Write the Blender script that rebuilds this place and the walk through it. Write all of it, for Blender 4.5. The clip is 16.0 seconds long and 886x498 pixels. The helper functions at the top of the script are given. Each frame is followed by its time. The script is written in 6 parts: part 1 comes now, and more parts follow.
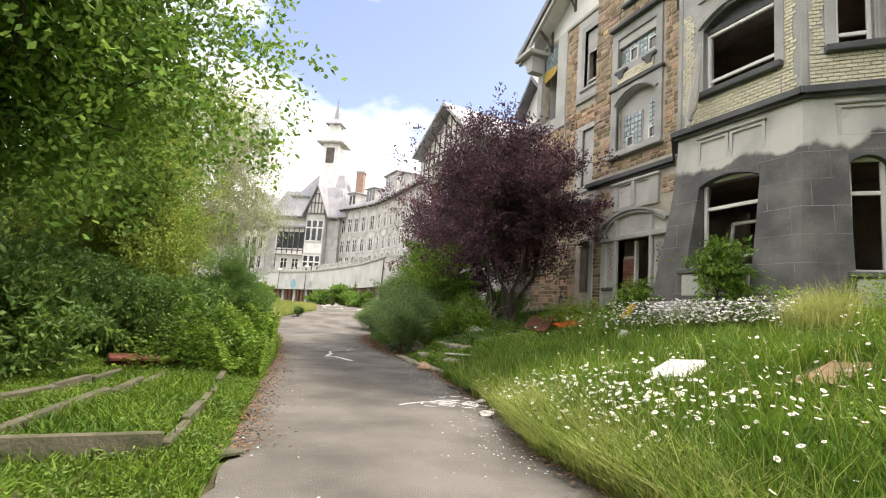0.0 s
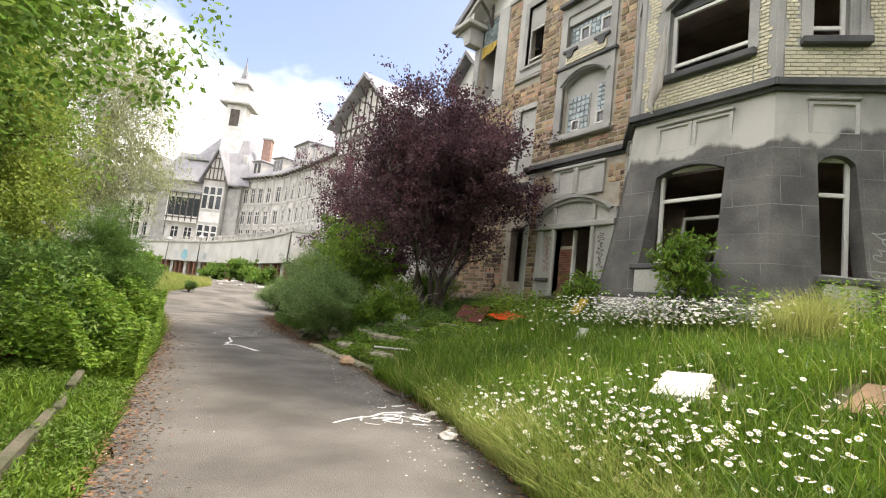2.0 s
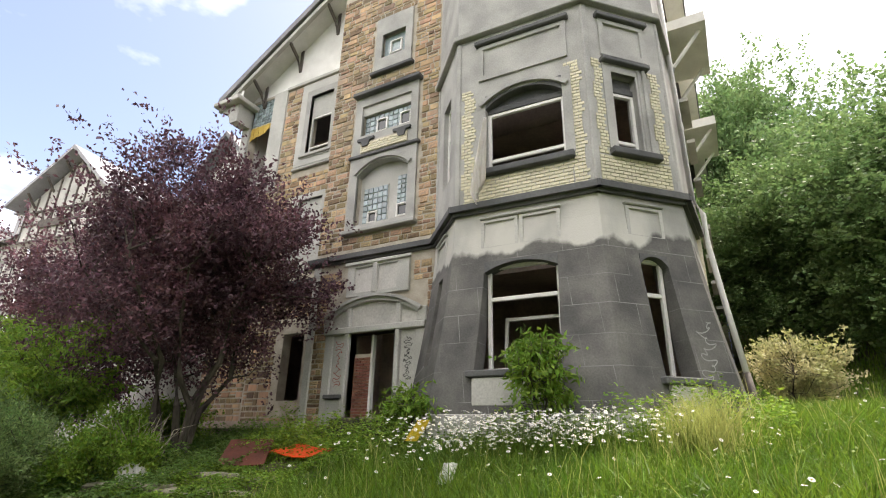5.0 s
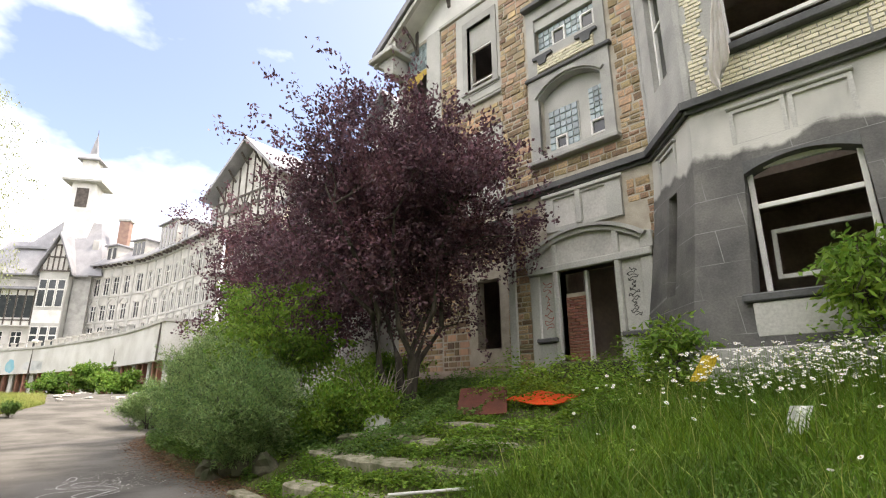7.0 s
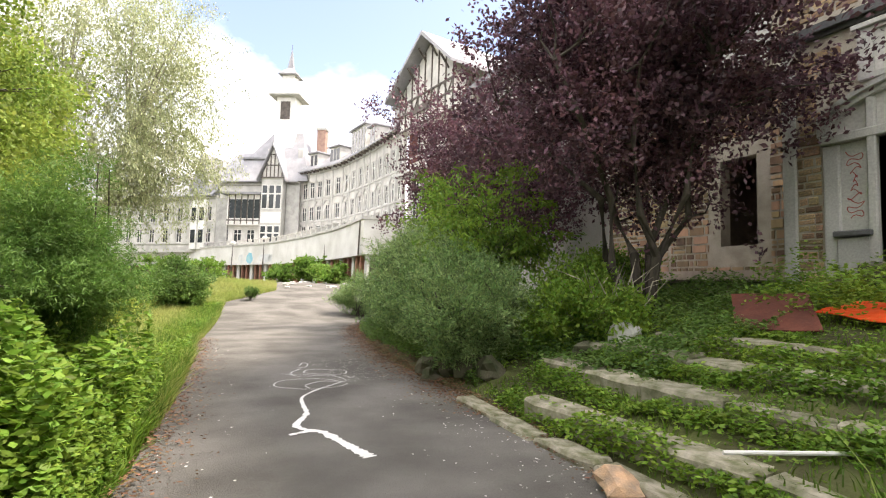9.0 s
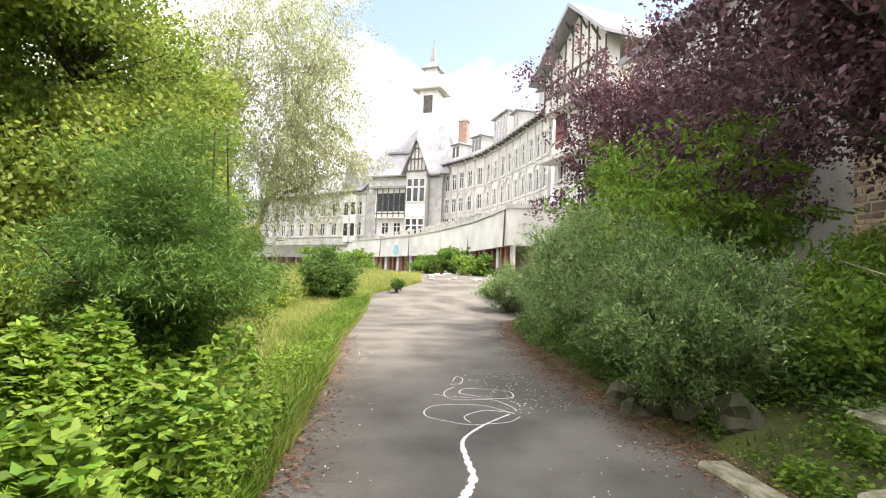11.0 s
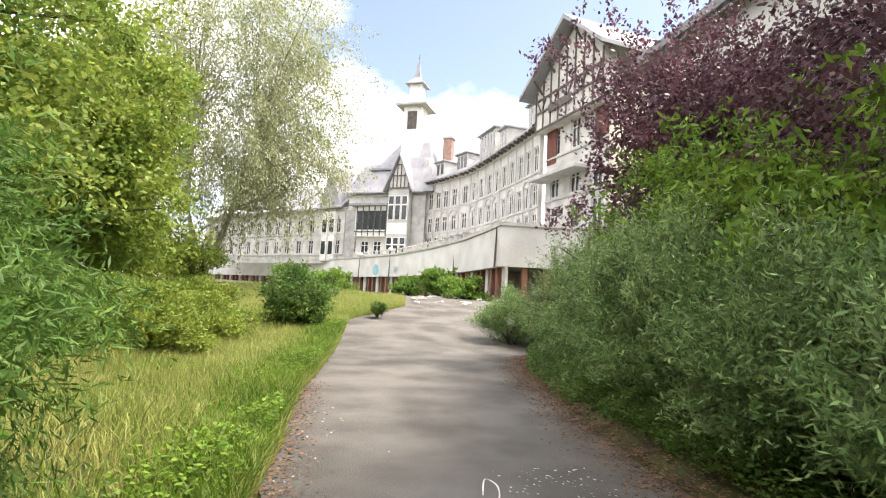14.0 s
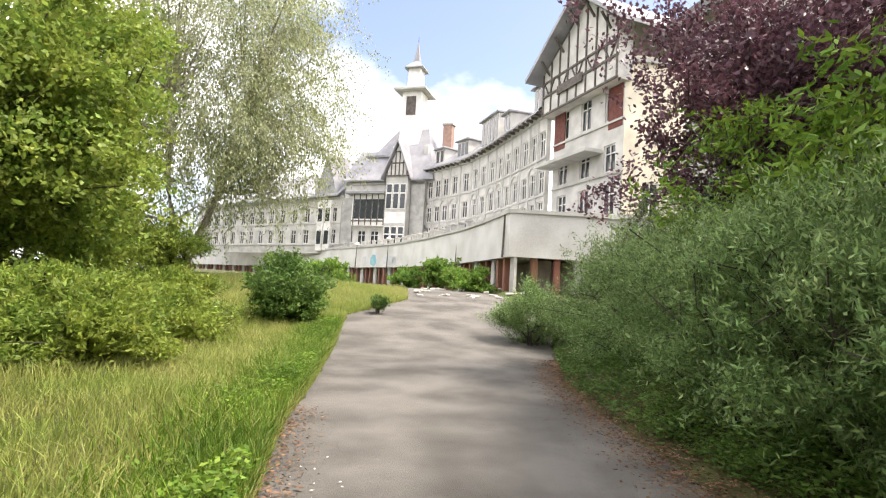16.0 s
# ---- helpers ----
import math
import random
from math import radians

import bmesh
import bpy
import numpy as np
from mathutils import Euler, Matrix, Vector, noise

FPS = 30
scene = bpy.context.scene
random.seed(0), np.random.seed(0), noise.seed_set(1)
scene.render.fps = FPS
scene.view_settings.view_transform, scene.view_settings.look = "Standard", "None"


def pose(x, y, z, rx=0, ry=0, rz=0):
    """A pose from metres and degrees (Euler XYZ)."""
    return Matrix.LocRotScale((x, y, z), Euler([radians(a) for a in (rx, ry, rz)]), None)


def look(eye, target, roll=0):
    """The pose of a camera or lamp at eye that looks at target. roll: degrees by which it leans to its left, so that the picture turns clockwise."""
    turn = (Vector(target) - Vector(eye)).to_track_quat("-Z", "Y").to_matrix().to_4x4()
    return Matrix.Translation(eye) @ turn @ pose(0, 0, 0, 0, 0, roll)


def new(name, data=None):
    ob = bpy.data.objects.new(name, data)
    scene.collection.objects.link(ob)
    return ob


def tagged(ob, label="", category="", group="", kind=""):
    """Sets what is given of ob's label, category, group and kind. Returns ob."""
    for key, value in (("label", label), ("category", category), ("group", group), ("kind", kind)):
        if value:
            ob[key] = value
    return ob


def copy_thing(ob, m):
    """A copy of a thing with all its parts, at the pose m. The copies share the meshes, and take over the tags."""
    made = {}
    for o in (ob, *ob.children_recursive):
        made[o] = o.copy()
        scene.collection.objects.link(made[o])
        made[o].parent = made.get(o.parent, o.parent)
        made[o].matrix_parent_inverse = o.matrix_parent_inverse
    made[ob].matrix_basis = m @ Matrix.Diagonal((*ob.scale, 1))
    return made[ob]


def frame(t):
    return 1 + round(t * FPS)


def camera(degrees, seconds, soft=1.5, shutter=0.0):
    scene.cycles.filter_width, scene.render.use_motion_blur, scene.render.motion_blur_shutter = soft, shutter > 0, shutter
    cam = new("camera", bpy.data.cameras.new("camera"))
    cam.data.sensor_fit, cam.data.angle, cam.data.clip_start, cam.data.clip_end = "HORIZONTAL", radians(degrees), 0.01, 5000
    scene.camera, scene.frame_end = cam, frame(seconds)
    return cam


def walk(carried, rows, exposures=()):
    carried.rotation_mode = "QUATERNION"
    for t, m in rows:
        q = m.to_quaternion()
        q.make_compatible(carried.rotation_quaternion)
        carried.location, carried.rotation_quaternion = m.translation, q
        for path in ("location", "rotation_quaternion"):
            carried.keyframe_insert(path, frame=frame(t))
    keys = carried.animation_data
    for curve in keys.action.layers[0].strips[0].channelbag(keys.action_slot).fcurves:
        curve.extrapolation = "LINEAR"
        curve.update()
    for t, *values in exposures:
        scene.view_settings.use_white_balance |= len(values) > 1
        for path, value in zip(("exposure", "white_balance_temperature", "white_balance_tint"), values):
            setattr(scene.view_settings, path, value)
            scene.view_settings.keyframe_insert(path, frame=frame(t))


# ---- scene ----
cam = camera(81.3, 16.0, 1.15)
PATH = [
    (0, (0.02, -0.097, 1.371), (0.746, 1.748, 1.628), 4.2),
    (0.5, (0.044, 0.345, 1.37), (0.81, 2.176, 1.619), 4.8),
    (1, (0.027, 0.852, 1.377), (0.871, 2.649, 1.615), 5.5),
    (1.5, (0.058, 1.303, 1.409), (1.001, 3.051, 1.641), 5.8),
    (2, (0.132, 1.77, 1.449), (1.187, 3.454, 1.671), 6.5),
    (2.5, (0.215, 2.283, 1.457), (1.485, 3.807, 1.71), 6.2),
    (3, (0.376, 2.796, 1.472), (1.829, 4.117, 1.853), 4.8),
    (3.5, (0.569, 3.288, 1.496), (2.148, 4.397, 2.022), 4.2),
    (3.7, (0.653, 3.512, 1.505), (2.273, 4.537, 2.075), 3.6),
    (5.8, (1.027, 5.621, 1.608), (2.647, 6.534, 2.345), 0.8),
    (6, (1.078, 5.843, 1.587), (2.671, 6.825, 2.292), 0.9),
    (6.5, (1.139, 6.396, 1.56), (2.634, 7.566, 2.189), 0.1),
    (7, (1.145, 6.901, 1.519), (2.502, 8.27, 2.053), -0.5),
    (7.5, (1.193, 7.401, 1.501), (2.431, 8.917, 1.911), -0.2),
    (8, (1.292, 7.953, 1.513), (2.42, 9.574, 1.825), -0.3),
    (8.5, (1.449, 8.509, 1.536), (2.444, 10.23, 1.759), 0.7),
    (9, (1.542, 9.066, 1.548), (2.406, 10.864, 1.696), 1.7),
    (9.5, (1.631, 9.635, 1.563), (2.332, 11.504, 1.691), 1.8),
    (10, (1.693, 10.223, 1.574), (2.224, 12.148, 1.681), 2.4),
    (10.2, (1.707, 10.47, 1.58), (2.183, 12.41, 1.674), 2.2),
    (12.5, (1.937, 12.7, 1.641), (2.234, 14.672, 1.788), 2.6),
    (13, (1.947, 13.311, 1.656), (2.278, 15.276, 1.835), 2.6),
    (13.5, (1.956, 13.929, 1.648), (2.334, 15.883, 1.845), 2.9),
    (14, (1.982, 14.531, 1.645), (2.412, 16.476, 1.83), 3.2),
    (14.5, (2.051, 15.106, 1.644), (2.498, 17.048, 1.809), 3.3),
    (15, (2.1, 15.644, 1.668), (2.547, 17.588, 1.82), 3.3),
    (15.5, (2.07, 16.231, 1.69), (2.518, 18.174, 1.846), 3.5),
    (16, (2.02, 16.841, 1.7), (2.467, 18.785, 1.851), 3.4),
]
walk(cam, [(t, look(eye, target, roll)) for t, eye, target, roll in PATH], [(0, 1.85, 7050, 15), (2.5, 1.86, 7050, 15), (4, 1.96, 7050, 15), (7, 2.01, 7050, 15), (8.5, 2.14, 7050, 15), (10, 2.30, 7000, 15), (12.5, 2.18, 6950, 15), (14, 2.08, 6900, 15), (16, 1.98, 6900, 15)])

# ---- light ----
SUN_AZ = Vector((0.93, -0.37, 0.0)).normalized()   # towards the sun, on the plan
SUN_EL = 62.0
world = bpy.data.worlds.new("sky")
scene.world = world
world.use_nodes = True
wn = world.node_tree.nodes
wl = world.node_tree.links
wn.clear()
w_out = wn.new("ShaderNodeOutputWorld")
w_bg = wn.new("ShaderNodeBackground")
w_sky = wn.new("ShaderNodeTexSky")
w_sky.sky_type = "NISHITA"
w_sky.sun_disc = False
w_sky.sun_elevation = radians(SUN_EL)
w_sky.sun_rotation = math.atan2(SUN_AZ.x, SUN_AZ.y)
w_sky.dust_density = 2.0
w_tc = wn.new("ShaderNodeTexCoord")
w_map = wn.new("ShaderNodeMapping")
w_map.inputs["Scale"].default_value = (1.0, 1.0, 1.9)
w_map.inputs["Location"].default_value = (0.35, 0.2, 0.0)
w_noise = wn.new("ShaderNodeTexNoise")
w_noise.inputs["Scale"].default_value = 1.7
w_noise.inputs["Detail"].default_value = 7.0
w_noise.inputs["Roughness"].default_value = 0.52
w_ramp = wn.new("ShaderNodeValToRGB")
w_ramp.color_ramp.elements[0].position = 0.36
w_ramp.color_ramp.elements[1].position = 0.55
w_mix = wn.new("ShaderNodeMixRGB")
w_mix.inputs[2].default_value = (6.7, 6.8, 6.9, 1)
wl.new(w_tc.outputs["Generated"], w_map.inputs["Vector"])
wl.new(w_map.outputs[0], w_noise.inputs["Vector"])
w_dot = wn.new("ShaderNodeVectorMath")
w_dot.operation = "DOT_PRODUCT"
w_dot.inputs[1].default_value = Vector((0.11, 0.86, 0.50)).normalized()
w_clear = wn.new("ShaderNodeMapRange")
w_clear.inputs["From Min"].default_value, w_clear.inputs["From Max"].default_value = 0.93, 1.0
w_clear.inputs["To Min"].default_value, w_clear.inputs["To Max"].default_value = 0.0, -0.11
w_add = wn.new("ShaderNodeMath")
wl.new(w_tc.outputs["Generated"], w_dot.inputs[0])
wl.new(w_dot.outputs["Value"], w_clear.inputs["Value"])
wl.new(w_noise.outputs["Fac"], w_add.inputs[0])
wl.new(w_clear.outputs[0], w_add.inputs[1])
wl.new(w_add.outputs[0], w_ramp.inputs[0])
wl.new(w_ramp.outputs[0], w_mix.inputs[0])
w_veil = wn.new("ShaderNodeMixRGB")
w_veil.blend_type = "MULTIPLY"
w_veil.inputs[0].default_value = 1.0
w_veil.inputs[2].default_value = (0.70, 0.66, 0.68, 1)
wl.new(w_sky.outputs[0], w_veil.inputs[1])
wl.new(w_veil.outputs[0], w_mix.inputs[1])
wl.new(w_mix.outputs[0], w_bg.inputs[0])
wl.new(w_bg.outputs[0], w_out.inputs[0])
w_bg.inputs[1].default_value = 0.135
sun_data = bpy.data.lights.new("sun", "SUN")
sun_data.energy = 1.9
sun_data.angle = radians(5.0)
sun_data.color = (1.0, 0.95, 0.86)
sun = new("sun", sun_data)
sun.matrix_world = look(tuple(SUN_AZ * 40 + Vector((0, 0, 40 * math.tan(radians(SUN_EL))))), (0, 0, 0))


# ---- materials ----
def mat(name, base, second=None, scale=4.0, rough=0.8, bump=0.2, fine=40.0, metal=0.0, spread=0.0, coords="Object", translucent=0.0, stretch=(1, 1, 1), spec=0.3):
    """Two-scale procedural surface: patches of base and second, a fine grain, a bump; spread varies it from piece to piece."""
    m = bpy.data.materials.new(name)
    m.use_nodes = True
    n, l = m.node_tree.nodes, m.node_tree.links
    b = n["Principled BSDF"]
    b.inputs["Roughness"].default_value = rough
    b.inputs["Metallic"].default_value = metal
    b.inputs["Specular IOR Level"].default_value = spec
    second = second or tuple(c * 0.65 for c in base)
    tc, mp = n.new("ShaderNodeTexCoord"), n.new("ShaderNodeMapping")
    mp.inputs["Scale"].default_value = stretch
    l.new(tc.outputs[coords], mp.inputs["Vector"])
    big, small = n.new("ShaderNodeTexNoise"), n.new("ShaderNodeTexNoise")
    big.inputs["Scale"].default_value, big.inputs["Detail"].default_value = scale, 6
    small.inputs["Scale"].default_value, small.inputs["Detail"].default_value = fine, 4
    l.new(mp.outputs[0], big.inputs["Vector"])
    l.new(mp.outputs[0], small.inputs["Vector"])
    ramp = n.new("ShaderNodeValToRGB")
    ramp.color_ramp.elements[0].position, ramp.color_ramp.elements[1].position = 0.36, 0.64
    ramp.color_ramp.elements[0].color, ramp.color_ramp.elements[1].color = (*second, 1), (*base, 1)
    l.new(big.outputs["Fac"], ramp.inputs[0])
    grain = n.new("ShaderNodeMixRGB")
    grain.blend_type = "OVERLAY"
    grain.inputs[0].default_value = 0.3
    l.new(ramp.outputs[0], grain.inputs[1])
    l.new(small.outputs["Fac"], grain.inputs[2])
    colour = grain.outputs[0]
    if spread:
        info, hsv, ma = n.new("ShaderNodeObjectInfo"), n.new("ShaderNodeHueSaturation"), n.new("ShaderNodeMapRange")
        geo, add, frac = n.new("ShaderNodeNewGeometry"), n.new("ShaderNodeMath"), n.new("ShaderNodeMath")
        add.operation, frac.operation = "ADD", "FRACT"
        l.new(info.outputs["Random"], add.inputs[0])
        l.new(geo.outputs["Random Per Island"], add.inputs[1])
        l.new(add.outputs[0], frac.inputs[0])
        ma.inputs["To Min"].default_value, ma.inputs["To Max"].default_value = 1 - spread, 1 + spread
        l.new(frac.outputs[0], ma.inputs["Value"])
        l.new(ma.outputs[0], hsv.inputs["Value"])
        mh = n.new("ShaderNodeMapRange")
        mh.inputs["To Min"].default_value, mh.inputs["To Max"].default_value = 0.5 - spread * 0.05, 0.5 + spread * 0.05
        sq = n.new("ShaderNodeMath")
        sq.operation = "PINGPONG"
        sq.inputs[1].default_value = 0.21
        l.new(frac.outputs[0], sq.inputs[0])
        mh.inputs["From Max"].default_value = 0.21
        l.new(sq.outputs[0], mh.inputs["Value"])
        l.new(mh.outputs[0], hsv.inputs["Hue"])
        l.new(colour, hsv.inputs["Color"])
        colour = hsv.outputs[0]
    l.new(colour, b.inputs["Base Color"])
    if bump:
        bp = n.new("ShaderNodeBump")
        bp.inputs["Strength"].default_value = bump
        bp.inputs["Distance"].default_value = 0.02
        l.new(small.outputs["Fac"], bp.inputs["Height"])
        l.new(bp.outputs[0], b.inputs["Normal"])
    if translucent:
        tr, mx, out = n.new("ShaderNodeBsdfTranslucent"), n.new("ShaderNodeMixShader"), n["Material Output"]
        l.new(colour, tr.inputs[0])
        mx.inputs[0].default_value = translucent
        l.new(b.outputs[0], mx.inputs[1])
        l.new(tr.outputs[0], mx.inputs[2])
        l.new(mx.outputs[0], out.inputs["Surface"])
    return m


M = {}
M["asphalt"] = mat("asphalt", (0.165, 0.155, 0.14), (0.09, 0.084, 0.074), 0.8, 0.92, 0.8, 75)
M["soil"] = mat("soil", (0.085, 0.10, 0.03), (0.05, 0.045, 0.022), 1.3, 0.95, 0.6, 25)
M["grey_stone"] = mat("grey_stone", (0.42, 0.415, 0.39), (0.29, 0.288, 0.272), 1.2, 0.85, 0.25, 30)
M["pale_stone"] = mat("pale_stone", (0.50, 0.495, 0.465), (0.38, 0.375, 0.35), 0.9, 0.85, 0.15, 30)
M["mortar"] = mat("mortar", (0.47, 0.43, 0.36), (0.35, 0.31, 0.25), 3, 0.95, 0.4, 50)
M["rubble"] = mat("rubble", (0.42, 0.285, 0.165), (0.24, 0.185, 0.13), 4, 0.9, 0.5, 30, spread=0.5, coords="Generated")
M["glazed_brick"] = mat("glazed_brick", (0.62, 0.58, 0.42), (0.52, 0.48, 0.34), 6, 0.35, 0.05, 30, spread=0.12, coords="Generated", spec=0.5)
M["dark_render"] = mat("dark_render", (0.13, 0.13, 0.13), (0.075, 0.077, 0.08), 1.1, 0.8, 0.3, 25)
M["white_paint"] = mat("white_paint", (0.78, 0.77, 0.74), (0.6, 0.59, 0.56), 1.0, 0.6, 0.08, 25)
M["old_plaster"] = mat("old_plaster", (0.60, 0.585, 0.55), (0.41, 0.40, 0.375), 0.7, 0.85, 0.2, 20)
# Cream plaster, its colour raised to carry the sun's brightness on these walls.
M["sunlit_cream"] = mat("sunlit_cream", (0.74, 0.68, 0.54), (0.55, 0.50, 0.40), 0.6, 0.85, 0.2, 20)
M["timber"] = mat("timber", (0.13, 0.11, 0.095), (0.07, 0.06, 0.055), 3, 0.7, 0.3, 30)
M["slate"] = mat("slate", (0.22, 0.22, 0.23), (0.15, 0.15, 0.16), 1.5, 0.6, 0.3, 20)
M["pale_slate"] = mat("pale_slate", (0.31, 0.31, 0.325), (0.22, 0.22, 0.235), 0.6, 0.5, 0.3, 12)
M["dark_room"] = mat("dark_room", (0.48, 0.39, 0.33), (0.33, 0.27, 0.23), 1, 0.9, 0.1, 10)
M["red_brick"] = mat("red_brick", (0.30, 0.13, 0.09), (0.20, 0.10, 0.075), 6, 0.85, 0.3, 40, spread=0.25, coords="Generated")
M["rust"] = mat("rust", (0.16, 0.05, 0.035), (0.10, 0.032, 0.025), 4, 0.75, 0.3, 40)
M["bark"] = mat("bark", (0.10, 0.085, 0.07), (0.05, 0.042, 0.035), 6, 0.95, 0.8, 25, stretch=(1, 1, 0.3))
M["pale_bark"] = mat("pale_bark", (0.42, 0.38, 0.30), (0.2, 0.18, 0.15), 5, 0.9, 0.5, 20)
M["kerb"] = mat("kerb", (0.115, 0.105, 0.075), (0.05, 0.06, 0.028), 3, 0.95, 0.5, 30)


def leaf_mat(name, base, second, translucent=0.35, spread=0.3, rough=0.55):
    return mat(name, base, second, 0.8, rough, 0, 6, spread=spread, translucent=translucent)


M["purple_leaf"] = leaf_mat("purple_leaf", (0.165, 0.08, 0.098), (0.095, 0.052, 0.068), 0.38, 0.5, 0.4)
M["green_leaf"] = leaf_mat("green_leaf", (0.21, 0.34, 0.06), (0.13, 0.24, 0.042), 0.5, 0.35)
M["yellow_leaf"] = leaf_mat("yellow_leaf", (0.27, 0.33, 0.06), (0.17, 0.26, 0.045), 0.45, 0.35)
M["birch_leaf"] = leaf_mat("birch_leaf", (0.40, 0.42, 0.25), (0.27, 0.31, 0.15), 0.45, 0.35)
M["shrub_leaf"] = leaf_mat("shrub_leaf", (0.27, 0.37, 0.15), (0.16, 0.26, 0.085), 0.32, 0.5)
M["dark_leaf"] = leaf_mat("dark_leaf", (0.14, 0.235, 0.05), (0.09, 0.17, 0.04), 0.4, 0.35)
M["weed_leaf"] = leaf_mat("weed_leaf", (0.21, 0.33, 0.045), (0.13, 0.235, 0.03), 0.45, 0.4)
M["grass"] = leaf_mat("grass", (0.15, 0.25, 0.028), (0.09, 0.175, 0.02), 0.42, 0.35)
M["dry_grass"] = leaf_mat("dry_grass", (0.40, 0.41, 0.14), (0.27, 0.34, 0.08), 0.45, 0.3)
M["petal"] = mat("petal", (0.8, 0.8, 0.78), (0.75, 0.75, 0.72), 3, 0.6, 0, 20, translucent=0.3)
M["yolk"] = mat("yolk", (0.6, 0.42, 0.03), None, 3, 0.7, 0, 20)
M["glass"] = mat("glass", (0.05, 0.055, 0.06), (0.03, 0.035, 0.04), 2, 0.12, 0, 20, spec=0.6)


def stained_foot():
    """Render with a ragged damp line: pale above, near-black below, streaks and faint block joints."""
    m = mat("stained_foot", (0.155, 0.15, 0.14), (0.08, 0.079, 0.077), 1.3, 0.8, 0.3, 30)
    n, l = m.node_tree.nodes, m.node_tree.links
    b = n["Principled BSDF"]
    dark = b.inputs["Base Color"].links[0].from_socket
    tc, sep = n.new("ShaderNodeTexCoord"), n.new("ShaderNodeSeparateXYZ")
    l.new(tc.outputs["Object"], sep.inputs[0])
    edge, mp = n.new("ShaderNodeTexNoise"), n.new("ShaderNodeMapping")
    mp.inputs["Scale"].default_value = (1.0, 1.0, 0.55)
    edge.inputs["Scale"].default_value, edge.inputs["Detail"].default_value = 0.9, 8
    l.new(tc.outputs["Object"], mp.inputs[0])
    l.new(mp.outputs[0], edge.inputs["Vector"])
    add = n.new("ShaderNodeMath")
    add.operation = "MULTIPLY_ADD"
    add.inputs[1].default_value = 1.3
    l.new(edge.outputs["Fac"], add.inputs[0])
    l.new(sep.outputs["Z"], add.inputs[2])
    rng_ = n.new("ShaderNodeMapRange")
    rng_.inputs["From Min"].default_value, rng_.inputs["From Max"].default_value = 5.80, 5.90
    l.new(add.outputs[0], rng_.inputs["Value"])
    pale = n.new("ShaderNodeValToRGB")
    pale.color_ramp.elements[0].color, pale.color_ramp.elements[1].color = (0.30, 0.30, 0.28, 1), (0.50, 0.49, 0.45, 1)
    pale.color_ramp.elements[0].position, pale.color_ramp.elements[1].position = 0.35, 0.6
    l.new(edge.outputs["Fac"], pale.inputs[0])
    # block joints
    comb, brick, s2 = n.new("ShaderNodeCombineXYZ"), n.new("ShaderNodeTexBrick"), n.new("ShaderNodeMath")
    s2.operation = "SUBTRACT"
    l.new(sep.outputs["Y"], s2.inputs[0])
    l.new(sep.outputs["X"], s2.inputs[1])
    l.new(s2.outputs[0], comb.inputs[0])
    l.new(sep.outputs["Z"], comb.inputs[1])
    l.new(comb.outputs[0], brick.inputs["Vector"])
    brick.inputs["Scale"].default_value = 1.0
    brick.inputs["Brick Width"].default_value, brick.inputs["Row Height"].default_value, brick.inputs["Mortar Size"].default_value = 0.95, 0.55, 0.006
    fleck = n.new("ShaderNodeTexNoise")
    fleck.inputs["Scale"].default_value = 1.1
    l.new(tc.outputs["Object"], fleck.inputs["Vector"])
    mask, gt = n.new("ShaderNodeMath"), n.new("ShaderNodeMapRange")
    gt.inputs["From Min"].default_value, gt.inputs["From Max"].default_value = 0.42, 0.6
    l.new(fleck.outputs["Fac"], gt.inputs["Value"])
    mask.operation = "MULTIPLY"
    l.new(brick.outputs["Fac"], mask.inputs[0])
    l.new(gt.outputs[0], mask.inputs[1])
    jm, top = n.new("ShaderNodeMixRGB"), n.new("ShaderNodeMixRGB")
    jm.inputs[2].default_value = (0.24, 0.24, 0.235, 1)
    l.new(mask.outputs[0], jm.inputs[0])
    l.new(dark, jm.inputs[1])
    l.new(rng_.outputs[0], top.inputs[0])
    l.new(jm.outputs[0], top.inputs[1])
    l.new(pale.outputs[0], top.inputs[2])
    l.new(top.outputs[0], b.inputs["Base Color"])
    return m


M["stained_foot"] = stained_foot()


# ---- building helpers ----
def mesh_ob(name, bm, material, smooth=False):
    me = bpy.data.meshes.new(name)
    bm.to_mesh(me)
    bm.free()
    me.materials.append(material)
    if smooth:
        me.polygons.foreach_set("use_smooth", [True] * len(me.polygons))
    return new(name, me)


def part(name, bm, material, parent, label="", smooth=False):
    ob = mesh_ob(name, bm, material, smooth)
    ob.parent = parent
    return tagged(ob, label)


def thing(name, label, category, m=None, group="", kind=""):
    ob = new(name)
    ob.matrix_world = m if m is not None else Matrix()
    return tagged(ob, label, category, group, kind)


def box(bm, x0, y0, z0, x1, y1, z1, m=None):
    vs = [bm.verts.new((x, y, z)) for x in (x0, x1) for y in (y0, y1) for z in (z0, z1)]
    if m is not None:
        for v in vs:
            v.co = m @ v.co
    for f in ((0, 1, 3, 2), (4, 6, 7, 5), (0, 4, 5, 1), (2, 3, 7, 6), (0, 2, 6, 4), (1, 5, 7, 3)):
        bm.faces.new([vs[i] for i in f])
    return vs


def boxes(*rows):
    bm = bmesh.new()
    for r in rows:
        box(bm, *r)
    return bm


def bevelled(bm, width=0.015):
    bmesh.ops.bevel(bm, geom=bm.edges[:], offset=width, segments=1, affect="EDGES")
    return bm


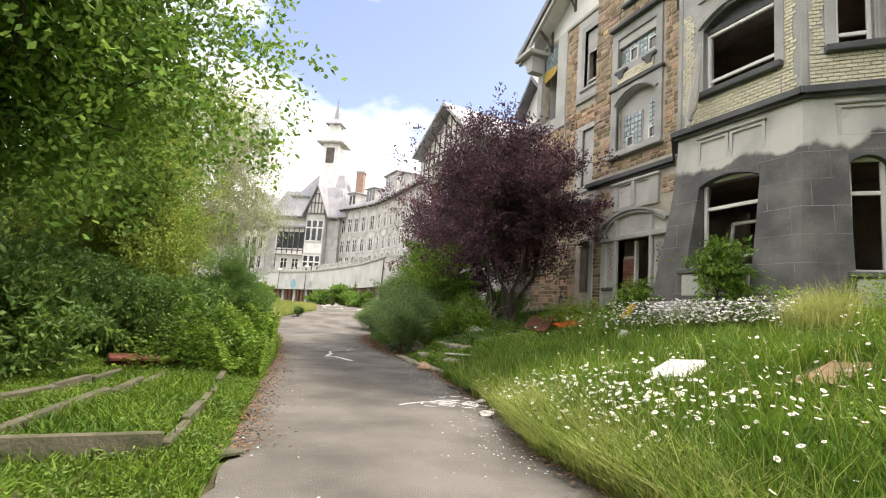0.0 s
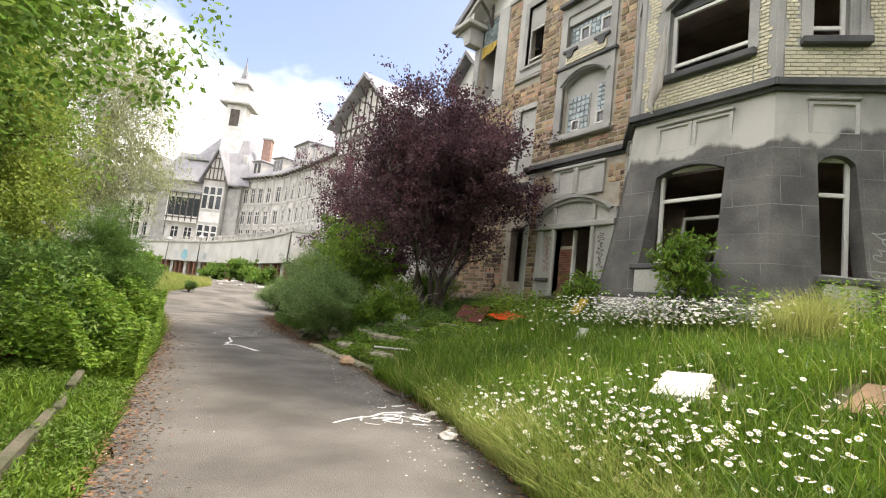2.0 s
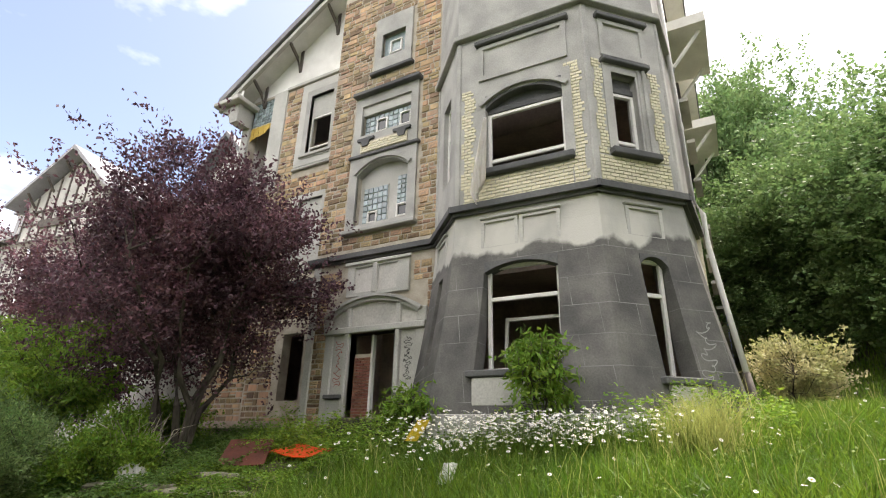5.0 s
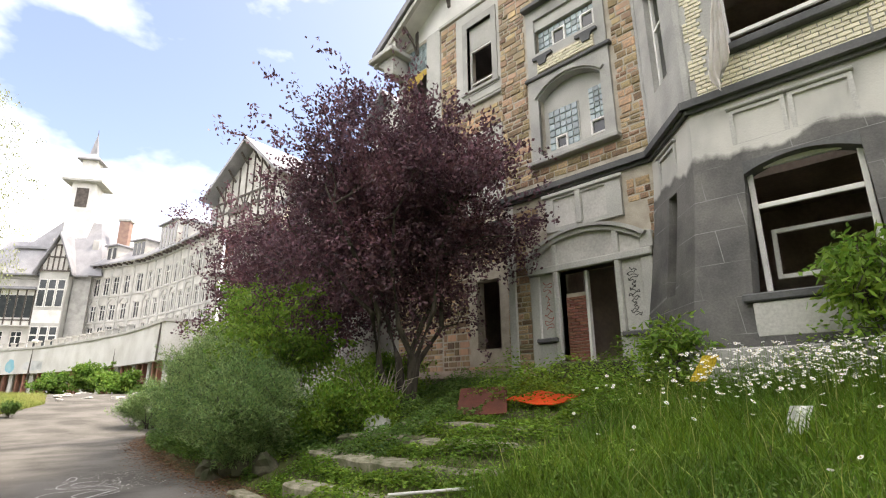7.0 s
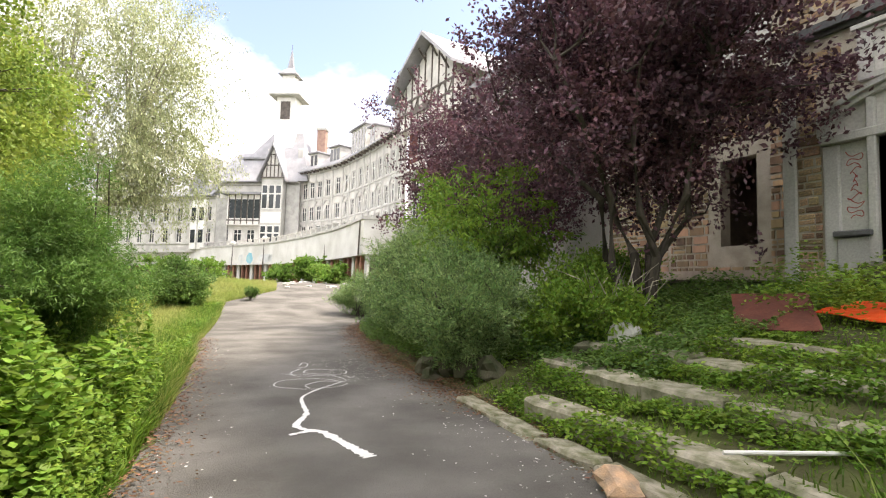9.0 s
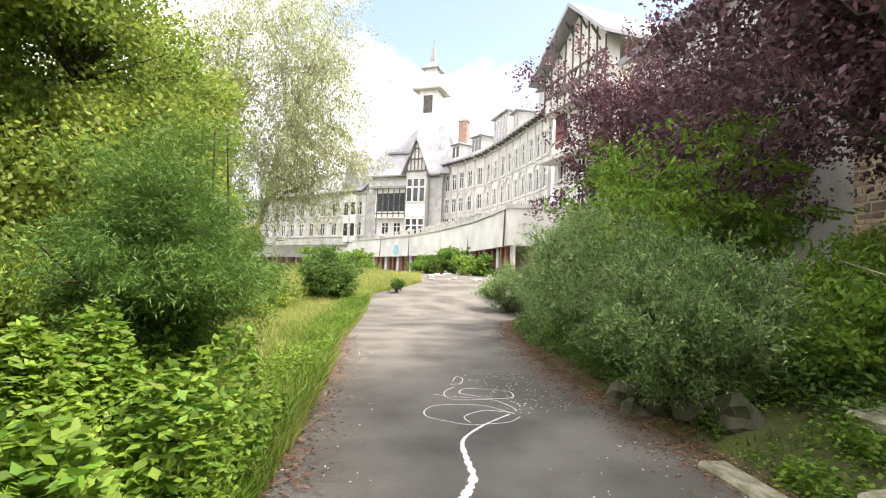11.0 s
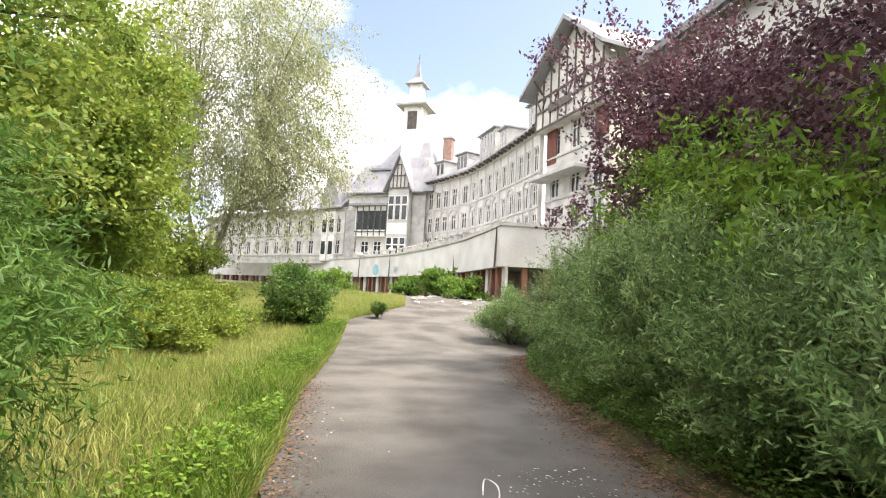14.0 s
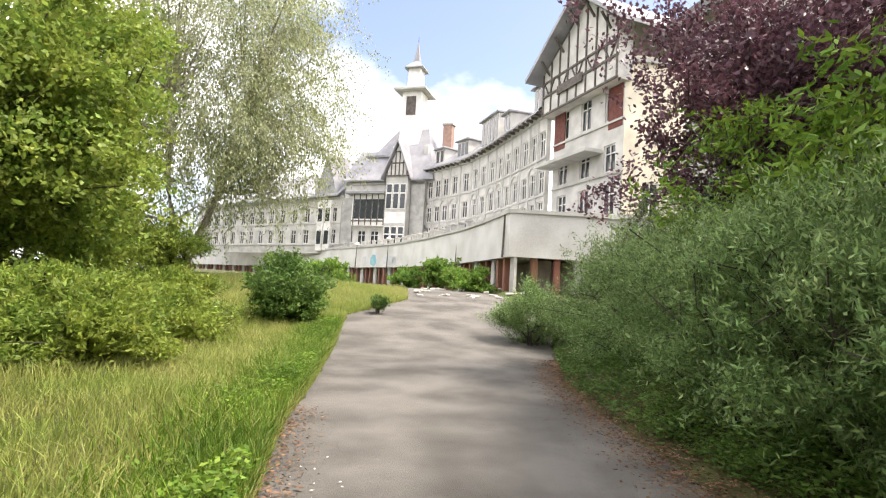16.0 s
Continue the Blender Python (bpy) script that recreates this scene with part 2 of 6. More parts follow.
def prism(bm, outline, a, b, m=None):
    """A solid between y=a and y=b with an outline of (x, z)."""
    f = [bm.verts.new((x, a, z)) for x, z in outline]
    k = [bm.verts.new((x, b, z)) for x, z in outline]
    if m is not None:
        for v in f + k:
            v.co = m @ v.co
    bm.faces.new(f)
    bm.faces.new(k[::-1])
    n = len(outline)
    for i in range(n):
        bm.faces.new((f[i], k[i], k[(i + 1) % n], f[(i + 1) % n]))
    bmesh.ops.recalc_face_normals(bm, faces=bm.faces[:])
    return bm


def tube(bm, points, radii, sides=8):
    """A tapered tube through points."""
    rings = []
    for i, p in enumerate(points):
        p = Vector(p)
        d = (Vector(points[min(i + 1, len(points) - 1)]) - Vector(points[max(i - 1, 0)])).normalized()
        a = d.orthogonal().normalized()
        b = d.cross(a)
        rings.append([bm.verts.new(p + radii[i] * (math.cos(k * math.tau / sides) * a + math.sin(k * math.tau / sides) * b)) for k in range(sides)])
    for r, s in zip(rings, rings[1:]):
        # line up the rings so that the tube does not twist
        k0 = min(range(sides), key=lambda k: (s[k].co - r[0].co).length)
        s[:] = s[k0:] + s[:k0]
        for k in range(sides):
            bm.faces.new((r[k], r[(k + 1) % sides], s[(k + 1) % sides], s[k]))
    bm.faces.new(rings[-1])
    bm.faces.new(rings[0][::-1])
    return bm


def wall_frame(p, q):
    """Wall coordinates: x along the wall from p to q as seen from outside, y into the building, z up."""
    u = (Vector((*q, 0)) - Vector((*p, 0))).normalized()
    w = Vector((-u.y, u.x, 0))
    m = Matrix((u, w, (0, 0, 1))).transposed().to_4x4()
    m.translation = (*p, 0)
    return m, (Vector(q) - Vector(p)).length


def wall_bm(u0, u1, z0, z1, thick, openings):
    """A wall slab with rectangular holes (ua, ub, za, zb) right through it."""
    us = sorted({u0, u1, *[o[0] for o in openings], *[o[1] for o in openings]})
    zs = sorted({z0, z1, *[o[2] for o in openings], *[o[3] for o in openings]})
    bm = bmesh.new()
    V = {}

    def vert(i, j, k):
        if (i, j, k) not in V:
            V[i, j, k] = bm.verts.new((us[i], thick * k, zs[j]))
        return V[i, j, k]

    def solid(i, j):
        if not (0 <= i < len(us) - 1 and 0 <= j < len(zs) - 1):
            return False
        u, z = (us[i] + us[i + 1]) / 2, (zs[j] + zs[j + 1]) / 2
        return not any(o[0] < u < o[1] and o[2] < z < o[3] for o in openings)

    for i in range(len(us) - 1):
        for j in range(len(zs) - 1):
            if not solid(i, j):
                continue
            bm.faces.new([vert(i, j, 0), vert(i + 1, j, 0), vert(i + 1, j + 1, 0), vert(i, j + 1, 0)])
            bm.faces.new([vert(i, j, 1), vert(i, j + 1, 1), vert(i + 1, j + 1, 1), vert(i + 1, j, 1)])
            for (di, dj), (a, b) in {(-1, 0): ((0, 1), (0, 0)), (1, 0): ((1, 0), (1, 1)), (0, -1): ((0, 0), (1, 0)), (0, 1): ((1, 1), (0, 1))}.items():
                if not solid(i + di, j + dj):
                    p, q = (i + a[0], j + a[1]), (i + b[0], j + b[1])
                    bm.faces.new([vert(*q, 0), vert(*p, 0), vert(*p, 1), vert(*q, 1)])
    bmesh.ops.recalc_face_normals(bm, faces=bm.faces[:])
    return bm


def arc(u0, u1, spring, apex, n=12):
    """Points of a segmental arch from u0 to u1."""
    c, h = (u0 + u1) / 2, (u1 - u0) / 2
    rise = apex - spring
    r = (h * h + rise * rise) / (2 * rise)
    a = math.asin(min(1, h / r))
    return [(c + r * math.sin(-a + 2 * a * i / n), apex - r + r * math.cos(-a + 2 * a * i / n)) for i in range(n + 1)]


def strip_solid(bm, lo, hi, a, b):
    """A solid band between two rows of (x, z) points, from y=a to y=b."""
    rows = [[bm.verts.new((x, y, z)) for x, z in pts] for pts, y in ((lo, a), (hi, a), (hi, b), (lo, b))]
    n = len(lo)
    for p, q in zip(rows, rows[1:] + rows[:1]):
        for i in range(n - 1):
            bm.faces.new((p[i], p[i + 1], q[i + 1], q[i]))
    for i in (0, n - 1):
        bm.faces.new([row[i] for row in rows])
    bmesh.ops.recalc_face_normals(bm, faces=bm.faces[:])
    return bm


def arch_fill(bm, u0, u1, spring, apex, top, a, b):
    """Fills a square opening's head down to a segmental arch."""
    pts = arc(u0, u1, spring, apex)
    return strip_solid(bm, pts, [(u, top) for u, z in pts], a, b)


def arch_band(bm, u0, u1, spring, apex, width, a, b):
    lo = arc(u0, u1, spring, apex)
    c = (u0 + u1) / 2
    k = (u1 - u0 + 2 * width) / (u1 - u0)
    return strip_solid(bm, lo, [(c + (u - c) * k, z + width) for u, z in lo], a, b)


def quads(name, verts, material, parent=None, label=""):
    """One mesh of loose quads from an array of shape (n, 4, 3)."""
    n = len(verts)
    me = bpy.data.meshes.new(name)
    me.vertices.add(4 * n)
    me.vertices.foreach_set("co", np.asarray(verts, dtype=np.float32).ravel())
    me.loops.add(4 * n)
    me.loops.foreach_set("vertex_index", np.arange(4 * n, dtype=np.int32))
    me.polygons.add(n)
    me.polygons.foreach_set("loop_start", np.arange(0, 4 * n, 4, dtype=np.int32))
    me.polygons.foreach_set("loop_total", np.full(n, 4, dtype=np.int32))
    me.materials.append(material)
    me.update(calc_edges=True)
    ob = new(name, me)
    if parent is not None:
        ob.parent = parent
    return tagged(ob, label)


def leaf_quads(centres, length, width, rng, axis=None, droop=0.0, spread=1.0):
    """Leaf shapes: kite quads about centres, pointing along axis (or any way), folded a little."""
    n = len(centres)
    d = rng.normal(size=(n, 3)) * spread
    if axis is not None:
        d = d + axis
    d[:, 2] -= droop
    d /= np.linalg.norm(d, axis=1, keepdims=True) + 1e-9
    s = np.cross(d, rng.normal(size=(n, 3)))
    s /= np.linalg.norm(s, axis=1, keepdims=True) + 1e-9
    k = (rng.uniform(0.6, 1.3, n) * length)[:, None]
    w = (rng.uniform(0.7, 1.2, n) * width)[:, None]
    up = np.cross(d, s)
    return np.stack([centres - d * k * 0.5, centres + s * w * 0.5 + up * w * 0.12, centres + d * k * 0.5, centres - s * w * 0.5 + up * w * 0.12], axis=1)


# ---- ground ----
def interp(v, rows):
    xs, ys = [r[0] for r in rows], [r[1] for r in rows]
    return np.interp(v, xs, ys)


ROAD_L = [(-60, -9.0), (-20, -2.4), (-6, -0.8), (4, 0.05), (6.2, 0.32), (9.3, 0.66), (14.0, 1.26), (17, 1.5), (20, 1.68), (23, 1.75), (25.7, 2.05), (31, 2.55), (35.5, 3.0), (38, 4.6), (40, 5.9), (43, 6.3), (48, 6.2), (54, 7.0)]
ROAD_R = [(-60, -5.0), (-20, 1.2), (-6, 2.2), (0, 2.7), (4.7, 3.08), (5.6, 3.36), (7.1, 3.82), (9, 4.1), (12.1, 4.62), (14.5, 5.0), (16.5, 5.12), (19, 5.2), (21.6, 5.6), (25.8, 6.45), (30, 8.2), (34, 10.0), (38, 11.2), (54, 12.4)]
BANK = [(0, 0.0), (0.2, 0.05), (1.0, 0.40), (1.8, 0.68), (2.7, 0.9), (4.7, 1.33), (7, 1.78), (9, 2.05), (14, 2.6), (25, 5.0), (60, 18.0), (120, 30.0)]


def smooth(v, a, b):
    t = np.clip((v - a) / (b - a), 0, 1)
    return t * t * (3 - 2 * t)


def ground_z(x, y):
    x, y = np.asarray(x, float), np.asarray(y, float)
    base = 1.55 * smooth(y, 28, 47) + 0.6 * smooth(y, 55, 120)
    right = interp(x - interp(y, ROAD_R), BANK)
    far = smooth(y, 17.5, 30)
    right = right * (1 - far) + np.minimum(right, 0.25) * far
    dl = np.maximum(interp(y, ROAD_L) - x, 0)
    left = 0.03 * np.minimum(dl, 0.6) / 0.6 + 0.02 * np.minimum(dl, 20)
    off = np.clip(np.maximum(x - interp(y, ROAD_R), dl) / 0.8, 0, 1)
    bumps = 0.05 * np.sin(1.7 * x + 0.6 * y) * np.sin(1.1 * y - 0.4 * x)
    return base + np.where(x > interp(y, ROAD_R), right, left) + off * bumps


def sheet(name, xs, ys, lift, material):
    X, Y = np.meshgrid(xs, ys)
    Z = ground_z(X, Y) + lift
    nx, ny = len(xs), len(ys)
    i = np.arange(nx * ny).reshape(ny, nx)
    f = np.stack([i[:-1, :-1], i[:-1, 1:], i[1:, 1:], i[1:, :-1]], -1).reshape(-1, 4)
    me = bpy.data.meshes.new(name)
    me.from_pydata(np.stack([X, Y, Z], -1).reshape(-1, 3).tolist(), [], f.tolist())
    me.materials.append(material)
    me.polygons.foreach_set("use_smooth", [True] * len(me.polygons))
    return new(name, me)


def warp(a, b, n, fine0, fine1, m):
    """Even steps inside fine0..fine1, long ones outside."""
    return np.concatenate([np.geomspace(1, fine0 - a + 1, n)[::-1] * -1 + fine0 + 1, np.linspace(fine0, fine1, m)[1:-1], np.geomspace(1, b - fine1 + 1, n) + fine1 - 1])


ground = tagged(sheet("ground", warp(-900, 900, 30, -14, 26, 170), warp(-700, 1500, 30, -10, 60, 220), -0.012, M["soil"]), "uneven weedy ground rising to the buildings", "ground", kind="structure")


def road_mesh():
    ys = np.concatenate([np.linspace(-60, -4, 30), np.linspace(-3, 54, 240)])
    k = np.linspace(0, 1, 25)
    rng = np.random.default_rng(3)
    verts, faces = [], []
    for y in ys:
        wob = 0.05 * math.sin(3.1 * y) + 0.04 * math.sin(7.7 * y + 1)
        a, b = interp(y, ROAD_L) - 0.08 + wob, interp(y, ROAD_R) + 0.1 + 0.06 * math.sin(4.3 * y + 2)
        for s in k:
            x = a + (b - a) * s
            z = 1.55 * smooth(y, 28, 47) + 0.6 * smooth(y, 55, 120) + 0.012 + 0.03 * math.sin(math.pi * s)
            verts.append((x, y, float(z)))
    w = len(k)
    for j in range(len(ys) - 1):
        for i in range(w - 1):
            a = j * w + i
            faces.append((a, a + 1, a + w + 1, a + w))
    me = bpy.data.meshes.new("road")
    me.from_pydata(verts, [], faces)
    me.polygons.foreach_set("use_smooth", [True] * len(me.polygons))
    me.materials.append(M["asphalt"])
    return new("road", me)


road = tagged(road_mesh(), "worn grey asphalt drive with crumbling edges", "road", kind="structure")


# ---- the near building ----
def opening_room(parent, u0, u1, z0, z1, depth, name="room"):
    """Dark walls behind an opening, so that it shows a bare room."""
    bm = boxes((u0 - 0.8, depth, z0 - 0.6, u1 + 0.8, depth + 0.1, z1 + 0.5))
    return part(name, bm, M["dark_room"], parent)


HOUSE = Matrix.Translation((0, 0, 0.03)) @ Matrix.Diagonal((1, 1, 1.034, 1))
near_house = thing("abandoned_house", "tall derelict stone house with a polygonal bay and empty windows", "building", HOUSE)


def wall_part(p, q, z0, z1, openings, material, thick=0.35, name="wall"):
    m, length = wall_frame(p, q)
    ob = part(name, wall_bm(0, length, z0, z1, thick, openings), material, near_house)
    ob.matrix_local = m
    return ob, m


def near_part(name, bm, material, m, label="", parent=None):
    ob = part(name, bm, material, parent or near_house, label)
    ob.matrix_local = m
    return ob


TOP = 17.0
door_wall, DM = wall_part((11.6, 15.0), (11.6, 11.0), 0.6, TOP, [(1.5, 2.95, 2.05, 4.08), (1.25, 3.05, 7.1, 9.05), (1.25, 3.05, 10.0, 11.05), (1.8, 2.7, 12.7, 13.6)], M["mortar"])
ret_wall, _ = wall_part((12.9, 15.003), (11.97, 15.003), 0.6, TOP, [], M["mortar"])
wing_wall, WM = wall_part((12.9, 21.0), (12.9, 15.0), 0.6, 14.33, [(0.3, 1.46, 10.5, 14.2), (3.62, 4.72, 11.05, 13.5), (3.62, 4.72, 6.8, 9.2), (3.7, 4.6, 2.6, 4.6)], M["mortar"])
BAY = [(11.6, 11.0), (10.2, 9.7), (10.3, 6.6), (11.7, 5.2), (13.8, 5.1)]
bay_walls = []
BAY_OPEN = [[(0.6, 1.3, 7.3, 9.6)], [(0.75, 2.55, 7.05, 8.95)], [(0.58, 1.2, 7.1, 9.0)], []]
for (p, q), holes in zip(zip(BAY, BAY[1:]), BAY_OPEN):
    bay_walls.append(wall_part(p, q, 6.0, TOP, holes, M["grey_stone"]))
side_wall, SM = wall_part((13.8, 5.0), (36.0, 5.4), 0.6, TOP, [(2 + 2.6 * i, 3.1 + 2.6 * i, z, z + 1.8) for i in range(7) for z in (3.0, 7.2, 11.2)], M["sunlit_cream"])
for b in ((35.7, 5.5, 0.5, 36.0, 20.7, TOP), (13.3, 20.7, 0.5, 36, 21.0, 14.3)):
    part("wall", boxes(b), M["old_plaster"], near_house)
for b in ((13.3, 5.6, 5.7, 35, 20.6, 5.95), (13.3, 5.6, 9.9, 35, 20.6, 10.15), (12.0, 5.6, 1.8, 35, 20.6, 2.0), (16, 5.5, 2.0, 16.2, 20.6, 5.7), (16, 5.5, 5.95, 16.2, 20.6, 9.9), (16, 5.5, 10.15, 16.2, 20.6, 14)):
    part("inner_floor" if b[3] == 35 else "inner_wall", boxes(b), M["dark_room"], near_house)
# lower back wing with a small gabled dormer
part("back_wing", boxes((14.6, 21.02, 0.5, 30, 33, 11.6)), M["old_plaster"], near_house, "lower plastered back wing")
bm = bmesh.new()
prism(bm, [(13.9, 11.3), (22, 15.4), (30.5, 11.3), (30.5, 11.6), (22, 15.8), (13.9, 11.62)], 21.02, 33.5)
part("back_roof", bm, M["slate"], near_house, "slate roof of the back wing")
bm = bmesh.new()
prism(bm, [(22.6, 11.6), (25.2, 11.6), (25.2, 13.0), (23.9, 14.3), (22.6, 13.0)], 14.6, 18.5, Matrix(((0, 1, 0, 0), (1, 0, 0, 0), (0, 0, 1, 0), (0, 0, 0, 1))))
part("dormer", bm, M["white_paint"], near_house, "white gabled dormer")
bm = bmesh.new()
prism(bm, [(22.2, 12.6), (23.9, 14.35), (25.6, 12.6), (25.6, 12.85), (23.9, 14.6), (22.2, 12.85)], 14.0, 19.0, Matrix(((0, 1, 0, 0), (1, 0, 0, 0), (0, 0, 1, 0), (0, 0, 0, 1))))
part("dormer_roof", bm, M["slate"], near_house)


# battered foot of the bay: offset outwards with depth
def offset_poly(points, d):
    out = []
    c = Vector((14.0, 8.0))
    for i, p in enumerate(points):
        p = Vector(p)
        dirs = []
        if i > 0:
            u = (p - Vector(points[i - 1])).normalized()
            dirs.append(Vector((u.y, -u.x)))
        if i < len(points) - 1:
            u = (Vector(points[i + 1]) - p).normalized()
            dirs.append(Vector((u.y, -u.x)))
        nrm = sum(dirs, Vector((0, 0))).normalized()
        if (nrm.dot(c - p)) > 0:
            nrm = -nrm
        out.append(p + nrm * d / max(0.5, nrm.dot(dirs[0] if dirs[0].dot(c - p) < 0 else -dirs[0])))
    return out


LEVELS = [(6.1, 0.0), (5.6, 0.02), (4.6, 0.12), (3.4, 0.32), (2.2, 0.55), (1.0, 0.72)]
RINGS = [(z, offset_poly(BAY, d)) for z, d in LEVELS]


def batter_wall(i, hole):
    """Face i of the bay's sloping foot as a grid in (u, z), with a hole (fractions of the face, z0, z1)."""
    zs = sorted({z for z, _ in LEVELS} | {hole[2], hole[3]} | set(np.linspace(1.0, 6.1, 18).tolist())) if hole else sorted({z for z, _ in LEVELS} | set(np.linspace(1.0, 6.1, 18).tolist()))
    us = sorted({0.0, 1.0} | ({hole[0], hole[1]} if hole else set()))

    def at(u, z, inward=0.0):
        zz = [r[0] for r in RINGS][::-1]
        a = Vector((np.interp(z, zz, [r[1][i].x for r in RINGS][::-1]), np.interp(z, zz, [r[1][i].y for r in RINGS][::-1])))
        b = Vector((np.interp(z, zz, [r[1][i + 1].x for r in RINGS][::-1]), np.interp(z, zz, [r[1][i + 1].y for r in RINGS][::-1])))
        n = (b - a).normalized()
        p = a.lerp(b, u) + Vector((-n.y, n.x)) * inward
        return (p.x, p.y, z)
    bm = bmesh.new()
    for u0, u1 in zip(us, us[1:]):
        for z0, z1 in zip(zs, zs[1:]):
            if hole and hole[0] <= u0 < hole[1] and hole[2] <= z0 < hole[3]:
                continue
            bm.faces.new([bm.verts.new(at(u, z)) for u, z in ((u0, z0), (u1, z0), (u1, z1), (u0, z1))])
    if hole:
        h = [(hole[0], hole[2]), (hole[1], hole[2]), (hole[1], hole[3]), (hole[0], hole[3])]
        for a, b in zip(h, h[1:] + h[:1]):
            n = 8
            for k in range(n):
                p0 = (a[0] + (b[0] - a[0]) * k / n, a[1] + (b[1] - a[1]) * k / n)
                p1 = (a[0] + (b[0] - a[0]) * (k + 1) / n, a[1] + (b[1] - a[1]) * (k + 1) / n)
                bm.faces.new([bm.verts.new(at(*p0)), bm.verts.new(at(*p1)), bm.verts.new(at(*p1, 0.45)), bm.verts.new(at(*p0, 0.45))])
    bmesh.ops.remove_doubles(bm, verts=bm.verts[:], dist=0.001)
    return part("battered_wall", bm, M["stained_foot"], near_house, "dark stained render on a sloping foot")


HOLES = [(0.42, 0.62, 3.0, 4.9), (0.24, 0.72, 2.75, 4.9), (0.36, 0.66, 2.6, 4.85), None]
for i, hole in enumerate(HOLES):
    batter_wall(i, hole)

# string course round the building
for (p, q) in [((12.9, 15.1), (11.7, 15.1)), ((12.9, 21.0), (12.9, 15.1)), ((11.6, 15.1), (11.6, 10.95)), *zip(BAY, BAY[1:])]:
    m, length = wall_frame(p, q)
    bm = bmesh.new()
    prism(bm, [(-0.06, 6.05), (length + 0.06, 6.05), (length + 0.06, 6.12), (-0.06, 6.12)], -0.08, 0.1)
    prism(bm, [(-0.1, 6.124), (length + 0.1, 6.124), (length + 0.1, 6.26), (-0.1, 6.26)], -0.18, 0.1)
    near_part("string_course", bm, M["dark_render"], m)

# roofs
SWAP = Matrix(((0, 1, 0, 0), (1, 0, 0, 0), (0, 0, 1, 0), (0, 0, 0, 1)))
roof = bmesh.new()
prism(roof, [(21.75, 14.02), (12.8, 19.57), (4.3, 16.6), (4.3, 16.85), (12.8, 19.82), (21.75, 14.27)], 12.0, 34, SWAP)
prism(roof, [(15.6, 17.05), (12.8, 18.6), (4.3, 16.6), (4.3, 16.84), (12.8, 18.85), (15.6, 17.3)], 10.9, 12.0, SWAP)
part("roof", roof, M["slate"], near_house, "grey slate roof with deep eaves")
gable = bmesh.new()
prism(gable, [(0, 14.33), (6.0, 14.33), (6.0, 18.0), (0, 14.36)], 0.0, 0.3)
near_part("gable", gable, M["white_paint"], WM, "white plastered gable under the eaves")
near_part("cornice", bevelled(boxes((2.2, -0.1, 14.22, 6.0, 0.02, 14.36)), 0.02), M["pale_stone"], WM)

# ---- the far building ----
far_house = thing("sanatorium", "long white abandoned institution of four storeys on a terrace", "building")
FRONT = [(21.6, 48.6), (20.4, 58.5), (20.29, 62.0), (19.85, 70.5), (19.06, 77.5), (17.4, 82.2), (15.3, 87.2)]
EAVE = 18.0
windows_far = []


def far_window(m, u, z, w, h, arch=False):
    a, b, c = u - w / 2, u + w / 2, z + h * 0.66
    win = part("window", wall_bm(a, b, z, z + h, 0.09, [(a + 0.09, u - 0.04, z + 0.09, c), (u + 0.04, b - 0.09, z + 0.09, c), (a + 0.09, u - 0.04, c + 0.07, z + h - 0.09), (u + 0.04, b - 0.09, c + 0.07, z + h - 0.09)]), M["white_paint"], far_house)
    m = m @ pose(0, 0.1, 0)
    win.matrix_local = m
    pane = part("pane", boxes((u - w / 2 + 0.02, 0.11, z + 0.02, u + w / 2 - 0.02, 0.13, z + h - 0.02)), M["glass"], win)
    return win


def far_wall(p, q, z0, z1, rows, bays, material, thick=0.4):
    """One stretch of the long front: rows of windows (z, height, width) in each bay, with sills and lintels."""
    m, length = wall_frame(p, q)
    us = [length * (i + 0.5) / bays for i in range(bays)]
    holes = [(u - w / 2, u + w / 2, z, z + h) for u in us for z, h, w in rows]
    ob = part("wall", wall_bm(0, length, z0, z1, thick, holes), material, far_house)
    ob.matrix_local = m
    for u in us:
        for z, h, w in rows:
            far_window(m, u, z, w, h)
    for z, h, w in rows:
        part("sill_band", boxes((-0.02, -0.12, z - 0.28, length + 0.02, 0.05, z - 0.12)), M["pale_stone"], far_house).matrix_local = m
    part("cornice", boxes((-0.05, -0.25, z1 - 0.55, length + 0.05, 0.1, z1 - 0.25)), M["pale_stone"], far_house).matrix_local = m
    return m, length


ROWS_F = [(7.6, 2.3, 1.15), (10.6, 2.1, 1.15), (13.9, 2.4, 1.15)]
for q, p in zip(FRONT[1:], FRONT[2:]):
    length = (Vector(q) - Vector(p)).length
    far_wall(p, q, 5.8, EAVE, ROWS_F, max(1, round(length / 2.1)), M["old_plaster"])
far_wall((20.6, 57.4), (21.8, 48.6), 5.8, 20.2, [(7.6, 2.3, 1.3), (10.8, 2.0, 1.3), (14.6, 2.6, 1.3)], 3, M["old_plaster"])
far_wall((21.8, 48.6), (30.0, 47.6), 5.8, 19.0, [(7.6, 2.3, 1.3)], 2, M["sunlit_cream"])
PAV = [(15.3, 87.2), (14.9, 86.6), (4.4, 93.5), (4.0, 93.9), (-6.0, 105.0), (-22.0, 124.0)]
far_wall((4.4, 93.5), (14.9, 86.6), 5.8, 16.5, [(7.3, 2.0, 1.3), (10.2, 3.2, 1.5)], 6, M["old_plaster"])
far_wall((-6.0, 105.0), (4.0, 93.9), 5.8, 14.5, [(7.3, 2.2, 1.2), (10.6, 2.2, 1.2)], 5, M["old_plaster"])
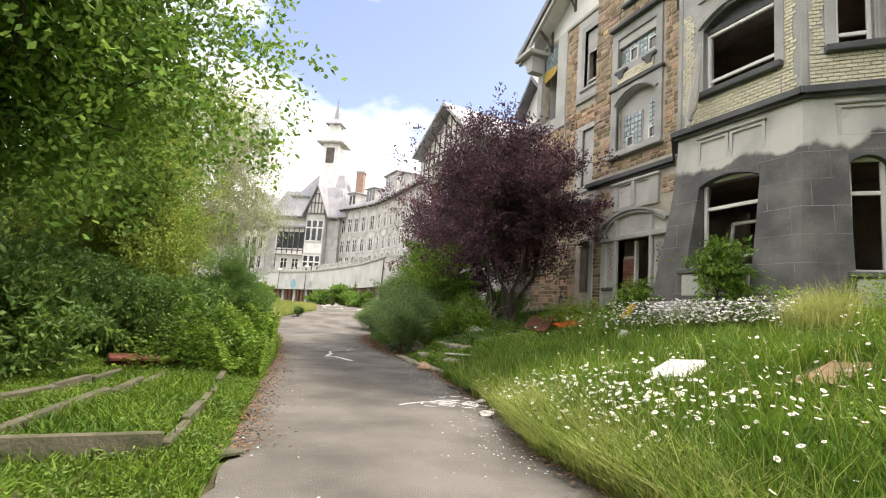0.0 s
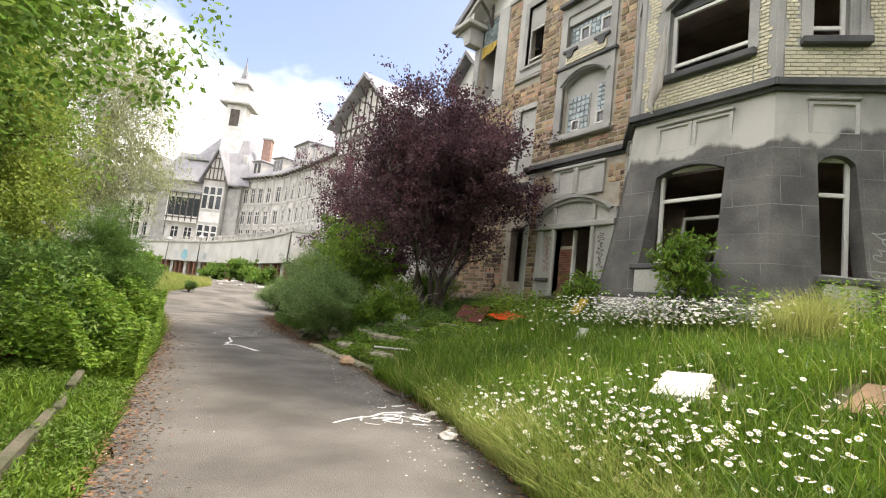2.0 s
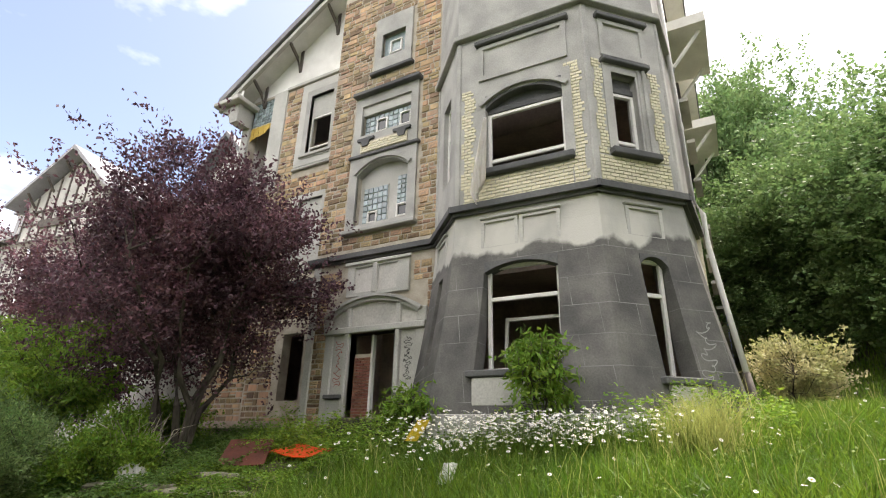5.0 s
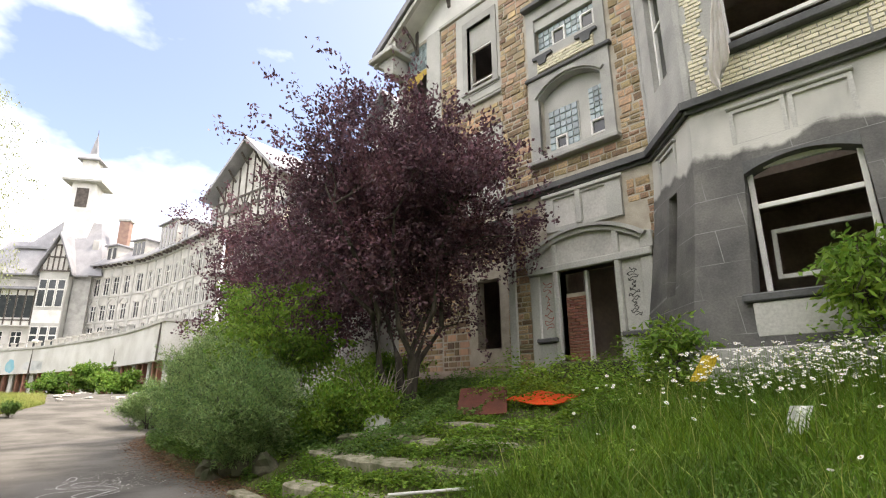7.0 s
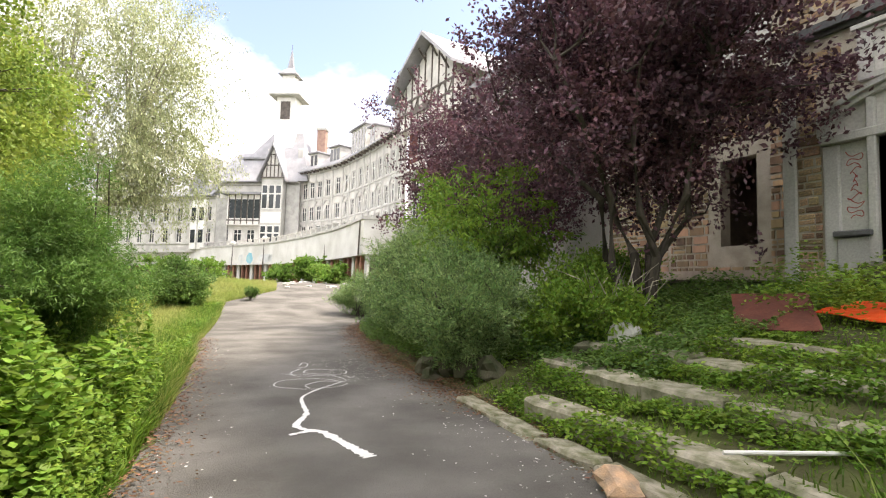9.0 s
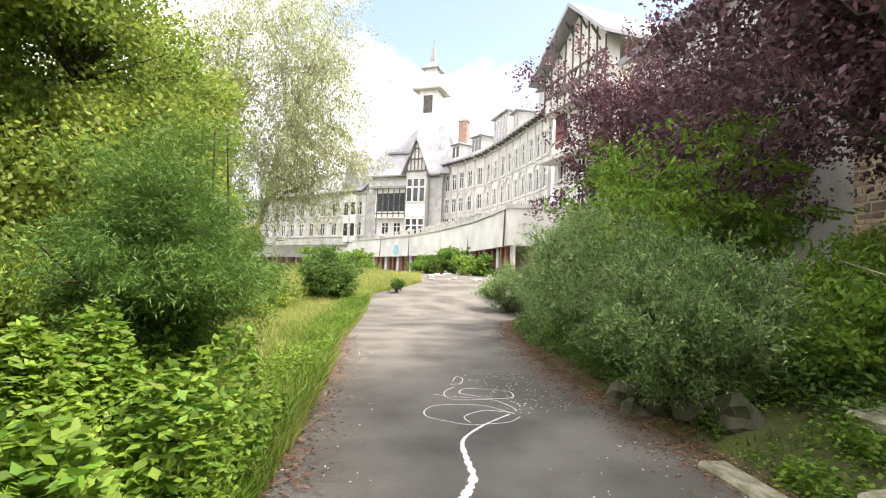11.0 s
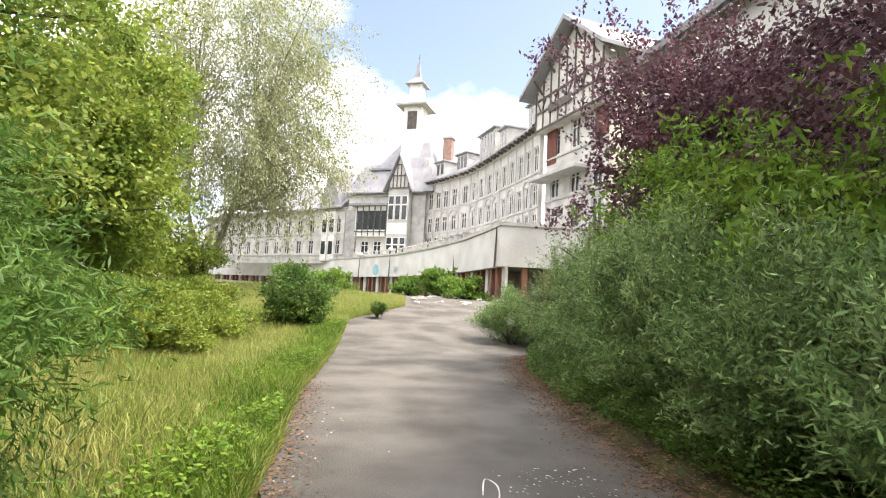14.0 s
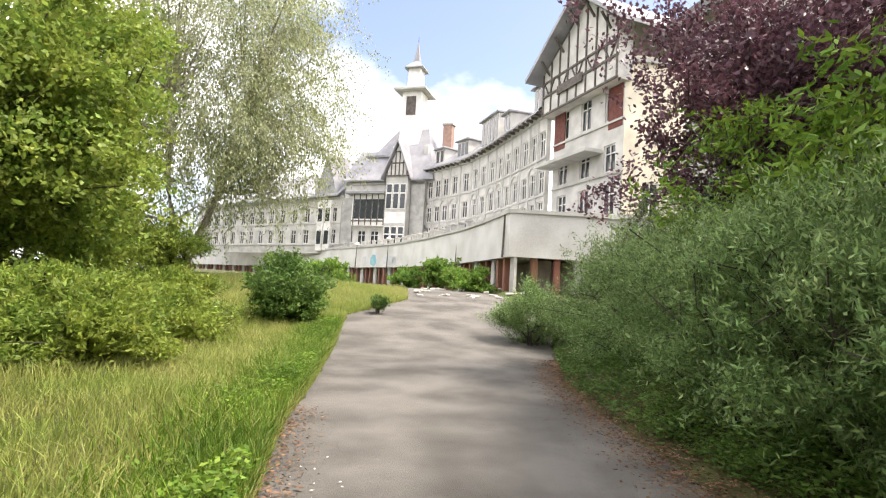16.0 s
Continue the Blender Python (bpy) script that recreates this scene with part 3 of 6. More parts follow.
far_wall((-22.0, 124.0), (-6.0, 105.0), 5.8, 14.5, [(7.3, 2.2, 1.2), (10.6, 2.2, 1.2)], 9, M["old_plaster"])

roof = bmesh.new()


def roof_strip(bm, outer, z0, inset, z1, closed=False):
    """A sloping roof from the eaves line up and back."""
    inner_pts = []
    for i, p in enumerate(outer):
        a, b = Vector(outer[max(i - 1, 0)]), Vector(outer[min(i + 1, len(outer) - 1)])
        u = (b - a).normalized()
        inner_pts.append(Vector(p) + Vector((-u.y, u.x)) * inset)
    lo = [bm.verts.new((*p, z0)) for p in outer]
    hi = [bm.verts.new((*p, z1)) for p in inner_pts]
    under = [bm.verts.new((*p, z0 - 0.2)) for p in outer]
    for i in range(len(outer) - 1):
        bm.faces.new((lo[i], lo[i + 1], hi[i + 1], hi[i]))
        bm.faces.new((under[i + 1], under[i], hi[i], hi[i + 1]))
        bm.faces.new((under[i], under[i + 1], lo[i + 1], lo[i]))


def out_line(points, d):
    res = []
    for i, p in enumerate(points):
        a, b = Vector(points[max(i - 1, 0)]), Vector(points[min(i + 1, len(points) - 1)])
        u = (b - a).normalized()
        res.append(tuple(Vector(p) + Vector((u.y, -u.x)) * d))
    return res


roof_strip(roof, out_line(FRONT[:0:-1], 0.9), EAVE, 5.0, 21.8)
roof_strip(roof, out_line(PAV[2:0:-1], 0.9), 16.5, 5.0, 22.0)
roof_strip(roof, out_line(PAV[:2:-1], 0.9), 14.5, 6.0, 19.5)
part("roof", roof, M["pale_slate"], far_house, "pale grey slate roof")

# terrace in front of it
TERR = [(22.0, 43.6), (17.2, 43.9), (14.1, 44.6), (12.4, 45.0), (12.6, 50.0), (12.6, 55.3), (11.7, 65.0), (10.0, 75.0), (6.8, 84.5), (1.0, 98.0), (-9.4, 115.0), (-24.0, 136.0), (-40, 155)]
bm = bmesh.new()
for z0, z1, d0 in ((3.75, 6.3, 0.0),):
    a0 = [bm.verts.new((*p, z0)) for p in TERR]
    a1 = [bm.verts.new((*p, z1)) for p in TERR]
    b1 = [bm.verts.new((p[0], p[1], z1)) for p in out_line(TERR, 11.0)]
    b0 = [bm.verts.new((p[0], p[1], z0)) for p in out_line(TERR, 11.0)]
    for i in range(len(TERR) - 1):
        bm.faces.new((a0[i], a0[i + 1], a1[i + 1], a1[i]))
        bm.faces.new((a1[i], a1[i + 1], b1[i + 1], b1[i]))
        bm.faces.new((b0[i], b0[i + 1], a0[i + 1], a0[i]))
M["terrace_paint"] = mat("terrace_paint", (0.66, 0.655, 0.63), (0.53, 0.52, 0.49), 0.5, 0.8, 0.15, 15)
terrace = tagged(mesh_ob("terrace", bm, M["terrace_paint"]), "long curved white painted terrace front", "terrace", kind="structure")

# tower
tower = thing("bell_tower", "slim white tower with a lantern and a pointed spire", "tower", pose(13.6, 91.8, 0, 0, 0, -30))


def tapered(bm, w0, z0, w1, z1):
    vs = [bm.verts.new((sx * w / 2, sy * w / 2, z)) for w, z in ((w0, z0), (w1, z1)) for sx, sy in ((-1, -1), (1, -1), (1, 1), (-1, 1))]
    bm.faces.new(vs[:4][::-1])
    bm.faces.new(vs[4:])
    for i in range(4):
        bm.faces.new((vs[i], vs[(i + 1) % 4], vs[4 + (i + 1) % 4], vs[4 + i]))
    return bm


part("shaft", tapered(bmesh.new(), 3.1, 20.0, 2.9, 30.4), M["white_paint"], tower)
bm = tapered(bmesh.new(), 4.9, 30.4, 4.9, 30.7)
tapered(bm, 4.7, 30.7, 2.2, 31.4)
part("eaves", bm, M["pale_stone"], tower)
part("lantern", tapered(bmesh.new(), 2.0, 31.4, 1.9, 34.1), M["white_paint"], tower)
bm = tapered(bmesh.new(), 3.0, 34.1, 2.9, 34.3)
tapered(bm, 2.8, 34.3, 0.9, 35.4)
tapered(bm, 0.9, 35.4, 0.06, 38.6)
part("spire", bm, M["pale_slate"], tower)


# ---- plants ----
def gz(x, y):
    return float(ground_z(x, y))


def cluster_points(rng, n, radii, shell=0.55, seed=0, boughs=0, tight=1.0, layer=0.62):
    """Twig centres: an uneven ellipsoid of boughs, each a flattened cloud, so that the outline has lobes and gaps."""
    radii = np.asarray(radii)
    b = boughs or max(10, n // 26)
    d = rng.normal(size=(b, 3))
    d /= np.linalg.norm(d, axis=1, keepdims=True)
    r = shell + (1 - shell) * rng.uniform(0, 1, b) ** 0.7
    k = np.array([0.92 + 0.5 * noise.noise(Vector(v * 2.1) + Vector((seed * 3.7, 0, 0))) for v in d])
    k = np.minimum(k, 1.08)
    cen = d * (r * k)[:, None] * radii * 0.9
    pick = rng.integers(0, b, n)
    size = rng.uniform(0.13, 0.30, b) * tight
    return cen[pick] + np.clip(rng.normal(size=(n, 3)), -1.9, 1.9) * size[pick][:, None] * radii * np.array([1, 1, layer])


def tree(name, label, base, crown, radii, leaf, count, size, clusters=160, spread=0.5, trunk=0.16, stems=1, bark="bark", seed=1, droop=0.0, shell=0.45, group="", twigs=True, flat=1.0, twig=0.5, rise=0.5, boughs=0, tight=1.0, layer=0.62):
    """A plant: stems, limbs to its boughs, and a crown of leaves set along many short twigs."""
    rng = np.random.default_rng(seed)
    t = thing(name, label, "shrub" if "shrub" in name or "bush" in name or "sapling" in name else "tree", pose(*base), group)
    cen = np.asarray(crown) - np.asarray(base)
    per = 26
    clusters = max(40, count // per)
    pts = cluster_points(rng, clusters, radii, shell, seed, boughs, tight, layer) + cen
    pts[:, 2] = np.maximum(pts[:, 2], 0.12)
    bm = bmesh.new()
    forks = []
    for s in range(stems):
        a = s * math.tau / max(stems, 1) + rng.uniform(0, 1)
        lean = Vector((math.cos(a), math.sin(a), 0)) * (0.25 * stems ** 0.5 if stems > 1 else 0.05)
        top = Vector(cen) * 0.9 + lean * float(radii[0]) * 0.8
        path = [Vector((math.cos(a) * 0.12 * (stems > 1), math.sin(a) * 0.12 * (stems > 1), -0.2))]
        for k in (0.25, 0.5, 0.75, 1.0):
            path.append(top * k + Vector(rng.normal(size=3) * 0.06 * float(radii[0])))
        tube(bm, path, [trunk, trunk * 0.8, trunk * 0.62, trunk * 0.42, trunk * 0.2], 8)
        forks += path[1:]
    part("trunk", bm, M[bark], t)
    bm = bmesh.new()
    for p in pts[:: max(1, clusters // 90)]:
        p = Vector(p)
        f = min(forks, key=lambda v: (v - p).length + (0.5 if v.z > p.z else 0))
        mid = f.lerp(p, 0.5) + Vector(rng.normal(size=3) * 0.12)
        tube(bm, [f, mid, p], [trunk * 0.28, trunk * 0.16, 0.008], 5)
    part("branchwork", bm, M[bark], t)
    out = pts - cen
    way = out / (np.linalg.norm(out, axis=1, keepdims=True) + 1e-6) + rng.normal(size=out.shape) * 0.5
    way[:, 2] += rise - droop
    way /= np.linalg.norm(way, axis=1, keepdims=True)
    idx = np.repeat(np.arange(clusters), per)
    along = rng.uniform(-0.5, 0.5, len(idx)) * twig
    c = pts[idx] + way[idx] * along[:, None] + rng.normal(size=(len(idx), 3)) * spread * 0.22 * np.array([1, 1, flat])
    c[:, 2] = np.maximum(c[:, 2], 0.04)
    quads("crown", leaf_quads(c, size[0], size[1], rng, way[idx] * 0.9, droop, 0.75), M[leaf], t)
    return t




# ---- masonry and joinery of the near building ----
def piece_mesh(name, material, bevel=0.12, rough=0.0, seed=0):
    """A unit stone or brick (1 x 1 x 1, its back at y=0.5), with worn edges."""
    rng = np.random.default_rng(seed)
    bm = bmesh.new()
    k = bevel
    back = [bm.verts.new((x, 0.5, z)) for x, z in ((-0.5, -0.5), (0.5, -0.5), (0.5, 0.5), (-0.5, 0.5))]
    mid = [bm.verts.new((x * (1 - 0.02 * rng.random()), -0.5 + k * 1.2, z)) for x, z in ((-0.5, -0.5), (0.5, -0.5), (0.5, 0.5), (-0.5, 0.5))]
    top = [bm.verts.new((x + rng.normal() * rough, -0.5 + rng.normal() * rough, z + rng.normal() * rough)) for x, z in ((-0.5 + k * 0.5, -0.5 + k), (0.5 - k * 0.5, -0.5 + k), (0.5 - k * 0.5, 0.5 - k), (-0.5 + k * 0.5, 0.5 - k))]
    for a, c in ((back, mid), (mid, top)):
        for i in range(4):
            bm.faces.new((a[i], a[(i + 1) % 4], c[(i + 1) % 4], c[i]))
    bm.faces.new(top)
    bmesh.ops.recalc_face_normals(bm, faces=bm.faces[:])
    me = bpy.data.meshes.new(name)
    bm.to_mesh(me)
    bm.free()
    me.materials.append(material)
    return me


STONES = [piece_mesh("stone", M["rubble"], 0.14, 0.05, k) for k in range(8)]
BRICKS_Y = [piece_mesh("brick", M["glazed_brick"], 0.10, 0.01, k) for k in range(2)]
BRICKS_R = [piece_mesh("brick", M["red_brick"], 0.10, 0.03, k) for k in range(3)]


def lay(parent, wall_m, name, meshes, rects, rng):
    """Pieces (u0, u1, z0, z1, proud, depth) as objects of their own on shared meshes."""
    for u0, u1, z0, z1, proud, depth in rects:
        ob = new(name, meshes[int(rng.integers(len(meshes)))])
        ob.parent = parent
        ob.matrix_local = wall_m @ Matrix.LocRotScale(((u0 + u1) / 2, depth / 2 - proud, (z0 + z1) / 2), Euler((0, float(rng.normal() * (0.03 if name == "stone" else 0.008)), 0)), (u1 - u0, depth, z1 - z0))


def lay_joined(parent, wall_m, name, material, rects, label=""):
    bm = bmesh.new()
    for u0, u1, z0, z1, proud, depth in rects:
        e = 0.012
        a = [bm.verts.new(v) for v in ((u0, depth - proud, z0), (u1, depth - proud, z0), (u1, depth - proud, z1), (u0, depth - proud, z1))]
        c = [bm.verts.new(v) for v in ((u0 + e, -proud, z0 + e), (u1 - e, -proud, z0 + e), (u1 - e, -proud, z1 - e), (u0 + e, -proud, z1 - e))]
        for i in range(4):
            bm.faces.new((a[i], a[(i + 1) % 4], c[(i + 1) % 4], c[i]))
        bm.faces.new(c)
    ob = part(name, bm, material, parent, label)
    ob.matrix_local = wall_m
    return tagged(ob, kind="stuff")


def rubble_rects(u0, u1, z0, z1, keepout, rng):
    """Roughly coursed stones that stop at the dressed surrounds."""
    out = []
    z = z0
    while z < z1:
        h = rng.uniform(0.11, 0.23)
        u = u0 + rng.uniform(-0.2, 0)
        while u < u1:
            w = rng.uniform(0.11, 0.44) * (1.2 if h > 0.18 else 0.9)
            spans = [(max(u, u0), min(u + w, u1))]
            for a, b, c, d in keepout:
                if c < z + h and d > z:
                    spans = [s for p, q in spans for s in ((p, min(q, a)), (max(p, b), q))]
            for p, q in spans:
                if q - p > 0.07:
                    split = rng.random() < 0.25 and h > 0.19
                    zs = [(z, z + h * 0.5), (z + h * 0.5, z + h)] if split else [(z, z + h)]
                    for za, zb in zs:
                        g = rng.uniform(0.006, 0.018, 4)
                        out.append((p + g[0], q - g[1], za + g[2], min(zb, z1) - g[3], rng.uniform(0.008, 0.03), 0.12))
            u += w
        z += h
    return [r for r in out if r[3] - r[2] > 0.05]


def brick_rects(u0, u1, z0, z1, bw, bh, proud=0.02, joint=0.012):
    out, row, z = [], 0, z0
    while z + bh * 0.6 < z1:
        u = u0 - (bw / 2 if row % 2 else 0)
        while u < u1 - 0.02:
            a, b = max(u, u0), min(u + bw, u1)
            if b - a > 0.04:
                out.append((a + joint / 2, b - joint / 2, z + joint / 2, min(z + bh, z1) - joint / 2, proud, 0.06))
            u += bw
        z += bh
        row += 1
    return out


def toothed(rects, u0, u1):
    """Keeps the bricks of a strip whose edges step in and out every five courses."""
    w, out = u1 - u0, []
    for r in rects:
        k = int((r[2] - 6.3) / 0.39) % 2
        lo, hi = u0 + w * (0.0 if k else 0.2), u1 - w * (0.2 if k else 0.0)
        a, b = max(r[0], lo), min(r[1], hi)
        if b - a > 0.05:
            out.append((a, b, *r[2:]))
    return out


def sash(name, m, u0, u1, z0, z1, depth=0.14, bar=0.07, bars=(), label="white-painted broken window frame", parent=None):
    """A window frame with cross bars at the given heights."""
    rows = [(u0, depth, z0, u0 + bar, depth + 0.08, z1), (u1 - bar, depth, z0, u1, depth + 0.08, z1), (u0 + bar, depth, z0, u1 - bar, depth + 0.08, z0 + bar), (u0 + bar, depth, z1 - bar, u1 - bar, depth + 0.08, z1)]
    rows += [(u0 + bar, depth + 0.01, z, u1 - bar, depth + 0.07, z + bar) for z in bars]
    return near_part(name, bevelled(boxes(*rows), 0.008), M["white_paint"], m, label, parent)


def surround(m, u0, u1, z0, z1, hole, proud=0.07, material="grey_stone", name="window_surround"):
    ob = near_part(name, wall_bm(u0, u1, z0, z1, proud + 0.05, [hole] if hole else []), M[material], m @ pose(0, -proud, 0))
    return ob


def ledge(m, u0, u1, z, h=0.12, out=0.16, name="sill", material="grey_stone"):
    bm = bmesh.new()
    prism(bm, [(u0, z), (u1, z), (u1, z + h), (u0, z + h)], -out, 0.08)
    return near_part(name, bevelled(bm, 0.02), M[material], m)


rng = np.random.default_rng(5)
# door: posts, niches, transom, arched head, twin panel
bm = bmesh.new()
prism(bm, [(0.78, 4.2), (3.62, 4.2)] + arc(0.78, 3.62, 4.46, 4.92)[::-1], -0.02, 0.2)
near_part("tympanum", bm, M["old_plaster"], DM, "smooth grey plaster panels under the arch")
bm = bmesh.new()
arch_band(bm, 0.82, 3.58, 4.46, 4.88, 0.09, -0.12, 0.05)
near_part("door_arch", bm, M["pale_stone"], DM)
bm = bmesh.new()
arch_band(bm, 0.72, 3.68, 4.5, 4.975, 0.07, -0.2, 0.05)
near_part("door_arch", bm, M["grey_stone"], DM)
for u0, u1 in ((0.6, 0.84), (3.56, 3.84)):
    near_part("springer", bevelled(boxes((u0, -0.1, 4.24, u1, 0.2, 4.6)), 0.02), M["pale_stone"], DM)
for u0, u1, z0, z1, out in ((0.68, 0.94, 1.7, 4.07, 0.07), (1.37, 1.5, 2.05, 4.74, 0.12), (2.95, 3.08, 2.05, 4.78, 0.12), (3.52, 3.78, 1.7, 4.07, 0.07)):
    near_part("door_post", bevelled(boxes((u0, -out, z0, u1, 0.3, z1)), 0.02), M["pale_stone"], DM)
for u0, u1 in ((0.94, 1.36), (3.09, 3.52)):
    near_part("niche_panel", boxes((u0, -0.012, 2.58, u1, 0.06, 4.07)), M["pale_stone"], DM, "smooth stone side panel with scrawled paint")
    near_part("niche_plinth", bevelled(boxes((u0 - 0.05, -0.10, 1.7, u1 + 0.04, 0.05, 2.48)), 0.02), M["grey_stone"], DM)
    ledge(DM, u0 - 0.08, u1 + 0.08, 2.49, 0.1, 0.18, "niche_sill", "dark_render")
near_part("transom", bevelled(boxes((0.66, -0.14, 4.08, 3.8, 0.3, 4.24)), 0.02), M["pale_stone"], DM)
near_part("twin_panel", wall_bm(1.27, 3.27, 5.05, 5.98, 0.1, [(1.5, 2.13, 5.14, 5.84), (2.28, 2.9, 5.14, 5.84)]), M["pale_stone"], DM @ pose(0, -0.09, 0))
near_part("twin_panel_back", boxes((1.5, -0.04, 5.14, 2.9, 0.02, 5.84)), M["old_plaster"], DM)
near_part("mullion", bevelled(boxes((2.13, -0.14, 5.1, 2.28, -0.092, 5.9)), 0.015), M["pale_stone"], DM)
near_part("label_mould", bevelled(boxes((1.2, -0.15, 5.9, 3.34, -0.092, 5.99)), 0.015), M["pale_stone"], DM)
infill = near_part("brick_infill", boxes((1.5, 0.24, 2.05, 2.04, 0.34, 3.6)), M["mortar"], DM, "red brick infill in the doorway")
lay(infill, Matrix(), "brick", BRICKS_R, [(a, b, c, d, -0.2, 0.06) for a, b, c, d, e, f in brick_rects(1.5, 2.04, 2.07, 3.55, 0.21, 0.072)], rng)
near_part("door_frame", bevelled(boxes((2.05, 0.16, 2.05, 2.12, 0.3, 4.06), (2.88, 0.16, 2.05, 2.945, 0.3, 4.06)), 0.01), M["white_paint"], DM)
for k, (a, b, z) in enumerate(((1.3, 3.15, 1.9), (1.15, 3.3, 1.72))):
    near_part("door_step", bevelled(boxes((a, -0.36 - 0.34 * k, z - 0.3, b, 0.02 - 0.34 * k, z + 0.12 - 0.0)), 0.025), M["kerb"], DM)
near_part("door_room", boxes((0.5, 2.8, 1.6, 4.0, 2.9, 5.0), (0.4, 0.4, 1.6, 0.5, 2.8, 5.0)), M["dark_room"], DM)

# glass-block window, brick panel and the windows above it
surround(DM, 0.98, 3.32, 6.95, 9.24, (1.25, 3.05, 7.1, 9.05))
bm = bmesh.new()
arch_fill(bm, 1.25, 3.05, 8.66, 9.03, 9.06, -0.068, 0.3)
near_part("arch", bm, M["grey_stone"], DM)
bm = bmesh.new()
arch_band(bm, 1.2, 3.1, 8.68, 9.07, 0.08, -0.13, -0.05)
near_part("hood_mould", bm, M["grey_stone"], DM)
near_part("infill_panel", boxes((1.25, 0.2, 7.1, 3.05, 0.26, 9.05)), M["pale_stone"], DM)
M["glass_block"] = mat("glass_block", (0.30, 0.37, 0.385), (0.21, 0.265, 0.28), 6, 0.12, 0.1, 18, spread=0.35, coords="Generated", spec=0.6)
BLOCKS = [piece_mesh("glass_block", M["glass_block"], 0.12, 0.0, k) for k in range(2)]
panel_a = near_part("block_panel", boxes((1.4, 0.17, 7.2, 2.28, 0.198, 8.32)), M["pale_stone"], DM)
lay(panel_a, Matrix(), "glass_block", BLOCKS, [(1.42 + 0.171 * i, 1.42 + 0.171 * i + 0.15, 7.22 + 0.182 * j, 7.22 + 0.182 * j + 0.16, -0.14, 0.05) for i in range(5) for j in range(6) if not (1 <= i <= 2 and j < 2)], rng)
panel_b = near_part("block_panel", boxes((2.58, 0.17, 7.2, 3.03, 0.198, 8.5)), M["pale_stone"], DM)
lay(panel_b, Matrix(), "glass_block", BLOCKS, [(2.6 + 0.142 * i, 2.6 + 0.142 * i + 0.125, 7.62 + 0.145 * j, 7.62 + 0.145 * j + 0.125, -0.14, 0.05) for i in range(3) for j in range(6)], rng)
for u0, u1, z0, z1 in ((1.6, 1.95, 7.18, 7.54), (2.6, 3.02, 7.2, 7.6)):
    fr = sash("small_window", DM, u0, u1, z0, z1, 0.1, 0.05, (), "small white window in the blocks")
    near_part("pane", boxes((u0 + 0.05, 0.16, z0 + 0.05, u1 - 0.05, 0.165, z1 - 0.05)), M["glass"], Matrix(), "", fr)
ledge(DM, 0.9, 3.4, 6.84, 0.12, 0.2)
surround(DM, 1.0, 3.3, 9.32, 11.38, (1.25, 3.05, 10.0, 11.05))
ledge(DM, 0.9, 3.4, 9.24, 0.1, 0.14, "drip_mould", "dark_render")
ledge(DM, 0.95, 3.4, 11.38, 0.13, 0.25, "hood", "dark_render")
near_part("block_backing", boxes((1.25, 0.16, 10.0, 3.05, 0.22, 11.05)), M["pale_stone"], DM)
upper_blocks = near_part("block_panel", boxes((1.27, 0.12, 10.02, 3.03, 0.156, 10.72)), M["pale_stone"], DM)
lay(upper_blocks, Matrix(), "glass_block", BLOCKS, [(1.3 + 0.172 * i, 1.3 + 0.172 * i + 0.15, 10.04 + 0.17 * j, 10.04 + 0.17 * j + 0.15, -0.09, 0.05) for i in range(10) for j in range(4)], rng)
near_part("head_beam", boxes((1.25, 0.0, 10.74, 3.05, 0.16, 11.05)), M["pale_stone"], DM)
for u0, u1 in ((1.75, 2.15), (2.6, 3.0)):
    fr = sash("small_window", DM, u0, u1, 10.06, 10.52, 0.03, 0.05, (), "small white window in the blocks")
    near_part("pane", boxes((u0 + 0.05, 0.08, 10.11, u1 - 0.05, 0.085, 10.47)), M["glass"], Matrix(), "", fr)
brickpan = near_part("brick_panel", boxes((1.3, -0.085, 9.38, 3.0, -0.06, 9.76)), M["mortar"], DM)
lay(brickpan, Matrix(), "brick", BRICKS_Y, [(a, b, c, d, 0.115, 0.04) for a, b, c, d, e, f in brick_rects(1.32, 2.98, 9.39, 9.72, 0.2, 0.078)], rng)
for u in (1.5, 2.8):
    near_part("scalloped_moulding", prism(bmesh.new(), [(u - 0.3, 9.78), (u - 0.16, 9.76), (u - 0.1, 9.58), (u + 0.1, 9.58), (u + 0.16, 9.76), (u + 0.3, 9.78), (u + 0.3, 9.86), (u - 0.3, 9.86)], -0.15, -0.07), M["dark_render"], DM)
surround(DM, 1.55, 2.95, 12.2, 14.3, (1.8, 2.7, 12.7, 13.6))
near_part("block_panel", boxes((1.8, 0.1, 12.7, 2.7, 0.2, 13.6)), M["glass_block"], DM)
sash("small_window", DM, 2.05, 2.5, 12.85, 13.35, 0.03, 0.05)
ledge(DM, 1.45, 3.05, 12.08, 0.12, 0.16, "sill", "dark_render")

KEEP = [(0.64, 3.8, 0, 5.15), (1.03, 3.37, 5.1, 6.28), (0, 4, 6.02, 6.28), (0.9, 3.4, 6.8, 11.55), (1.45, 3.05, 12.05, 14.3), (0, 0.22, 0, 6.1)]
rects = rubble_rects(0.0, 3.98, 1.5, 15.8, KEEP, rng)
nearest = [r for r in rects if r[2] < 9.6][:300]
lay(door_wall, Matrix(), "stone", STONES, nearest, rng)
lay_joined(near_house, DM, "stonework", M["rubble"], [r for r in rects if r not in nearest], "brown rubble stonework")
near_part("corner_stone", bevelled(boxes((-0.03, -0.05, 1.0, 0.21, 0.3, 6.04)), 0.02), M["pale_stone"], DM)
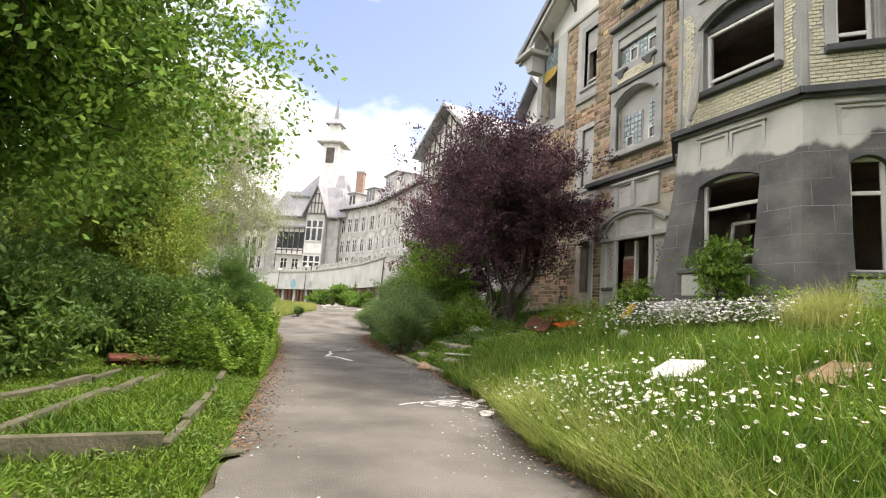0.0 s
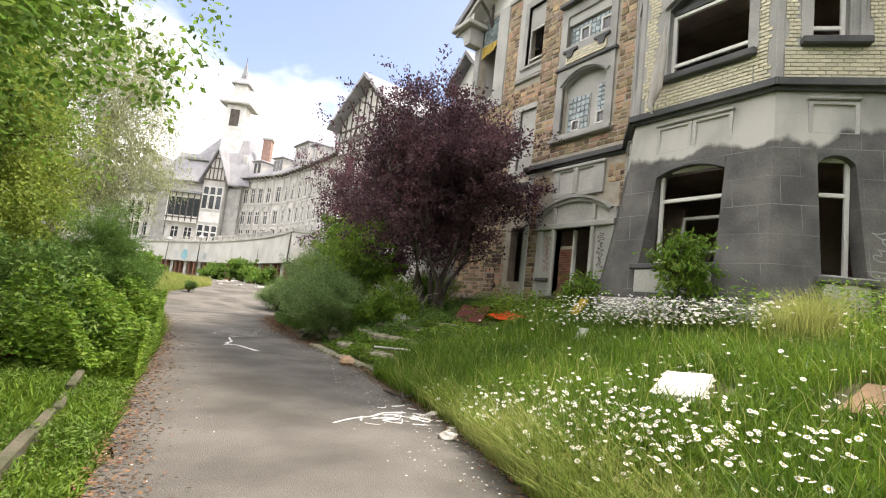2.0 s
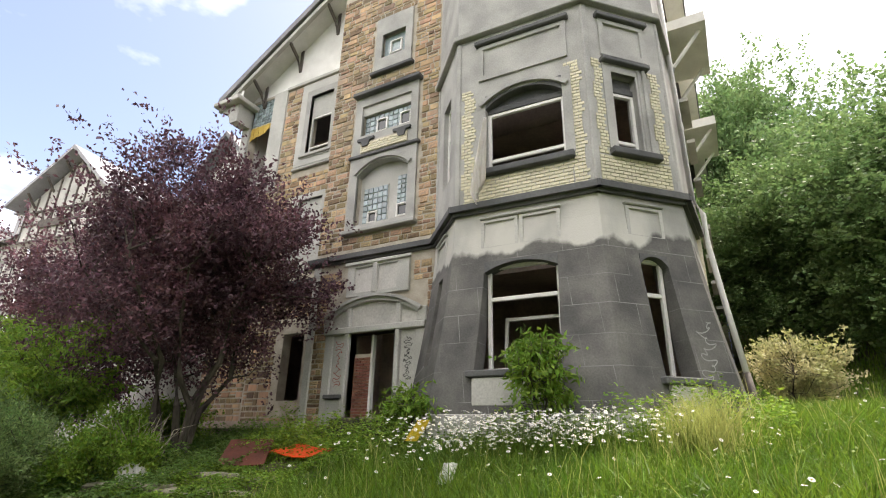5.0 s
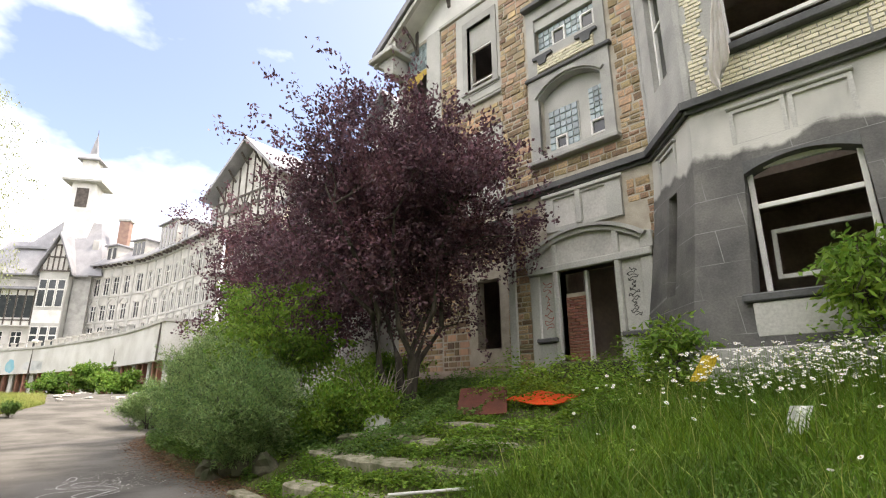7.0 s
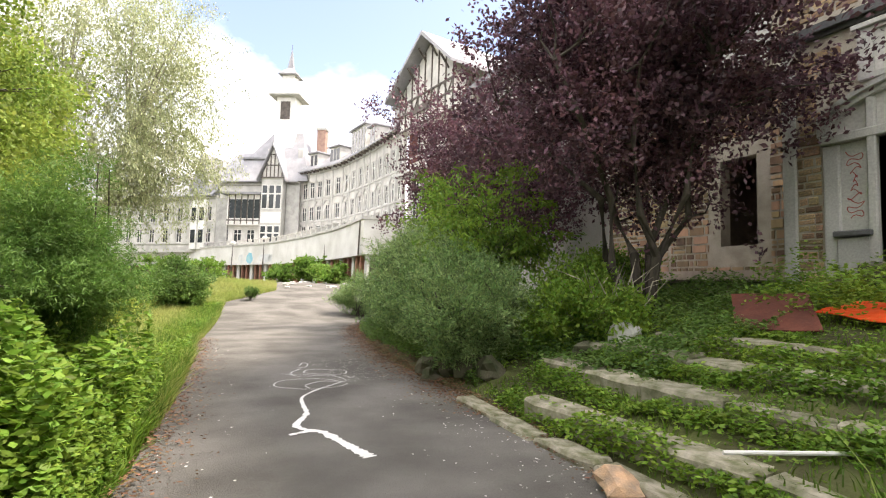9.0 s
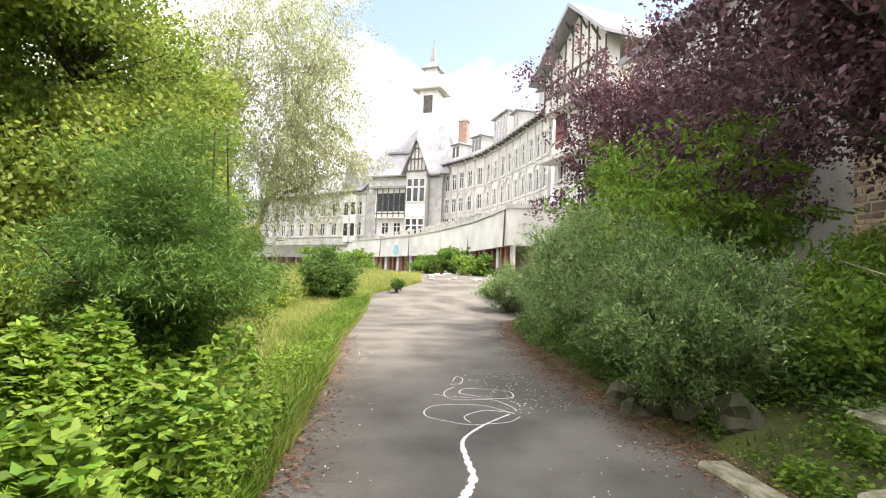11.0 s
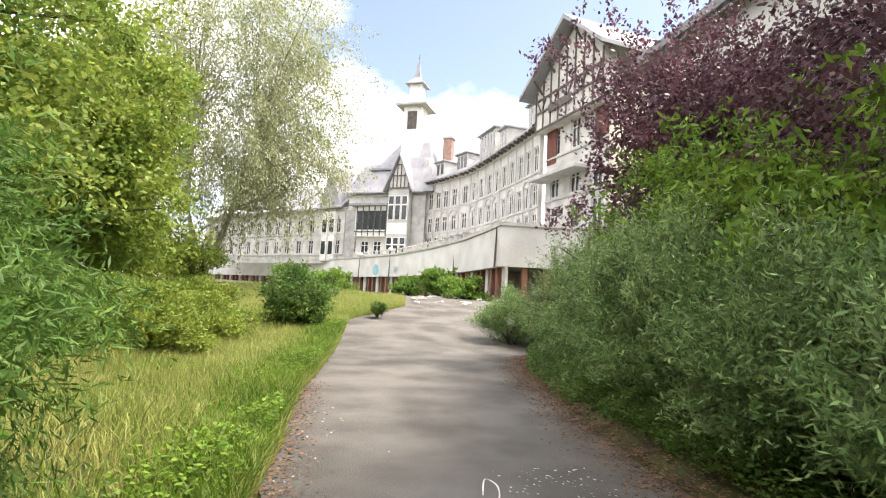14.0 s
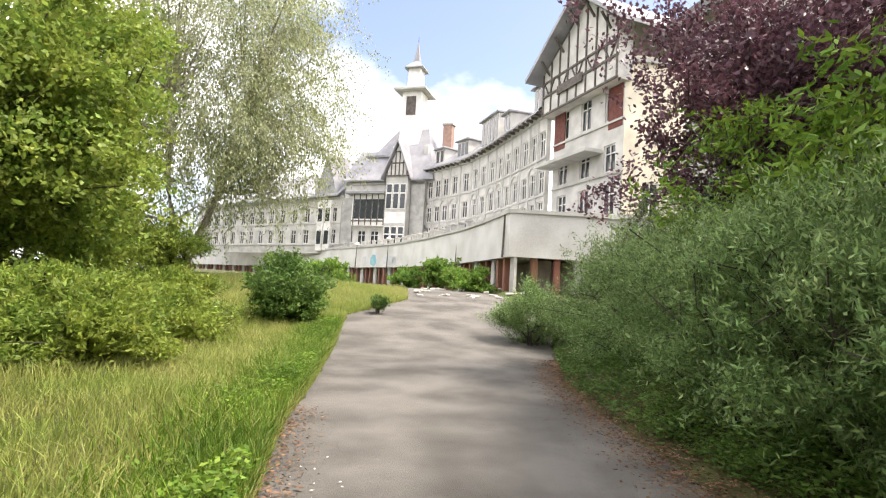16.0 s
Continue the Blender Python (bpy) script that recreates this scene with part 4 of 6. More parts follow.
wing_keep = [(3.05, 5.15, 10.3, 14.2), (3.05, 5.15, 6.5, 9.4), (3.4, 4.9, 2.3, 5.0), (0, 7, 6.02, 6.28)]
lay_joined(near_house, WM, "stonework", M["rubble"], rubble_rects(2.25, 6.0, 2.0, 14.22, wing_keep, rng), "brown rubble stonework")
lay_joined(near_house, WM, "stonework", M["rubble"], rubble_rects(0, 2.2, 2.0, 9.9, [(0, 7, 6.02, 6.28)], rng), "brown rubble stonework")

# wing: tall window with a blind panel, glazed loggia with a torn yellow blind
surround(WM, 3.08, 5.12, 10.6, 14.12, (3.62, 4.72, 11.05, 13.5), 0.07, "pale_stone")
surround(WM, 3.4, 4.94, 10.85, 13.75, (3.62, 4.72, 11.05, 13.5), 0.1, "grey_stone", "inner_surround")
near_part("blind_panel", boxes((3.62, 0.05, 12.62, 4.72, 0.12, 13.5)), M["pale_stone"], WM)
sash("window", WM, 3.62, 4.72, 11.05, 12.62, 0.06, 0.07, (11.3,))
ledge(WM, 3.35, 5.0, 10.9, 0.12)
ledge(WM, 3.05, 5.15, 10.45, 0.1, 0.12, "label_mould")
surround(WM, 3.3, 5.0, 6.6, 9.4, (3.62, 4.72, 6.8, 9.2), 0.07, "pale_stone")
near_part("blind_panel", boxes((3.62, 0.05, 6.8, 4.72, 0.12, 9.2)), M["pale_stone"], WM)
near_part("loggia_pier", bevelled(boxes((1.48, -0.06, 9.9, 2.22, 0.3, 14.33)), 0.02), M["pale_stone"], WM)
near_part("loggia_post", bevelled(boxes((-0.12, -0.1, 9.9, 0.28, 0.3, 14.33)), 0.02), M["grey_stone"], WM)
near_part("loggia_band", boxes((0.3, -0.04, 9.9, 1.46, 0.3, 10.48)), M["grey_stone"], WM)
lattice = near_part("lattice", boxes((0.3, 0.06, 13.1, 1.46, 0.1, 14.3)), M["pale_stone"], WM)
lay(lattice, Matrix(), "glass_block", BLOCKS, [(0.33 + 0.16 * i, 0.33 + 0.16 * i + 0.14, 13.16 + 0.16 * j, 13.16 + 0.16 * j + 0.14, -0.03, 0.05) for i in range(7) for j in range(7)], rng)
M["yellow_cloth"] = mat("yellow_cloth", (0.55, 0.40, 0.10), (0.45, 0.30, 0.07), 3, 0.9, 0.2, 30)
bm = bmesh.new()
for k in range(8):
    a, c = 0.31 + 0.143 * k, 0.31 + 0.143 * (k + 1)
    la, lc = 12.5 + 0.045 * k + 0.04 * math.sin(k), 12.5 + 0.045 * (k + 1) + 0.04 * math.sin(k + 1)
    prism(bm, [(a, la), (c, lc), (c, 13.08), (a, 13.08)], 0.02 + 0.02 * (k % 2), 0.04 + 0.02 * (k % 2))
near_part("roller_blind", bm, M["yellow_cloth"], WM, "torn yellow roller blind")

# gable: eaves, brackets, kneeler
RAKE = lambda u: 14.46 + u * 0.62
for u in (0.9, 2.7, 4.5):
    bm = bmesh.new()
    z = RAKE(u)
    prism(bm, [(u - 0.06, z - 1.15), (u + 0.06, z - 1.15), (u + 0.06, z - 0.1), (u - 0.06, z - 0.1)], -0.06, 0.02)
    tube(bm, [(u, -0.02, z - 1.1), (u, -0.3, z - 0.6), (u, -0.8, z - 0.2)], [0.07, 0.07, 0.07], 6)
    near_part("bracket", bm, M["timber"], WM)
for d, h, mt, y0, y1 in ((-0.02, 0.3, "slate", -0.98, -0.9), (-0.3, 0.16, "pale_stone", -0.88, -0.72), (-0.16, 0.1, "white_paint", -0.86, 0.0)):
    bm = bmesh.new()
    prism(bm, [(-0.78, RAKE(-0.78) + d), (6.0, RAKE(6.0) + d), (6.0, RAKE(6.0) + d + h), (-0.78, RAKE(-0.78) + d + h)], y0, y1)
    near_part("barge_board" if mt == "slate" else "soffit", bm, M[mt], WM)
near_part("kneeler", bevelled(boxes((-0.95, -1.05, 13.86, 0.55, 0.25, 14.06)), 0.03), M["pale_stone"], WM, "flat stone kneeler under the eaves")
bm = bmesh.new()
prism(bm, [(-0.8, 13.85), (0.3, 13.85), (0.3, 13.05), (-0.12, 13.05), (-0.3, 13.5)], -0.75, 0.2)
near_part("eaves_cove", bm, M["grey_stone"], WM)
near_part("eaves_light", boxes((0.0, -0.78, 14.12, 0.16, -0.74, 14.4), (0.24, -0.78, 14.12, 0.44, -0.74, 14.4)), M["white_paint"], WM)

# bay: glazed brick strips, windows, hoods
B1, B2, B3, B4 = (w[1] for w in bay_walls)
b2w, b3w = bay_walls[1][0], bay_walls[2][0]
strips2 = toothed(brick_rects(0.12, 0.5, 6.3, 9.3, 0.17, 0.078), 0.12, 0.5) + toothed(brick_rects(2.6, 3.0, 6.3, 9.3, 0.17, 0.078), 2.6, 3.0) + brick_rects(0.46, 2.66, 6.3, 6.86, 0.2, 0.078)
lay(b2w, Matrix(), "brick", BRICKS_Y, strips2, rng)
lay(b3w, Matrix(), "brick", BRICKS_Y, toothed(brick_rects(0.12, 0.4, 6.95, 9.3, 0.13, 0.078), 0.12, 0.4) + toothed(brick_rects(1.54, 1.86, 6.95, 9.25, 0.13, 0.078), 1.54, 1.86) + brick_rects(0.12, 1.82, 6.3, 6.94, 0.2, 0.078), rng)
for m, a, b, z0, z1 in ((B2, 0.75, 2.55, 7.05, 8.95), (B3, 0.58, 1.2, 7.1, 9.0)):
    sash("window", m, a, b, z0, z1 - 0.42, 0.12, 0.075, (z0 + 0.24,))
    near_part("roller_box", bevelled(boxes((a, 0.1, z1 - 0.415, b, 0.3, z1 - 0.28), (a, 0.17, z1 - 0.276, b, 0.3, z1)), 0.01), M["dark_render"], m, "grey weathered shutter box")
    ledge(m, a - 0.2, b + (0.18 if m is B2 else 0.36), z0 - 0.16, 0.15, 0.16, "sill", "dark_render")
    surround(m, a - 0.2, b + 0.2, z0, z1 + 0.2, (a, b, z0, z1), 0.04)
bm = bmesh.new()
arch_fill(bm, 0.75, 2.55, 8.6, 8.94, 8.96, -0.04, 0.3)
near_part("arch", bm, M["dark_render"], B2)
bm = bmesh.new()
arch_band(bm, 0.66, 2.64, 8.66, 9.02, 0.07, -0.12, 0.0)
near_part("hood_mould", bm, M["grey_stone"], B2)
sash("window", B1, 0.6, 1.3, 7.3, 9.6, 0.12, 0.07, (8.7,))
near_part("jamb_moulding", bevelled(boxes((1.24, -0.07, 7.1, 1.3, 0.02, 9.18), (1.36, -0.09, 7.1, 1.44, 0.02, 9.18)), 0.01), M["grey_stone"], B3)
ledge(B3, 0.34, 1.55, 9.2, 0.12, 0.16, "hood", "dark_render")
for m, a, b in ((B2, 0.7, 2.6), (B3, 0.5, 1.45)):
    near_part("wall_panel", wall_bm(a - 0.12, b + 0.12, 9.42, 10.4, 0.05, [(a, b, 9.55, 10.3)]), M["grey_stone"], m @ pose(0, -0.05, 0))
    ledge(m, a - 0.2, b + 0.2, 10.42, 0.12, 0.14, "hood", "dark_render")
for m, length in ((B1, 1.91), (B2, 3.10), (B3, 1.98), (B4, 2.1)):
    ledge(m, -0.06, length + 0.06, 10.75, 0.16, 0.14, "string_course", "grey_stone")
    near_part("corner_pier", bevelled(boxes((-0.03, -0.035, 6.28, 0.1, 0.2, 10.7), ), 0.02), M["grey_stone"], m)
for m, spans in ((B2, ((0.7, 1.38), (1.56, 2.26))), (B3, ((0.62, 1.32),)), (B1, ((0.5, 1.2),))):
    for a, b in spans:
        near_part("blind_panel", wall_bm(a - 0.07, b + 0.07, 5.2, 5.86, 0.06, [(a, b, 5.26, 5.8)]), M["pale_stone"], m @ pose(0, -0.055, 0))
        ledge(m, a - 0.1, b + 0.1, 5.87, 0.06, 0.1, "label_mould", "grey_stone")


def foot_frame(i, z):
    """Wall coordinates on face i of the sloping foot at height z."""
    zz = [r[0] for r in RINGS][::-1]
    a = [float(np.interp(z, zz, [r[1][i][c] for r in RINGS][::-1])) for c in (0, 1)]
    b = [float(np.interp(z, zz, [r[1][i + 1][c] for r in RINGS][::-1])) for c in (0, 1)]
    return wall_frame(a, b)


for i, (f0, f1, z0, z1) in enumerate(HOLES[:3]):
    m, length = foot_frame(i, z1)
    a, b = f0 * length, f1 * length
    if i == 0:
        sash("window", m, a, b, z0, z1, 0.2, 0.06)
        continue
    sash("window", m, a, b, z0 + 0.02, z1 - 0.02, 0.16, 0.08, (z1 - 0.75,))
    bm = bmesh.new()
    arch_fill(bm, a, b, z1 - 0.2, z1 - 0.02, z1 + 0.02, -0.02, 0.3)
    near_part("arch", bm, M["dark_render"], m)
    m2, length2 = foot_frame(i, z0)
    ledge(m2, f0 * length2 - 0.12, f1 * length2 + 0.12, z0 - 0.12, 0.12, 0.16, "sill", "dark_render")
    near_part("pale_block", bevelled(boxes((f0 * length2, -0.12, z0 - 0.62, f1 * length2, 0.1, z0 - 0.13)), 0.02), M["pale_stone"], m2)
m, length = foot_frame(1, 4.3)
bm = boxes((0.26 * length, -0.06, 3.25, 0.70 * length, -0.01, 3.32), (0.26 * length, -0.06, 4.05, 0.70 * length, -0.01, 4.12), (0.26 * length, -0.06, 3.32, 0.26 * length + 0.07, -0.01, 4.05), (0.70 * length - 0.07, -0.06, 3.32, 0.70 * length, -0.01, 4.05))
near_part("loose_sash", bm, M["white_paint"], m @ Matrix.Translation((0, 0.12, 0)) @ pose(0, 0, 0, -9, 0, 0) @ Matrix.Translation((0, 0.45, 0)), "tilted white sash hanging open")
for i in (1, 2):
    m, length = foot_frame(i, 2.0)
    ledge(m, -0.05, length + 0.05, 1.5, 0.5, 0.12, "plinth", "grey_stone")
# scrawled paint
M["blue_paint"] = mat("blue_paint", (0.04, 0.07, 0.35), None, 3, 0.5, 0, 30)
M["red_paint"] = mat("red_paint", (0.40, 0.06, 0.05), None, 3, 0.5, 0, 30)
M["black_paint"] = mat("black_paint", (0.03, 0.03, 0.03), None, 3, 0.5, 0, 30)
M["chalk"] = mat("chalk", (0.38, 0.38, 0.37), None, 3, 0.8, 0, 30)


def scrawl(m, pts, material, width, y=-0.016):
    bm = bmesh.new()
    for (a, b), (c, d) in zip(pts, pts[1:]):
        v = Vector((c - a, d - b))
        if v.length < 1e-4:
            continue
        n = Vector((-v.y, v.x)).normalized() * width / 2
        bm.faces.new([bm.verts.new((p[0], y, p[1])) for p in ((a - n.x, b - n.y), (c - n.x, d - n.y), (c + n.x, d + n.y), (a + n.x, b + n.y))])
    return near_part("graffiti", bm, material, m)


def scribble(cx, cz, w, h, turns, seed, n=90):
    r2 = np.random.default_rng(seed)
    a, b, c = r2.uniform(2.0, 4.0), r2.uniform(5, 8), r2.uniform(0, 6)
    return [(cx + w * (0.6 * math.sin(turns * t + c) + 0.4 * math.sin(b * t)), cz + h * (t / 6.28 - 0.5) * 2 + 0.06 * h * math.sin(a * turns * t)) for t in np.linspace(0, 6.28, n)]


scrawl(DM, scribble(1.15, 3.35, 0.13, 0.55, 7, 3), M["red_paint"], 0.014)
scrawl(DM, scribble(3.3, 3.4, 0.13, 0.5, 9, 4), M["black_paint"], 0.016)
m, length = foot_frame(2, 3.2)
scrawl(m @ pose(0, 0, 0, 0, 0, 0), scribble(1.72, 3.1, 0.2, 0.5, 3, 5), M["chalk"], 0.018, -0.14)
m, length = foot_frame(3, 3.6)
scrawl(m, scribble(0.4, 3.5, 0.2, 0.7, 5, 6), M["blue_paint"], 0.04, -0.14)

# rainwater pipe, side eaves
bm = bmesh.new()
tube(bm, [(13.05, 5.03, 16.4), (13.05, 5.03, 6.75), (13.05, 4.86, 6.35), (13.03, 4.86, 5.6), (13.02, 4.74, 4.4), (13.0, 4.57, 2.9)], [0.06] * 6, 8)
part("rainwater_pipe", bm, M["white_paint"], near_house, "white rainwater pipe", True)
bm = bmesh.new()
tube(bm, [(13.0, 4.58, 2.92), (12.98, 4.36, 1.2)], [0.075, 0.075], 8)
part("pipe_foot", bm, M["timber"], near_house, "", True)
for x, z in ((17.0, 13.6), (22.5, 13.2)):
    bm = bmesh.new()
    prism(bm, [(x - 1.4, z), (x + 1.4, z), (x + 1.4, z + 0.35), (x - 1.4, z + 0.35)], 3.9, 5.2)
    for dx in (-1.0, 1.0):
        tube(bm, [(x + dx, 5.0, z - 1.1), (x + dx, 4.1, z)], [0.06, 0.06], 5)
    part("eaves_hood", bm, M["white_paint"], near_house)
for x in (15.5, 18, 21, 25):
    for z in (6.9, 10.9):
        part("sill", boxes((x, 4.75, z, x + 1.6, 5.0, z + 0.12)), M["grey_stone"], near_house)

part("soffit", boxes((11.4, 4.36, 16.48, 34, 4.98, 16.57)), M["white_paint"], near_house, "white boarded soffit")
# hanging curtain
bm = bmesh.new()
rows = []
for k in range(25):
    t = k / 24
    half = 0.03 + 0.19 * t if t < 0.86 else 0.193 * (1.02 - t) / 0.16
    row = []
    for i in range(13):
        s = i / 12 - 0.5
        row.append(bm.verts.new((0.82 - 0.14 * t + 2 * half * s, -0.24 - 0.14 * t + 0.045 * math.sin(s * 17 + 2.2 * t) * (0.4 + t), 8.25 - 2.0 * t + 0.3 * s * t)))
    rows.append(row)
for a, b in zip(rows, rows[1:]):
    for i in range(12):
        bm.faces.new((a[i], a[i + 1], b[i + 1], b[i]))
bmesh.ops.solidify(bm, geom=bm.faces[:], thickness=0.012)
M["cloth"] = mat("cloth", (0.82, 0.80, 0.77), (0.74, 0.71, 0.66), 3, 0.9, 0.2, 30, translucent=0.2)
curtain = mesh_ob("curtain", bm, M["cloth"], True)
curtain.matrix_world = HOUSE @ B2
tagged(curtain, "torn off-white curtain hanging out of the bay window", "curtain")


# ---- details of the far building ----
def far_part(name, bm, material, m=None, label="", parent=None):
    ob = part(name, bm, M[material], parent or far_house, label)
    if m is not None:
        ob.matrix_local = m
    return ob


# timbered gable end
GM, GL = wall_frame((20.6, 57.4), (21.8, 48.6))
UP, ZP = 5.4, 24.6


def gable_top(u):
    return 20.7 + (ZP - 20.7) * (u + 0.6) / (UP + 0.6) if u < UP else ZP - (ZP - 21.1) * (u - UP) / (GL + 0.3 - UP)


gable_f = bmesh.new()
prism(gable_f, [(-0.6, 17.0), (GL + 0.3, 17.0), (GL + 0.3, 21.1), (UP, ZP), (-0.6, 20.7)], -0.9, 0.3)
far_part("gable", gable_f, "old_plaster", GM, "white gable with dark timbers")
for u in np.linspace(-0.5, GL + 0.2, 9):
    far_part("timber", boxes((u - 0.06, -1.0, 17.0, u + 0.06, -0.9, gable_top(u) - 0.1)), "timber", GM)
for z in (17.0, 18.6, 19.8):
    far_part("timber", boxes((-0.55, -1.02, z, GL + 0.35, -0.9, z + 0.16)), "timber", GM)
for k in range(5):
    u = 0.4 + k * (GL - 1.0) / 4
    for s in (-1, 1):
        far_part("brace", tube(bmesh.new(), [(u + s * 0.05, -0.96, 18.7), (u + s * 0.7, -0.96, 19.8)], [0.07, 0.07], 4), "timber", GM)
    far_part("bracket", tube(bmesh.new(), [(u, -0.9, gable_top(u) - 1.0), (u, -1.8, gable_top(u) + 0.1)], [0.1, 0.1], 4), "timber", GM)
bm = bmesh.new()
prism(bm, [(-1.6, 20.15), (UP, 24.8), (GL + 1.6, 20.5), (GL + 1.6, 20.8), (UP, 25.2), (-1.6, 20.5)], -2.2, 11.0)
far_part("roof", bm, "pale_slate", GM, "pale slate roof over the gable")
far_part("balcony", bevelled(boxes((-0.3, -1.6, 12.3, GL * 0.75, 0.0, 12.6)), 0.03), "pale_stone", GM)
far_part("balcony_rail", boxes((1.8, -1.1, 18.2, 5.2, -1.0, 18.9)), "timber", GM)
for u in (0.9, GL - 0.9):
    far_part("brown_panel", boxes((u - 0.75, -0.06, 13.9, u + 0.75, 0.02, 17.0)), "rust", GM)

# arches over the lower windows, dormers, eaves brackets along the curved front
for q, p in zip(FRONT[1:], FRONT[2:]):
    m, length = wall_frame(p, q)
    bays = max(1, round(length / 2.1))
    for i in range(bays):
        u = length * (i + 0.5) / bays
        if i % 2 == 0:
            bm = bmesh.new()
            arch_band(bm, u - 0.75, u + 0.75, 12.6, 13.25, 0.16, -0.14, 0.02)
            far_part("arch", bm, "pale_stone", m)
        far_part("pier", bevelled(boxes((u - length / bays / 2 - 0.16, -0.1, 5.9, u - length / bays / 2 + 0.16, 0.02, 17.4)), 0.02), "pale_stone", m)
        far_part("eaves_bracket", boxes((u - 0.1, -0.85, 17.55, u + 0.1, -0.02, 17.8)), "timber", m)
        far_part("eaves_bracket", boxes((u + 0.85, -0.85, 17.55, u + 1.05, -0.02, 17.8)), "timber", m)


def dormer(p, q, u, w, z0, h):
    m, length = wall_frame(p, q)
    m = m @ pose(u, 0.2, 0)
    d = far_part("dormer", wall_bm(-w / 2, w / 2, z0, z0 + h, 3.0, []), "old_plaster", m)
    far_part("dormer_roof", bevelled(boxes((-w / 2 - 0.3, -0.35, z0 + h, w / 2 + 0.3, 3.2, z0 + h + 0.22)), 0.04), "pale_slate", None, "", d)
    k = max(2, round(w / 0.9))
    for i in range(k):
        c = -w / 2 + w * (i + 0.5) / k
        pane = far_part("pane", boxes((c - 0.3, -0.03, z0 + 0.35, c + 0.3, 0.02, z0 + h - 0.25)), "glass", None, "", d)


SEG = list(zip(FRONT[2:], FRONT[1:]))
dormer(*SEG[2], 4.3, 4.6, 18.5, 3.3)
dormer(*SEG[1], 2.0, 1.8, 18.4, 2.4)
dormer(*SEG[3], 2.4, 2.4, 18.4, 2.3)
dormer(*SEG[4], 2.6, 1.9, 18.4, 2.2)
dormer(*SEG[0], 1.0, 1.8, 18.4, 2.6)

# Chimney brick with distance haze mixed into its colour.
M["hazed_brick"] = mat("hazed_brick", (0.36, 0.24, 0.19), (0.28, 0.18, 0.15), 2, 0.9, 0.2, 20)
# pavilion: bay with white panels, timbered gable, glazed gallery, chimneys
PM, PL = wall_frame((4.4, 93.5), (14.9, 86.6))
bm = bmesh.new()
far_part("quoin", bevelled(boxes((PL - 1.9, -0.25, 5.9, PL + 0.2, 0.0, 16.6)), 0.03), "grey_stone", PM)
far_part("quoin", bevelled(boxes((-0.2, -0.25, 5.9, 1.6, 0.0, 14.0)), 0.03), "grey_stone", PM)
bay = far_part("bay", wall_bm(PL - 5.3, PL - 2.0, 5.9, 16.8, 1.3, []), "pale_stone", PM @ pose(0, -1.3, 0), "white bay window over two storeys")
for z, h in ((6.8, 3.0), (12.2, 3.6)):
    for c in (PL - 4.7, PL - 3.65, PL - 2.6):
        far_part("window_frame", boxes((c - 0.46, -0.06, z, c + 0.46, 0.0, z + h)), "white_paint", None, "", bay)
        far_part("pane", boxes((c - 0.36, -0.09, z + 0.12, c + 0.36, -0.062, z + h * 0.6)), "glass", None, "", bay)
        far_part("pane", boxes((c - 0.36, -0.09, z + h * 0.66, c + 0.36, -0.062, z + h - 0.12)), "glass", None, "", bay)
far_part("panel", boxes((PL - 5.2, -0.05, 10.2, PL - 2.1, 0.0, 11.8)), "white_paint", None, "", bay)
bm = bmesh.new()
prism(bm, [(PL - 5.4, 16.8), (PL - 1.9, 16.8), (PL - 3.65, 21.2)], -1.4, 0.6)
far_part("timber_gable", bm, "old_plaster", PM, "timbered gable over the bay")
for k in range(6):
    u = PL - 5.15 + 0.6 * k
    far_part("timber", boxes((u - 0.07, -1.5, 16.8, u + 0.07, -1.4, 16.9 + 4.2 * (1 - abs(u - PL + 3.65) / 1.8))), "timber", PM)
for z in (16.8, 18.6, 20.2):
    w = 1.75 * (1 - (z - 16.8) / 4.5)
    far_part("timber", boxes((PL - 3.6 - w, -1.52, z, PL - 3.6 + w, -1.4, z + 0.16)), "timber", PM)
bm = bmesh.new()
prism(bm, [(PL - 5.9, 16.3), (PL - 3.65, 21.6), (PL - 1.4, 16.3), (PL - 1.4, 16.65), (PL - 3.65, 22.05), (PL - 5.9, 16.65)], -1.9, 5.0)
far_part("roof", bm, "pale_slate", PM, "steep slate roof over the bay")
gal = far_part("gallery", wall_bm(1.8, PL - 5.6, 9.9, 14.4, 0.8, []), "white_paint", PM @ pose(0, -0.8, 0), "glazed timber gallery")
for k in range(6):
    c = 2.2 + k * 0.97
    far_part("pane", boxes((c, -0.05, 10.9, c + 0.75, -0.004, 13.7)), "glass", None, "", gal)
    far_part("mullion", boxes((c - 0.16, -0.12, 10.0, c - 0.05, -0.004, 14.4)), "timber", None, "", gal)
far_part("rail", boxes((1.8, -0.12, 10.5, PL - 5.6, -0.056, 10.66)), "timber", None, "", gal)
bm = bmesh.new()
prism(bm, [(1.0, 14.4), (PL - 5.3, 14.4), (PL - 5.3, 14.7), (1.0, 14.7)], -1.7, 0.5)
far_part("gallery_roof", bm, "pale_slate", PM)
d = far_part("dormer", wall_bm(3.0, PL - 6.0, 17.5, 20.2, 2.0, []), "old_plaster", PM @ pose(0, 1.2, 0))
for k in range(4):
    far_part("pane", boxes((3.3 + 0.85 * k, -0.04, 17.9, 3.85 + 0.85 * k, -0.004, 19.6)), "glass", None, "", d)
far_part("dormer_roof", boxes((2.6, -0.5, 20.2, PL - 5.6, 2.3, 20.5)), "pale_slate", None, "", d)
bm = bmesh.new()
lo = [bm.verts.new((x, y, 16.5)) for x, y in ((1.0, -0.9), (PL + 1.6, -0.9), (PL + 1.6, 10.0), (1.0, 10.0))]
